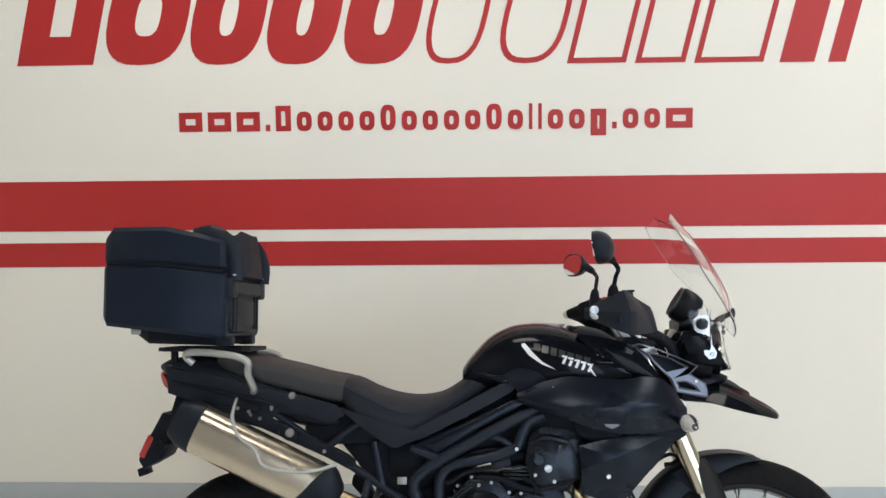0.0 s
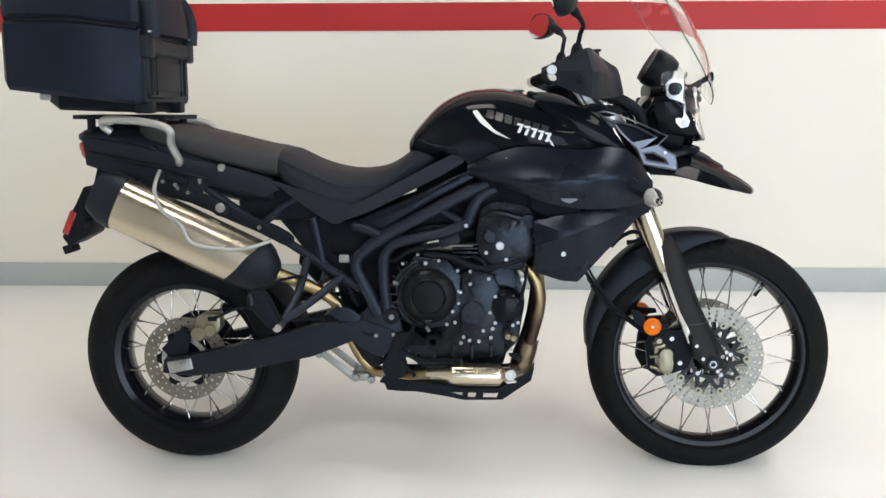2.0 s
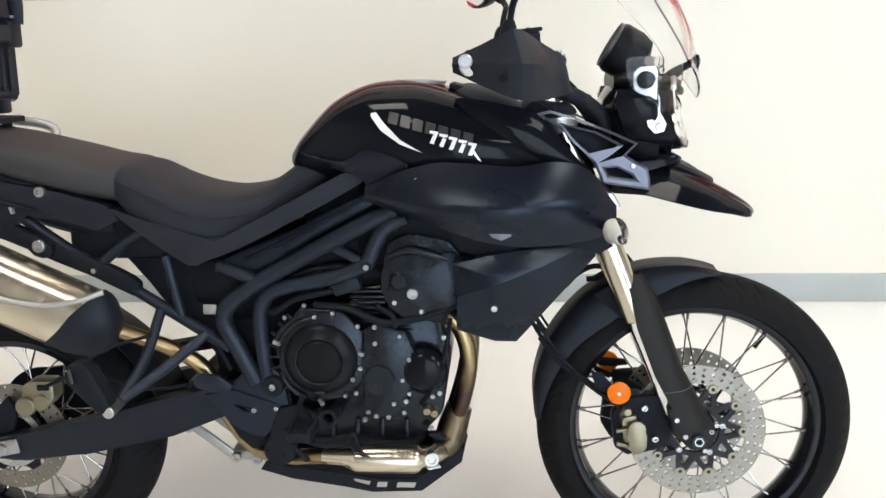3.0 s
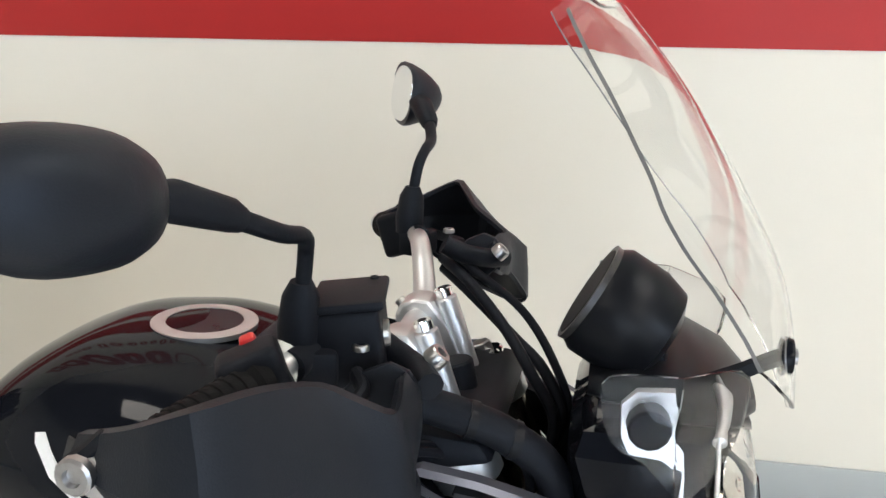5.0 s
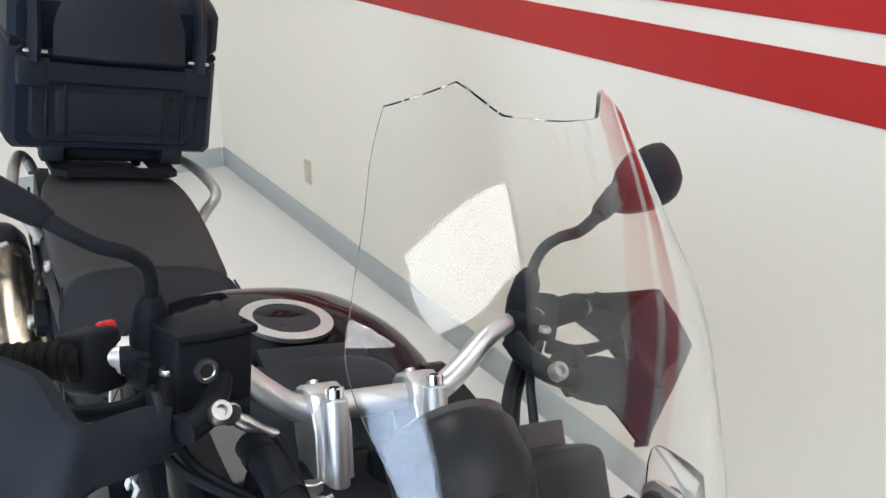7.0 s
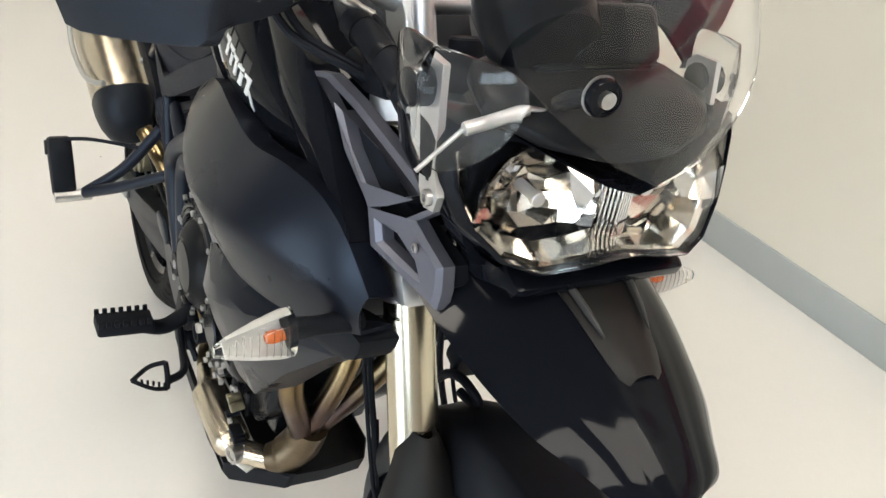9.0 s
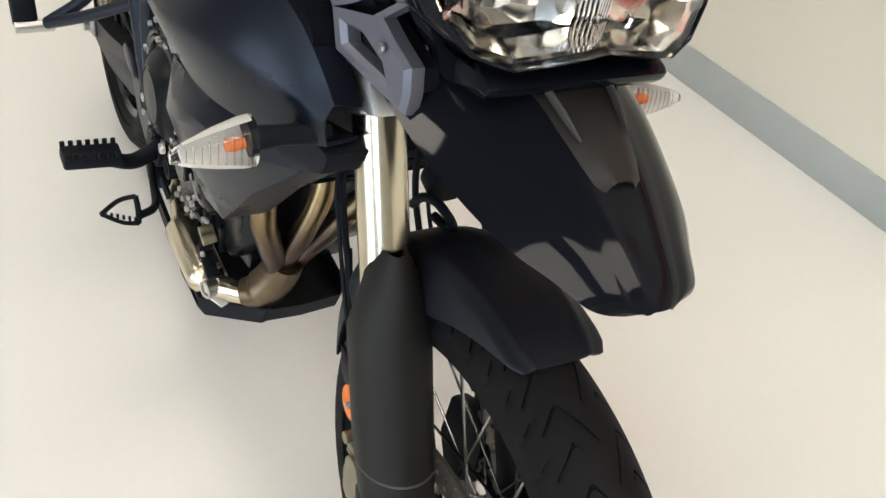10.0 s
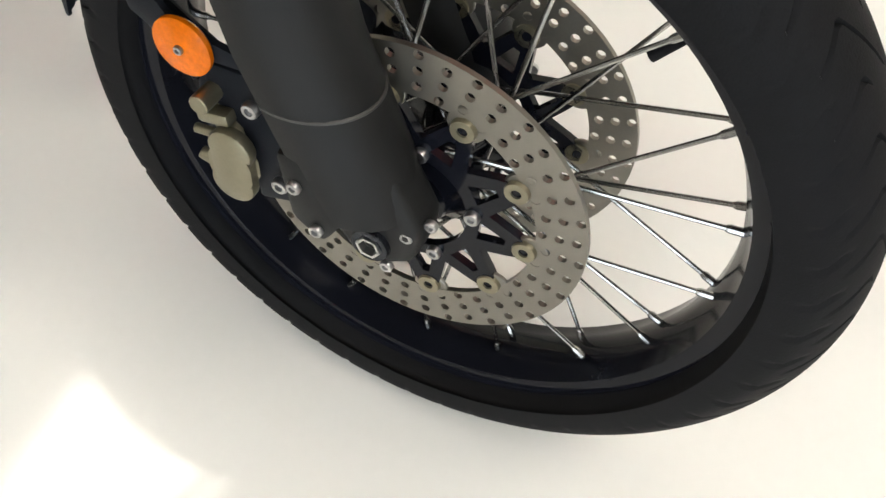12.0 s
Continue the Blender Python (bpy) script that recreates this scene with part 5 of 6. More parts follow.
part("tank_pad", block((1.075, 0, 1.100), (0.12, 0.13, 0.012), 0.005, pose(0, 0, 0, 0, 15, 0)), PLAST, tank)
part("tank_nose", body([(1.03, 1.112, 1.06, 0.08), (1.06, 1.118, 1.05, 0.095), (1.12, 1.105, 1.03, 0.10), (1.17, 1.075, 1.0, 0.09)], 24), PLAST, tank)
part("inner_core", body([(0.70, 0.95, 0.72, 0.08), (0.85, 0.95, 0.70, 0.13), (1.05, 0.96, 0.66, 0.15), (1.20, 0.95, 0.72, 0.14), (1.27, 0.93, 0.80, 0.10)], 20), DULL, bike)

# side shrouds, fairing trims and radiator panels
for s in (-1, 1):
    xs = [0.850, 0.875, 0.92, 1.0, 1.08, 1.16, 1.23, 1.29, 1.335, 1.362]
    rows = []
    for x in np.linspace(0.852, 1.360, 44):
        def line(values):
            return float(np.mean([np.interp(x + d, xs, values) for d in (-0.02, -0.01, 0, 0.01, 0.02)]))
        zt = line([0.909, 0.922, 0.945, 0.966, 0.962, 0.955, 0.966, 0.957, 0.910, 0.855])
        zr = line([0.902, 0.900, 0.893, 0.880, 0.879, 0.884, 0.890, 0.884, 0.868, 0.846])
        zb = line([0.894, 0.885, 0.868, 0.845, 0.818, 0.805, 0.805, 0.808, 0.814, 0.832])
        k = max(0.0, math.sin(math.pi * (x - 0.850) / 0.512)) ** 0.6
        dr = 0.266 - (1.0 if x < 1.12 else 1.9) * (x - 1.12) ** 2
        dt, db = dr - 0.046 * k - 0.003, dr - 0.028 * k - 0.002
        rows.append([V(x, s * y, z) for y, z in ((dt - 0.03, zt - 0.004), (dt, zt), (dt * 0.8 + dr * 0.2 + 0.003 * k, zt * 0.78 + zr * 0.22), (dt * 0.5 + dr * 0.5 + 0.004 * k, zt * 0.5 + zr * 0.5), (dr - 0.004 * k, zt * 0.15 + zr * 0.85), (dr, zr), (dr - 0.001, zr * 0.84 + zb * 0.16), (db * 0.5 + dr * 0.5 + 0.004 * k, zb * 0.5 + zr * 0.5), (db, zb), (db - 0.035, zb + 0.004))])
    shroud = part("shroud", shell(rows, 0.004 * s), MATTE, bike, "creased matte graphite radiator shroud", 24)
    part("shroud_vent", panel([(1.100, 0.835), (1.135, 0.850), (1.176, 0.858), (1.160, 0.838), (1.128, 0.818)], lambda x, z: 0.250, s, 0.002, 0.02, 2), SILVER, shroud)
    part("shroud_lower", panel([(1.03, 0.835), (1.10, 0.795), (1.24, 0.80), (1.345, 0.82), (1.362, 0.80), (1.33, 0.775), (1.20, 0.775), (1.08, 0.775), (1.03, 0.80)], lambda x, z: 0.20 - 0.8 * (x - 1.12) ** 2, s, 0.010, 0.05, 2, (1.18, 0.79)), DULL, shroud)
    bolt(shroud, (0.959, s * 0.212, 0.931), (0, s, 0), 0.008, 0.007)
    trim = part("fairing_trim", panel([(1.038, 1.092), (1.10, 1.086), (1.19, 1.064), (1.24, 1.02), (1.285, 0.965), (1.330, 0.922), (1.300, 0.930), (1.20, 0.975), (1.10, 1.035), (1.045, 1.075)], lambda x, z: 0.170 - 0.15 * max(0, x - 1.15) + 0.12 * (1.09 - z), s, 0.008, 0.03, 3, (1.19, 1.022)), GLOSS, bike, "gloss black upper fairing trim")
    silver = part("fairing_strut", rimmed_plate([(1.199, 1.060), (1.225, 1.066), (1.274, 1.052), (1.345, 1.024), (1.409, 0.996), (1.383, 0.972), (1.405, 0.958), (1.430, 0.944), (1.436, 0.920), (1.436, 0.898), (1.38, 0.908), (1.334, 0.917), (1.318, 0.955), (1.300, 0.975), (1.245, 1.030)],
                                    [[(1.252, 1.036), (1.276, 1.004), (1.324, 0.964), (1.344, 0.975), (1.368, 0.992), (1.318, 1.018)], [(1.340, 0.947), (1.347, 0.931), (1.372, 0.926), (1.404, 0.921), (1.396, 0.932), (1.364, 0.948)]], lambda x, z: 0.178 - 0.30 * (x - 1.20) + 0.10 * (1.05 - z), s, 0.018, 0.0048), SILVER, bike, "silver cross-shaped fairing strut", 20)
    silver.matrix_basis = Matrix.Translation((0, 0.006 if s < 0 else 0.012, 0))
    part("strut_backing", panel([(1.25, 1.035), (1.37, 0.998), (1.35, 0.975), (1.425, 0.94), (1.42, 0.908), (1.34, 0.925), (1.31, 0.97)], lambda x, z: 0.160 - 0.30 * (x - 1.20) + 0.10 * (1.05 - z), s, -0.012, 0.02, 2), DULL, silver)
    bolt(silver, (1.398, s * (0.178 - 0.30 * 0.198 + 0.012), 0.950), (0, s, 0), 0.005, 0.003)
    low = part("radiator_panel", panel([(1.031, 0.765), (1.110, 0.785), (1.196, 0.797), (1.322, 0.803), (1.321, 0.768), (1.247, 0.692), (1.160, 0.594), (1.115, 0.598), (1.036, 0.624), (1.040, 0.70)], lambda x, z: 0.246 - 1.6 * (x - 1.10) ** 2 - 0.30 * abs(z - 0.730 - 0.25 * (x - 1.1)), s, 0.002, 0.06, 1, (1.14, 0.735), (1.0, 0.985, 0.7, 0.35)), MATTE, bike, "angular matte radiator side panel", 12)
    bolt(low, (1.114, s * 0.257, 0.682), (0, s, 0), 0.007, 0.006)
    # turn signal on its stalk
    stalk = part("turn_signal", tube([(1.34, s * 0.14, 0.815), (1.345, s * 0.19, 0.82), (1.348, s * 0.228, 0.822)], [0.013, 0.011, 0.014], 12), DULL, bike, "clear-lens turn signal on a rubber stalk")
    stalk.matrix_basis = Matrix.Translation((0, 0.014 if s > 0 else -0.006, 0.013))
    rings = []
    for d, w, h in ((0.218, 0.010, 0.014), (0.222, 0.022, 0.026), (0.235, 0.023, 0.025), (0.262, 0.019, 0.019), (0.288, 0.012, 0.012), (0.305, 0.005, 0.006)):
        rings.append([V(1.350 + 0.10 * (d - 0.22) + w * math.copysign(abs(math.cos(q)) ** 0.8, math.cos(q)), s * d, 0.822 - 0.05 * (d - 0.22) + h * math.copysign(abs(math.sin(q)) ** 0.8, math.sin(q))) for q in np.linspace(0, 2 * math.pi, 20, endpoint=False)])
    ln = part("signal_lens", loft(rings), SIGNAL, stalk, "clear ribbed signal lens")
    ln.visible_shadow = False
    part("signal_bulb", tube([(1.352, s * 0.232, 0.822), (1.353, s * 0.244, 0.821), (1.354, s * 0.252, 0.8205)], [0.004, 0.005, 0.003], 14), AMBERB, stalk)
    # white colour stands in for the bright reflections of a chrome reflector
    part("signal_reflector", loft([[V(1.350 + 0.10 * (d - 0.22) + w * math.cos(q) - 0.004, s * d, 0.822 - 0.05 * (d - 0.22) + h * math.sin(q)) for q in np.linspace(radians(75), radians(285), 9)] + [V(1.350 + 0.10 * (d - 0.22) + (w - 0.002) * math.cos(q) - 0.004, s * d, 0.822 - 0.05 * (d - 0.22) + (h - 0.002) * math.sin(q)) for q in np.linspace(radians(285), radians(75), 9)] for d, w, h in ((0.224, 0.019, 0.023), (0.262, 0.016, 0.016), (0.292, 0.009, 0.009))]), WPLAS, stalk)
    for i in range(9):
        d = 0.230 + 0.0075 * i
        h = 0.020 * (0.306 - d) / 0.085 + 0.003
        part("lens_rib", block((1.362 + 0.10 * (d - 0.22) - 0.14 * (d - 0.22), s * d, 0.822 - 0.05 * (d - 0.22)), (0.003, 0.0016, 2 * h * 0.8), 0.0004), LENS, stalk)
rad = part("radiator", block((1.15, 0, 0.72), (0.035, 0.34, 0.20), 0.006, pose(0, 0, 0, 0, 10, 0)), DULL, bike, "black finned radiator")
for i in range(11):
    part("radiator_fin", block((1.170, 0, 0.72 + 0.016 * (i - 5)), (0.005, 0.30, 0.004), 0.001), DULL, rad)
part("horn", cyl((1.27, 0.055, 0.71), (1.30, 0.055, 0.70), 0.036, 24), DULL, bike, "round black horn")

# seats
seat = part("rider_seat", body([(0.300, 0.955, 0.870, 0.135), (0.335, 0.950, 0.835, 0.158), (0.40, 0.919, 0.800, 0.168), (0.47, 0.899, 0.760, 0.168), (0.54, 0.893, 0.755, 0.160), (0.61, 0.905, 0.785, 0.146), (0.665, 0.936, 0.830, 0.132), (0.71, 0.974, 0.868, 0.122), (0.755, 0.982, 0.905, 0.110), (0.79, 0.975, 0.93, 0.09)], 40, 3.0), VINYL, bike, "black grained vinyl rider seat")
pillion = part("pillion_seat", body([(-0.110, 1.030, 0.985, 0.090), (-0.07, 1.032, 0.965, 0.130), (0.012, 1.020, 0.940, 0.150), (0.136, 0.993, 0.905, 0.155), (0.24, 0.968, 0.880, 0.152), (0.300, 0.958, 0.870, 0.146), (0.318, 0.945, 0.875, 0.13)], 40, 3.2), VINYL2, bike, "dark grey vinyl pillion seat")
for s in (-1, 1):
    part("seat_piping", tube([(0.32, s * 0.153, 0.925), (0.40, s * 0.168, 0.890), (0.47, s * 0.168, 0.858), (0.54, s * 0.160, 0.850), (0.62, s * 0.145, 0.862), (0.70, s * 0.123, 0.915), (0.76, s * 0.108, 0.945)], 0.0022, 6), VINYL, seat)
    part("seat_skirt", panel([(0.30, 0.865), (0.40, 0.83), (0.50, 0.80), (0.60, 0.83), (0.70, 0.885), (0.80, 0.94), (0.836, 0.936), (0.835, 0.918), (0.70, 0.845), (0.58, 0.785), (0.505, 0.757), (0.467, 0.746), (0.38, 0.80), (0.322, 0.842)], lambda x, z: 0.150 + 0.02 * math.sin((x - 0.3) * 5.5), s, 0.006, 0.05, 2, (0.53, 0.80)), VINYL, seat)
    ab = part("side_panel", panel([(0.532, 0.752), (0.68, 0.815), (0.838, 0.892), (0.868, 0.880), (0.74, 0.806), (0.606, 0.727)], lambda x, z: 0.148, s, 0.005, 0.05, 2), MATTE, bike, "long dark side panel under the seat")
    part("panel_groove", tube([(0.585, s * 0.152, 0.757), (0.70, s * 0.156, 0.812), (0.82, s * 0.153, 0.873)], 0.003, 6), DULL, ab)

# frame
frame_top = part("frame", tube([(0.907, -0.16, 0.867), (0.76, -0.16, 0.79), (0.614, -0.16, 0.709), (0.545, -0.158, 0.657), (0.534, -0.156, 0.618), (0.555, -0.156, 0.571), (0.597, -0.155, 0.484)], 0.0185, 14), FRAMEM, bike, "dark grey tubular steel trellis frame")
for s in (-1, 1):
    runs = [("frame_tube", [(0.929, 0.160, 0.849), (0.885, 0.162, 0.825), (0.862, 0.165, 0.785), (0.846, 0.166, 0.752), (0.779, 0.163, 0.723), (0.660, 0.16, 0.696), (0.622, 0.158, 0.668), (0.611, 0.157, 0.617), (0.622, 0.155, 0.48)], 0.0165),
            ("frame_tube", [(0.525, 0.150, 0.742), (0.57, 0.157, 0.728), (0.614, 0.160, 0.709)], 0.014),
            ("frame_tube", [(0.765, 0.158, 0.792), (0.839, 0.164, 0.753)], 0.011),
            ("frame_tube", [(0.907, 0.16, 0.867), (1.02, 0.13, 0.925), (1.15, 0.06, 0.99)], 0.0185),
            ("subframe_tube", [(-0.061, 0.118, 0.955), (0.06, 0.125, 0.868), (0.183, 0.135, 0.782), (0.385, 0.140, 0.655), (0.543, 0.150, 0.558)], 0.0125),
            ("subframe_tube", [(0.253, 0.135, 0.735), (0.334, 0.138, 0.799), (0.40, 0.138, 0.835)], 0.0115),
            ("subframe_tube", [(0.408, 0.140, 0.761), (0.435, 0.142, 0.629)], 0.0115),
            ("subframe_tube", [(0.392, 0.148, 0.642), (0.376, 0.215, 0.555), (0.350, 0.288, 0.492)], 0.0115),
            ("subframe_tube", [(0.490, 0.152, 0.590), (0.420, 0.225, 0.536), (0.350, 0.288, 0.492)], 0.0115)]
    if s > 0:
        runs.append(("frame_tube", [(0.907, 0.16, 0.867), (0.614, 0.16, 0.709), (0.545, 0.158, 0.657), (0.534, 0.156, 0.618), (0.597, 0.155, 0.484)], 0.0185))
    for nm, pts, r in runs:
        part(nm, tube([(x, s * y, z) for x, y, z in pts], r, 12), FRAMEM, frame_top)
    plate_ = part("pivot_plate", prism([(0.532, 0.468), (0.57, 0.51), (0.625, 0.53), (0.655, 0.50), (0.668, 0.43), (0.655, 0.385), (0.62, 0.37), (0.585, 0.41), (0.55, 0.44)], s * 0.150 - 0.012, s * 0.150 + 0.012, 0.006), FRAMEM, frame_top)
    part("pivot_cap", lathe([(0.010, s * 0.160), (0.010, s * 0.178), (0.022, s * 0.178), (0.024, s * 0.172), (0.024, s * 0.160)], (0.636, 0, 0.480), 24), DULL, plate_)
    bolt(plate_, (0.636, s * 0.172, 0.480), (0, s, 0), 0.0085, 0.008)
    bolt(frame_top, (0.848, s * 0.180, 0.748), (0, s, 0), 0.011, 0.008, ENGINE)
    bolt(frame_top, (0.848, s * 0.187, 0.748), (0, s, 0), 0.006, 0.004)
    heel = part("heel_guard", prism([(0.458, 0.495), (0.475, 0.506), (0.515, 0.504), (0.548, 0.480), (0.536, 0.462), (0.490, 0.464), (0.465, 0.476)], s * 0.168 - 0.005, s * 0.168 + 0.005, 0.004), FRAMEM, frame_top)
    part("rearset_plate", plate([(0.483, 0.456), (0.546, 0.468), (0.646, 0.436), (0.656, 0.414), (0.634, 0.384), (0.609, 0.360), (0.581, 0.366), (0.537, 0.390), (0.510, 0.426)], [[(0.545, 0.434), (0.575, 0.432), (0.60, 0.42), (0.57, 0.418)]], lambda x, z: 0.166, s, 0.010), FRAMEM, frame_top)
    for x, z in ((0.590, 0.423), (0.640, 0.427), (0.645, 0.408)):
        bolt(frame_top, (x, s * 0.165, z), (0, s, 0), 0.006, 0.005)
    part("pivot_cover", cyl((0.643, s * 0.14, 0.330), (0.643, s * 0.172, 0.330), 0.036, 24), DULL, frame_top)
    # foot pegs
    peg = part("rider_peg", block((0.725, s * 0.284, 0.428), (0.048, 0.095, 0.022), 0.005, pose(0, 0, 0, 3 * s, 0, 0)), DULL, bike, "serrated black foot peg")
    for i in range(7):
        for dx in (-0.021, 0.021):
            part("peg_tooth", block((0.725 + dx, s * (0.245 + 0.0135 * i), 0.440 + 0.0006 * i * 1), (0.006, 0.008, 0.012), 0.0015), DULL, peg)
    part("peg_arm", tube([(0.70, s * 0.165, 0.415), (0.715, s * 0.215, 0.402), (0.722, s * 0.262, 0.418)], [0.016, 0.014, 0.013], 10), DULL, peg)
    part("peg_bracket", prism([(0.62, 0.36), (0.645, 0.43), (0.69, 0.44), (0.73, 0.415), (0.71, 0.38), (0.66, 0.35)], s * 0.165 - 0.009, s * 0.165 + 0.009, 0.004), DULL, peg)
    pp = part("pillion_peg", prism([(0.352, 0.500), (0.336, 0.478), (0.322, 0.482), (0.262, 0.548), (0.268, 0.582), (0.300, 0.590), (0.318, 0.572)], s * 0.325 - 0.022, s * 0.325 + 0.022, 0.008), DULL, bike, "folded black pillion peg")
    part("peg_pivot", cyl((0.345, s * 0.275, 0.486), (0.345, s * 0.345, 0.484), 0.012, 14), STEEL, pp)
    part("peg_pad", block((0.278, s * 0.349, 0.562), (0.008, 0.005, 0.030), 0.002, pose(0, 0, 0, 0, -12, 0)), GREYD, pp)
    part("peg_strut", tube([(0.385, s * 0.19, 0.60), (0.335, s * 0.27, 0.60), (0.30, s * 0.315, 0.588)], 0.004, 6), DULL, pp)
ped = part("brake_pedal", tube([(0.66, -0.175, 0.38), (0.73, -0.185, 0.355), (0.80, -0.20, 0.362), (0.825, -0.232, 0.366)], 0.007, 8), DULL, bike, "black rear brake pedal")
part("pedal_tip", join(tube([(0.835, -0.235, 0.358), (0.842, -0.262, 0.370), (0.838, -0.294, 0.390)], 0.004, 6), tube([(0.838, -0.294, 0.390), (0.815, -0.262, 0.395), (0.818, -0.235, 0.402)], 0.004, 6), tube([(0.835, -0.235, 0.358), (0.825, -0.233, 0.38), (0.818, -0.235, 0.402)], 0.005, 6)), DULL, ped)
for i in range(6):
    part("pedal_tooth", block((0.8365 + 0.0008 * i, -0.24 - 0.0095 * i, 0.368 + 0.0045 * i), (0.005, 0.004, 0.008), 0.001), DULL, ped)

# engine
eng = part("engine", prism([(0.640, 0.52), (0.66, 0.60), (0.72, 0.655), (0.88, 0.66), (0.99, 0.62), (1.018, 0.52), (1.00, 0.40), (0.95, 0.345), (0.72, 0.335), (0.665, 0.37)], -0.118, 0.118, 0.014), ENGINE, bike, "black three-cylinder engine block")
part("sump", prism([(0.675, 0.40), (0.98, 0.40), (0.955, 0.315), (0.88, 0.300), (0.72, 0.300), (0.685, 0.33)], -0.085, 0.085, 0.01), ENGINE, eng)
part("cylinder_block", prism([(0.855, 0.63), (0.885, 0.775), (0.94, 0.80), (1.03, 0.785), (1.045, 0.70), (1.01, 0.61)], -0.135, 0.135, 0.012), ENGINE, eng)
part("head_cover", panel([(0.876, 0.700), (0.882, 0.750), (0.892, 0.790), (0.932, 0.812), (0.978, 0.806), (1.020, 0.795), (1.048, 0.752), (1.049, 0.695), (1.022, 0.650), (0.985, 0.655), (0.953, 0.634), (0.90, 0.648)], lambda x, z: 0.158 + (0.008 if z < 0.765 else 0.0), -1, 0.008, 0.03, 2, (0.955, 0.715)), ENGINE, eng, "smooth dark cylinder head cover", 22)
part("cover_ridge", tube([(0.888, -0.163, 0.765), (0.935, -0.167, 0.782), (0.985, -0.166, 0.772), (1.03, -0.162, 0.755)], [0.005, 0.010, 0.010, 0.005], 10), ENGINE, eng)
part("cover_boss", lathe([(0.0, -0.016), (0.016, -0.016), (0.026, -0.006), (0.026, 0.004), (0.0, 0.004)][::-1], (0.915, -0.160, 0.715), 20), ENGINE, eng)
part("head_cover_boss", cyl((1.020, -0.16, 0.757), (1.020, -0.170, 0.757), 0.022, 20), MATTE, eng)
part("clutch_cover", lathe([(0.0, -0.036), (0.044, -0.0345), (0.047, -0.0310), (0.051, -0.0335), (0.064, -0.027), (0.076, -0.016), (0.084, -0.002), (0.086, 0.010), (0.0, 0.010)][::-1], (0.742, -0.155, 0.541), 56), SMOOTH, eng, "round smooth black clutch cover")
for q0, q1, rr in ((100, 175, 0.094), (105, 165, 0.104), (200, 250, 0.094)):
    part("cover_ridge", tube([(0.742 + rr * math.cos(radians(q)), -0.166, 0.541 + rr * math.sin(radians(q))) for q in np.linspace(q0, q1, 7)], [0.002, 0.005, 0.0055, 0.0055, 0.0055, 0.005, 0.002], 8), ENGINE, eng)
part("clutch_badge", block((0.742, -0.187, 0.473), (0.020, 0.006, 0.006), 0.002), GREYD, eng)
part("clutch_case", prism([(0.648, 0.50), (0.652, 0.60), (0.70, 0.655), (0.79, 0.65), (0.835, 0.60), (0.838, 0.50), (0.80, 0.455), (0.72, 0.44)], -0.165, -0.105, 0.008), ENGINE, eng)
part("timing_cover", prism([(0.830, 0.605), (0.86, 0.625), (0.925, 0.605), (0.945, 0.56), (0.93, 0.50), (0.93, 0.44), (0.905, 0.415), (0.845, 0.405), (0.83, 0.45), (0.838, 0.52)], -0.168, -0.105, 0.008), ENGINE, eng)
part("timing_boss", cyl((0.868, -0.165, 0.495), (0.868, -0.177, 0.495), 0.034, 30), ENGINE, eng)
part("alternator_cover", lathe([(0.0, -0.024), (0.030, -0.024), (0.046, -0.016), (0.052, -0.004), (0.052, 0.010), (0.0, 0.010)][::-1], (0.962, -0.150, 0.515), 40), GLOSS, eng)
part("oil_filler", lathe([(0.010, -0.016), (0.014, -0.020), (0.021, -0.020), (0.022, 0.04), (0.010, 0.04)], (0.752, -0.148, 0.405), 26), DULL, eng)
for i in range(9):
    q = radians(110 + 14 * i)
    c = V(0.739 + 0.101 * math.cos(q), -0.160, 0.545 + 0.101 * math.sin(q))
    part("case_fin", block(c, (0.006, 0.014, 0.030), 0.002, pose(0, 0, 0, 0, -math.degrees(q) + 90, 0)), ENGINE, eng)
for i in range(5):
    part("sump_rib", block((0.70 + 0.055 * i, -0.118, 0.365), (0.010, 0.014, 0.050), 0.003), ENGINE, eng)
for x, z in ((0.824, 0.616), (0.86, 0.614), (0.86, 0.578), (0.828, 0.557), (0.827, 0.522), (0.913, 0.594), (0.932, 0.543), (0.941, 0.525), (0.917, 0.496), (0.932, 0.466), (0.982, 0.460), (0.990, 0.519), (0.920, 0.423), (0.898, 0.443), (0.842, 0.423), (0.859, 0.414), (0.886, 0.412), (0.794, 0.460), (0.737, 0.448), (0.652, 0.576), (0.668, 0.634), (0.711, 0.661), (0.817, 0.466), (0.997, 0.468), (0.978, 0.389), (0.771, 0.644)):
    bolt(eng, (x, -0.166, z), (0, -1, 0), 0.0050, 0.006, BOLTM)
bolt(eng, (0.943, -0.170, 0.690), (0, -1, 0), 0.0125, 0.010)
bolt(eng, (1.044, -0.162, 0.700), (0, -1, 0), 0.0105, 0.008, ENGINE)
for x, z in ((0.733, 0.637), (0.645, 0.580), (0.711, 0.575), (0.832, 0.555), (0.811, 0.498), (0.742, 0.443), (0.835, 0.407), (0.904, 0.669), (0.961, 0.650), (1.007, 0.594), (0.690, 0.383), (0.925, 0.450)):
    bolt(eng, (x, -0.168, z), (0, -1, 0), 0.0055, 0.007, BOLTM)
for k, (x, z) in enumerate(((0.969, 0.430), (0.985, 0.425), (0.966, 0.395))):
    part("sensor", cyl((x, -0.150, z), (x, -0.172, z - 0.004), 0.0085 if k < 2 else 0.007, 14), CALIP if k < 2 else DULL, eng, "small plated sensor" if k < 2 else "")
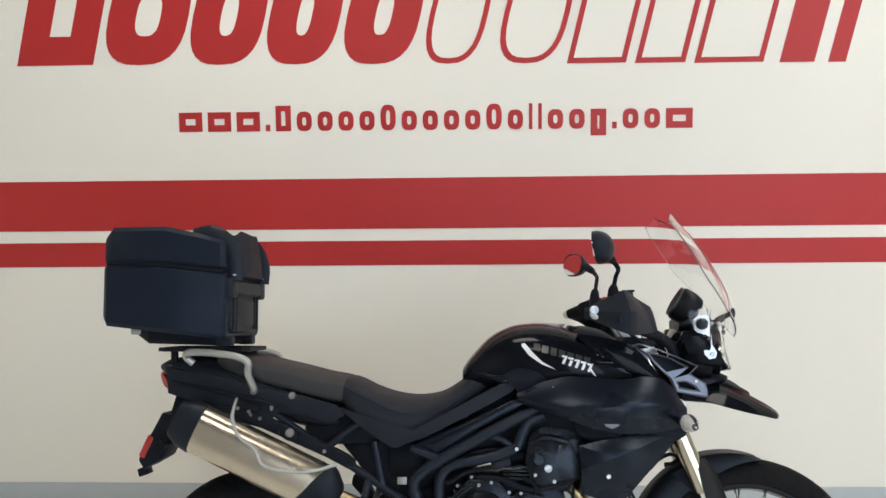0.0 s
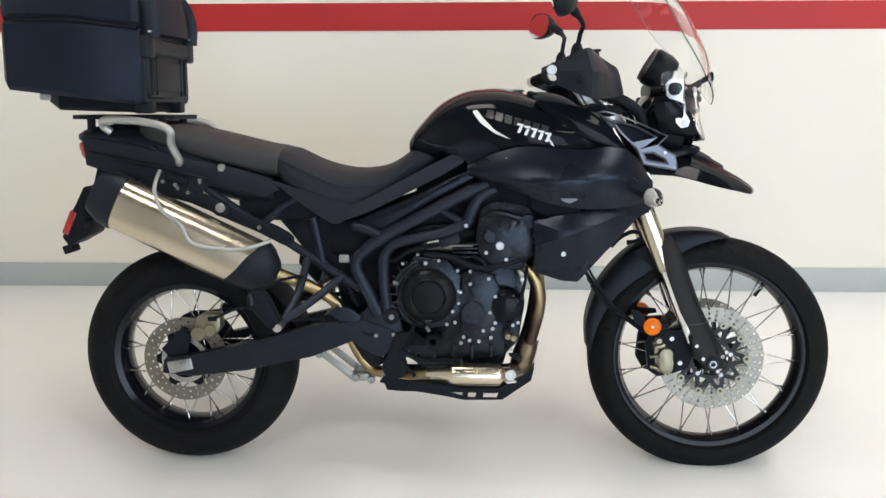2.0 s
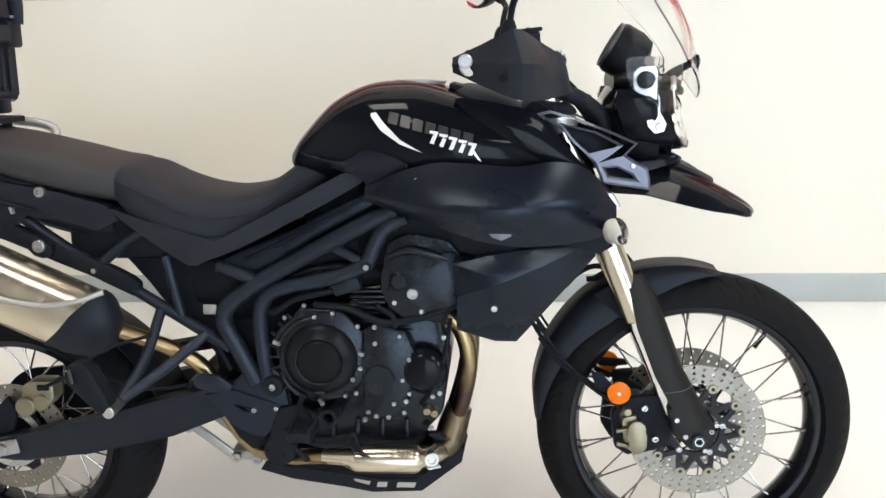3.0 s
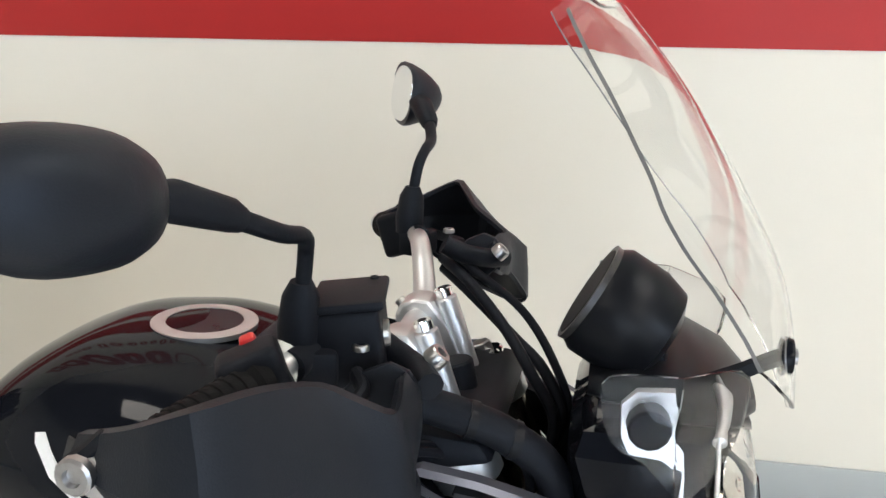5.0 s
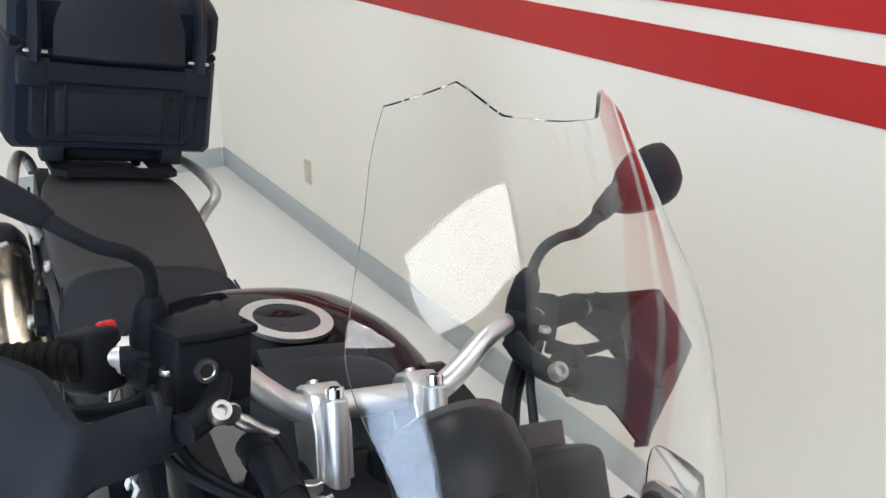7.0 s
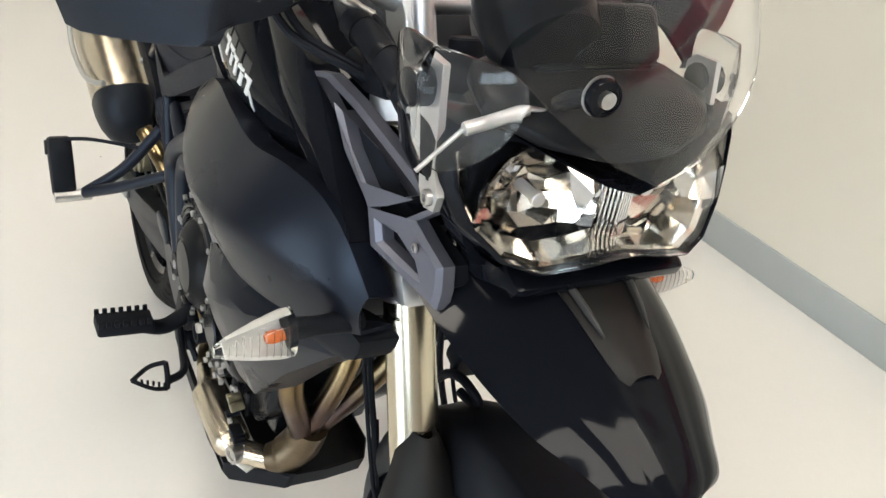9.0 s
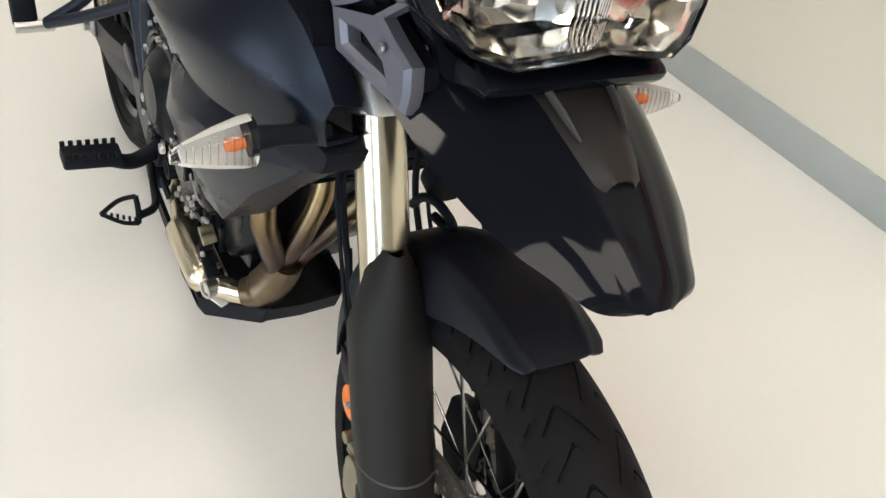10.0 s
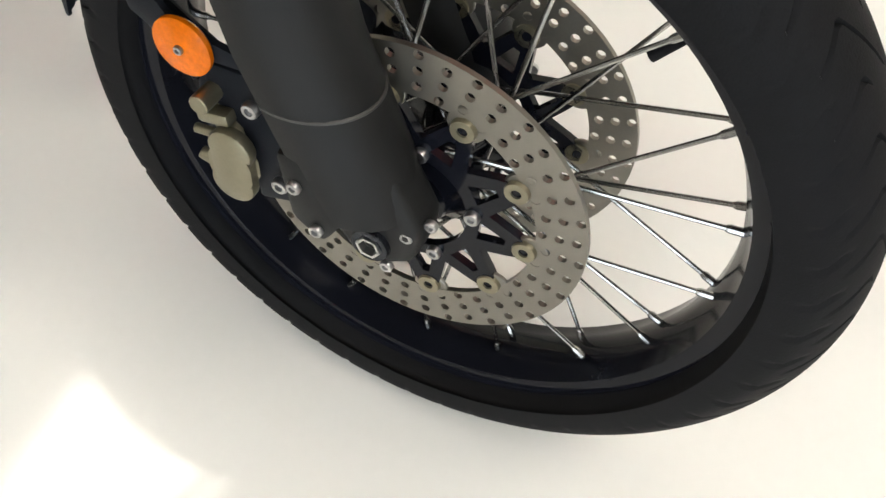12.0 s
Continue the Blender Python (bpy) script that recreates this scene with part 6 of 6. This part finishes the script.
for i in range(3):
    part("sensor_plug", block((0.985 + 0.006 * i, -0.160, 0.372 - 0.004 * i), (0.026, 0.020, 0.006), 0.002), DULL, eng)
for pts, rr in (([(0.700, -0.150, 0.300), (0.660, -0.165, 0.360), (0.685, -0.172, 0.420), (0.700, -0.168, 0.460)], 0.006), ([(0.955, -0.155, 0.440), (0.985, -0.165, 0.480), (1.010, -0.158, 0.560), (1.020, -0.150, 0.630)], 0.005), ([(0.865, -0.165, 0.660), (0.900, -0.172, 0.640), (0.905, -0.172, 0.615)], 0.006), ([(0.600, -0.140, 0.660), (0.640, -0.150, 0.640), (0.690, -0.150, 0.670), (0.780, -0.150, 0.690)], 0.007), ([(0.66, -0.13, 0.70), (0.72, -0.14, 0.73), (0.80, -0.14, 0.74)], 0.009)):
    part("wiring", tube(pts, rr, 8), DULL, eng)
for x, z, w, h in ((0.800, 0.700, 0.060, 0.030), (0.730, 0.715, 0.050, 0.028), (0.900, 0.655, 0.020, 0.026)):
    part("connector", block((x, -0.145, z), (w, 0.030, h), 0.005, pose(0, 0, 0, 0, -18, 0)), PLAST, eng)
for i in range(6):
    part("block_fin", block((0.885 + 0.010 * (i % 2), -0.140, 0.640 - 0.008 * i), (0.090, 0.010, 0.003), 0.001), ENGINE, eng)
part("water_pump", lathe([(0.0, -0.020), (0.020, -0.020), (0.028, -0.012), (0.034, -0.002), (0.034, 0.012), (0.0, 0.012)][::-1], (0.640, -0.150, 0.345), 28), DULL, eng)
for q in range(4):
    bolt(eng, (0.640 + 0.027 * math.cos(q * 1.57 + 0.5), -0.168, 0.345 + 0.027 * math.sin(q * 1.57 + 0.5)), (0, -1, 0), 0.004, 0.004, ENGINE)
part("coolant_hose", tube([(0.73, -0.155, 0.66), (0.80, -0.165, 0.655), (0.88, -0.168, 0.625), (0.96, -0.165, 0.635), (1.04, -0.16, 0.665)], 0.008, 10), DULL, eng)
part("throttle_bodies", join(*[cyl((0.79, y, 0.705), (0.89, y, 0.72), 0.030, 18) for y in (-0.09, 0, 0.09)]), DULL, eng)
for i in range(4):
    part("intake_rib", block((0.845, -0.150, 0.690 - 0.012 * i), (0.075, 0.016, 0.005), 0.001), ENGINE, eng)
part("airbox", body([(0.45, 0.80, 0.62, 0.10), (0.55, 0.80, 0.58, 0.115), (0.70, 0.82, 0.66, 0.12), (0.85, 0.86, 0.74, 0.12)], 20), DULL, bike)
part("rear_shock", tube([(0.42, 0.0, 0.78), (0.47, 0, 0.60), (0.50, 0, 0.42)], [0.03, 0.034, 0.025], 16), DULL, bike)
# dark block added to close the gaps behind frame and engine
part("dark_infill", prism([(0.24, 0.86), (0.275, 0.765), (0.345, 0.690), (0.385, 0.635), (0.440, 0.575), (0.50, 0.50), (0.565, 0.45), (0.70, 0.45), (0.72, 0.66), (0.62, 0.78), (0.45, 0.85)], -0.082, 0.10, 0.012), DULL, bike, "dark infill block behind the engine")
# dark filler added for the clutter that hides the link pipe
part("pipe_cover_filler", prism([(0.500, 0.450), (0.60, 0.45), (0.605, 0.330), (0.575, 0.318), (0.545, 0.345), (0.515, 0.395)], -0.138, -0.131, 0.003), DULL, bike, "dark filler plate in front of the link pipe")
part("battery_box", block((0.30, 0, 0.80), (0.24, 0.22, 0.11), 0.02), DULL, bike)
part("coolant_bottle_label", block((0.494, -0.128, 0.64), (0.030, 0.006, 0.023), 0.002), RAIL, bike, "pale label on a small hose bracket")
part("relay_wiring", tube([(0.45, -0.12, 0.60), (0.50, -0.125, 0.56), (0.53, -0.12, 0.50)], 0.008, 8), DULL, bike)
link = part("shock_linkage", join(block((0.455, -0.05, 0.30), (0.145, 0.010, 0.022), 0.004, pose(0, 0, 0, 0, 38, 0)), block((0.455, 0.05, 0.30), (0.145, 0.010, 0.022), 0.004, pose(0, 0, 0, 0, 38, 0)), block((0.53, 0, 0.26), (0.07, 0.09, 0.025), 0.005)), RAIL, bike, "alloy shock linkage plates")
for x, z in ((0.402, 0.335), (0.512, 0.263), (0.56, 0.258)):
    bolt(link, (x, -0.056, z), (0, -1, 0), 0.012, 0.010)

# exhaust
ex = part("exhaust_header", tube([(1.000, -0.105, 0.640), (1.040, -0.106, 0.595), (1.057, -0.104, 0.540), (1.055, -0.100, 0.490), (1.046, -0.084, 0.440), (1.032, -0.066, 0.385), (1.018, -0.062, 0.345)], 0.0200, 18), HEADER, bike, "heat-tinted exhaust header pipe")
part("header_pipe", tube([(1.010, 0.0, 0.640), (1.050, -0.006, 0.595), (1.060, -0.012, 0.540), (1.052, -0.033, 0.465), (1.036, -0.052, 0.405), (1.018, -0.060, 0.350)], 0.0195, 18), HEADER, ex)
part("header_pipe", tube([(1.010, 0.095, 0.640), (1.050, 0.090, 0.600), (1.058, 0.075, 0.54), (1.046, 0.02, 0.46), (1.028, -0.025, 0.40), (1.010, -0.050, 0.355)], 0.0195, 18), HEADER, ex)
part("collector", tube([(1.034, -0.052, 0.395), (1.020, -0.060, 0.352), (1.008, -0.082, 0.318), (0.994, -0.106, 0.307)], [0.030, 0.034, 0.033, 0.023], 20), BURNT, ex)
cat = part("catalyser", tube([(0.998, -0.105, 0.307), (0.986, -0.122, 0.308), (0.970, -0.140, 0.309), (0.955, -0.149, 0.309), (0.950, -0.150, 0.309), (0.945, -0.151, 0.309), (0.941, -0.152, 0.309), (0.812, -0.154, 0.309), (0.808, -0.154, 0.309), (0.802, -0.153, 0.309), (0.782, -0.150, 0.309), (0.735, -0.142, 0.307)], [0.019, 0.020, 0.020, 0.021, 0.026, 0.0305, 0.032, 0.032, 0.031, 0.026, 0.0185, 0.0165], 28, straight=True), BRUSH, ex, "bright steel catalyser can")
part("sensor_boss", lathe([(0.0, -0.016), (0.009, -0.016), (0.010, -0.020), (0.0155, -0.020), (0.0165, -0.014), (0.0165, 0.0), (0.0, 0.0)][::-1], (0, 0, 0), 18), STEEL, cat).matrix_basis = Matrix.Translation((0.972, -0.146, 0.312)) @ pose(0, 0, 0, 0, 0, 18)
part("link_pipe", tube([(0.745, -0.143, 0.307), (0.70, -0.132, 0.301), (0.64, -0.115, 0.292), (0.575, -0.098, 0.302), (0.535, -0.10, 0.345), (0.50, -0.11, 0.42), (0.47, -0.125, 0.505), (0.40, -0.14, 0.556), (0.30, -0.165, 0.603)], 0.0175, 16), BRASS, ex)
part("pipe_clamp", cyl((0.630, -0.112, 0.288), (0.605, -0.106, 0.294), 0.022, 18), STEEL, ex)
axis0, axis1 = V(-0.140, -0.205, 0.810), V(0.235, -0.190, 0.632)
ad = (axis1 - axis0).normalized()
au = V(0, 0, 1) - ad * ad.z
au.normalize()
aside = ad.cross(au)


def can_ring(t, w, h, slant=0.0):
    return [axis0.lerp(axis1, t + slant * math.sin(q)) + au * h * math.copysign(abs(math.sin(q)) ** 0.78, math.sin(q)) + aside * w * math.copysign(abs(math.cos(q)) ** 0.78, math.cos(q)) for q in np.linspace(0, 2 * math.pi, 36, endpoint=False)]


muf = part("silencer", loft([can_ring(0.0, 0.054, 0.074), can_ring(0.02, 0.055, 0.075), can_ring(0.5, 0.057, 0.076), can_ring(0.93, 0.057, 0.075, 0.06), can_ring(1.0, 0.056, 0.074, 0.08)]), BRUSH, bike, "brushed stainless exhaust silencer")
part("rear_cap", loft([can_ring(-0.155, 0.030, 0.036), can_ring(-0.15, 0.043, 0.056), can_ring(-0.06, 0.056, 0.075), can_ring(0.035, 0.0585, 0.079), can_ring(0.04, 0.054, 0.074)]), PLAST, muf, "black silencer end cover")
part("front_cap", loft([can_ring(0.955, 0.056, 0.075, 0.08), can_ring(0.96, 0.0585, 0.078, 0.08), can_ring(1.03, 0.0580, 0.076, 0.05), can_ring(1.09, 0.0545, 0.069, 0.02), can_ring(1.14, 0.047, 0.057), can_ring(1.18, 0.036, 0.042), can_ring(1.20, 0.024, 0.028)]), PLAST, muf, "black silencer front cover")
part("heat_guard_rod", tube([(-0.010, -0.205, 0.895), (-0.006, -0.250, 0.868), (-0.004, -0.264, 0.838), (0.016, -0.268, 0.790), (0.065, -0.268, 0.752), (0.095, -0.266, 0.702), (0.185, -0.262, 0.684), (0.255, -0.256, 0.690), (0.310, -0.240, 0.706)], 0.0055, 10), RAIL, muf, "bent satin steel guard rod")
hang = part("silencer_hanger", panel([(0.10, 0.815), (0.135, 0.815), (0.172, 0.79), (0.168, 0.765), (0.135, 0.768)], lambda x, z: 0.172, -1, 0.004, 0.02, 2), DULL, muf)
bolt(hang, (0.151, -0.176, 0.790), (0, -1, 0), 0.014, 0.009)
for x, z in ((0.086, 0.860), (0.02, 0.842), (0.05, 0.83)):
    bolt(hang, (x, -0.150, z), (0, -1, 0), 0.0055, 0.005)

strip = part("silencer_strap", panel([(-0.085, 0.872), (0.066, 0.837), (0.181, 0.785), (0.301, 0.734), (0.350, 0.702), (0.335, 0.675), (0.285, 0.702), (0.165, 0.752), (0.055, 0.800), (-0.085, 0.838)], lambda x, z: 0.150, -1, 0.005, 0.02, 2, (0.12, 0.785)), DULL, muf)
for x, z in ((0.115, 0.792), (0.255, 0.732)):
    bolt(strip, (x, -0.156, z), (0, -1, 0), 0.006, 0.005)

# skid plate
pan = [(0.60, -0.09), (0.65, -0.100), (0.80, -0.100), (0.940, -0.102), (1.000, -0.118), (1.046, -0.088), (1.052, -0.02), (1.042, 0.050), (0.97, 0.088), (0.80, 0.10), (0.64, 0.09), (0.60, 0.06)]


def pan_ring(k, h):
    return [V(0.81 + (x - 0.81) * k, -0.01 + (y + 0.01) * k, 0.235 + h + 0.42 * max(0, 0.81 + (x - 0.81) * k - 0.95)) for x, y in pan]


skid = part("skid_plate", loft([pan_ring(0.80, -0.003), pan_ring(0.95, 0.0), pan_ring(1.0, 0.030), pan_ring(0.985, 0.030), pan_ring(0.93, 0.008), pan_ring(0.78, 0.005)]), DULL, bike, "black skid plate under the engine")
part("skid_rail", plate([(0.598, 0.284), (0.67, 0.263), (0.787, 0.246), (0.845, 0.235), (0.955, 0.236), (1.0, 0.256), (1.040, 0.274), (1.048, 0.310), (1.0, 0.288), (0.945, 0.268), (0.86, 0.266), (0.79, 0.276), (0.67, 0.290), (0.61, 0.302)], [[(0.800, 0.267), (0.842, 0.260), (0.838, 0.247), (0.806, 0.256)], [(0.858, 0.259), (0.880, 0.259), (0.876, 0.243), (0.854, 0.243)], [(0.902, 0.259), (0.944, 0.259), (0.938, 0.243), (0.898, 0.243)]], lambda x, z: 0.166 - 0.8 * max(0, x - 0.945), -1, 0.008), DULL, skid)
part("skid_tab", block((0.975, -0.132, 0.285), (0.030, 0.036, 0.004), 0.001, pose(0, 0, 0, 0, 0, 25)), WPLAS, skid, "pale mounting tab")

# tail, rack, lights
tail = part("tail_unit", body([(-0.310, 0.995, 0.972, 0.05), (-0.27, 1.012, 0.945, 0.085), (-0.18, 1.020, 0.890, 0.11), (-0.05, 1.005, 0.862, 0.125), (0.08, 0.965, 0.822, 0.13), (0.20, 0.915, 0.790, 0.13), (0.29, 0.875, 0.785, 0.12)], 28, 3.0), PLAST, bike, "black plastic tail unit")
part("tail_light", body([(-0.312, 0.968, 0.940, 0.045), (-0.296, 0.966, 0.915, 0.062), (-0.27, 0.955, 0.898, 0.070), (-0.245, 0.935, 0.897, 0.066)], 22, 3.0), REDLENS, tail, "red rear light")
part("undertail", prism([(-0.25, 0.90), (-0.12, 0.90), (-0.15, 0.80), (-0.205, 0.722), (-0.255, 0.765), (-0.27, 0.83)], -0.075, 0.075, 0.012), DULL, tail)
hold = part("plate_holder", prism([(-0.296, 0.838), (-0.232, 0.822), (-0.29, 0.690), (-0.352, 0.655), (-0.372, 0.685), (-0.33, 0.77)], -0.07, 0.05, 0.006), DULL, tail, "black number plate holder")
part("plate_reflector", block((-0.345, -0.062, 0.728), (0.022, 0.020, 0.075), 0.004, pose(0, 0, 0, 0, 24, 0)), REDLENS, hold, "red rear reflector")
part("plate_lamp", block((-0.362, -0.03, 0.645), (0.032, 0.05, 0.026), 0.004, pose(0, 0, 0, 0, -18, 0)), DULL, hold)
for s in (-1, 1):
    sg = part("rear_turn_signal", tube([(-0.262, s * 0.06, 0.745), (-0.265, s * 0.12, 0.742), (-0.268, s * 0.16, 0.740)], [0.010, 0.010, 0.018], 10), DULL, tail)
    for x, d, z, r in ((-0.102, 0.133, 0.940, 0.0125), (0.151, 0.155, 0.902, 0.0125)):
        bolt(tail, (x, s * (d - 0.006), z), (0, s, 0), r, 0.010)
    part("side_strip", tube([(-0.25, s * 0.105, 0.968), (-0.10, s * 0.128, 0.94), (0.10, s * 0.138, 0.905), (0.28, s * 0.138, 0.862)], 0.012, 10, flat=0.6), DULL, tail)
    rail = part("grab_rail", tube([(-0.171, s * 0.140, 1.000), (-0.190, s * 0.150, 1.020), (-0.172, s * 0.168, 1.035), (-0.092, s * 0.186, 1.034), (-0.01, s * 0.198, 1.022), (0.022, s * 0.200, 1.004), (0.018, s * 0.182, 0.968), (0.031, s * 0.152, 0.918)], 0.0115, 14), RAIL, bike, "silver tubular grab rail")
    bolt(rail, (0.031, s * 0.152, 0.916), (0, s, 0), 0.0125, 0.012)
for s in (-1, 1):
    flank = part("tail_flank", panel([(-0.262, 0.985), (-0.10, 0.962), (0.05, 0.925), (0.19, 0.900), (0.29, 0.872), (0.315, 0.840), (0.265, 0.818), (0.180, 0.838), (0.110, 0.850), (0.075, 0.822), (0.030, 0.828), (-0.077, 0.860), (-0.175, 0.880), (-0.255, 0.905)], lambda x, z: 0.128 + 0.02 * min(1.0, max(0.0, (x + 0.25) * 3)), s, 0.006, 0.03, 1, (0.02, 0.900), (1.0, 0.96, 0.7, 0.35)), PLAST, tail, "black tail side panel", 20)
    part("flank_ridge", tube([(-0.24, s * 0.140, 0.945), (-0.08, s * 0.156, 0.912), (0.06, s * 0.160, 0.882), (0.14, s * 0.160, 0.862)], [0.003, 0.006, 0.006, 0.003], 8), DULL, flank)
    part("flank_strap", block((0.022, s * 0.152, 0.868), (0.060, 0.016, 0.022), 0.005, pose(0, 0, 0, 0, 22, 0)), DULL, flank)
    for x, z in ((0.016, 0.852), (-0.020, 0.862), (0.088, 0.868)):
        bolt(flank, (x, s * 0.156, z), (0, s, 0), 0.0060, 0.006)
rack = part("luggage_rack", plate([(-0.30, -0.10), (-0.27, -0.125), (-0.02, -0.125), (0.0, -0.10), (0.0, 0.10), (-0.02, 0.125), (-0.27, 0.125), (-0.30, 0.10)], [[(-0.26, -0.08), (-0.26, 0.08), (-0.17, 0.08), (-0.17, -0.08)], [(-0.14, -0.08), (-0.14, 0.08), (-0.04, 0.08), (-0.04, -0.08)]], lambda x, z: 0.0, 1, 0.012), DULL, bike, "black luggage rack plate")
rack.matrix_basis = pose(0, 0, 1.048, 90, 0, 0)
for x, y in ((-0.25, 0.09), (-0.25, -0.09), (-0.04, 0.09), (-0.04, -0.09)):
    part("rack_post", cyl((x, y, 1.0), (x, y, 1.040), 0.012, 12), DULL, rack).matrix_basis = rack.matrix_basis.inverted()

# ---- top case on the rack ----
case = tagged(new("top_case"), "large black hard-shell top case on the luggage rack", "top case")
case.matrix_world = bike.matrix_world.copy()


def case_ring(x, hw, z0, z1, c=0.03):
    """A section across the case with cut corners."""
    return [V(x, -hw + c, z0), V(x, hw - c, z0), V(x, hw, z0 + c), V(x, hw, z1 - c), V(x, hw - c, z1), V(x, -hw + c, z1), V(x, -hw, z1 - c), V(x, -hw, z0 + c)]


base = part("case_base", loft([case_ring(-0.446, 0.190, 1.136, 1.309, 0.012), case_ring(-0.432, 0.205, 1.118, 1.309, 0.012), case_ring(-0.25, 0.218, 1.098, 1.308, 0.012), case_ring(-0.072, 0.205, 1.078, 1.288, 0.012), case_ring(-0.055, 0.190, 1.085, 1.285, 0.012)]), CASEM, case, "black case base shell")
lid = part("case_lid", loft([case_ring(-0.444, 0.190, 1.311, 1.40, 0.012), case_ring(-0.418, 0.206, 1.311, 1.428, 0.014), case_ring(-0.245, 0.219, 1.310, 1.429, 0.014), case_ring(-0.13, 0.212, 1.298, 1.405, 0.014), case_ring(-0.070, 0.205, 1.290, 1.388, 0.014), case_ring(-0.055, 0.190, 1.288, 1.374, 0.012)]), CASEM, case, "black domed case lid")
part("lid_seam", loft([case_ring(-0.438, 0.190, 1.302, 1.318, 0.004), case_ring(-0.25, 0.2165, 1.302, 1.316, 0.004), case_ring(-0.060, 0.202, 1.281, 1.295, 0.004)]), DULL, case)
part("case_front", loft([case_ring(-0.09, 0.176, 1.092, 1.285, 0.02), case_ring(-0.062, 0.172, 1.088, 1.285, 0.02), case_ring(-0.048, 0.160, 1.10, 1.28, 0.02)]), PLAST, base, "ribbed black front of the case")
for y in (-0.135, -0.10, 0.10, 0.135):
    part("front_rib", block((-0.047, y, 1.165), (0.010, 0.006, 0.12), 0.002), PLAST, base)
part("front_band", loft([case_ring(-0.07, 0.186, 1.215, 1.262, 0.008), case_ring(-0.04, 0.180, 1.216, 1.262, 0.008), case_ring(-0.032, 0.172, 1.222, 1.258, 0.008)]), PLAST, base)
part("front_panel", block((-0.050, 0, 1.158), (0.010, 0.24, 0.085), 0.004), PLAST, base)
rows = []
for v in np.linspace(0, 1, 12):
    w = 0.118 * (1 - 0.42 * max(0, (v - 0.35) / 0.65) ** 1.8)
    rows.append([V(-0.036 - 0.012 * v - 0.018 * abs(u) ** 2.5, w * u, 1.272 + 0.138 * v) for u in np.linspace(-1, 1, 13)])
part("backrest_pad", shell(rows, -0.03), VINYL, lid, "padded black backrest")
for s in (-1, 1):
    lt = part("latch_arm", tube([(-0.165, s * 0.166, 1.398), (-0.110, s * 0.164, 1.406), (-0.062, s * 0.162, 1.378), (-0.038, s * 0.160, 1.32), (-0.040, s * 0.160, 1.262)], 0.030, 8, flat=0.45), PLAST, lid, "curved black latch arm")
    part("latch_box", block((-0.056, s * 0.160, 1.238), (0.050, 0.060, 0.062), 0.008), PLAST, base, "black latch housing")
    part("latch_plate", block((-0.085, s * 0.192, 1.352), (0.012, 0.006, 0.030), 0.002), ALU, lid)
    part("latch_plate", block((-0.032, s * 0.158, 1.278), (0.010, 0.044, 0.006), 0.002), ALU, lid)
    part("rack_claw", block((-0.075, s * 0.12, 1.070), (0.05, 0.045, 0.034), 0.006), PLAST, base)
part("base_plate", loft([case_ring(-0.37, 0.10, 1.086, 1.125, 0.01), case_ring(-0.32, 0.14, 1.062, 1.115, 0.01), case_ring(-0.10, 0.14, 1.056, 1.10, 0.01), case_ring(-0.08, 0.12, 1.058, 1.09, 0.01)]), DULL, base)
part("release_catch", block((-0.372, -0.10, 1.100), (0.035, 0.03, 0.020), 0.005), RAIL, base)
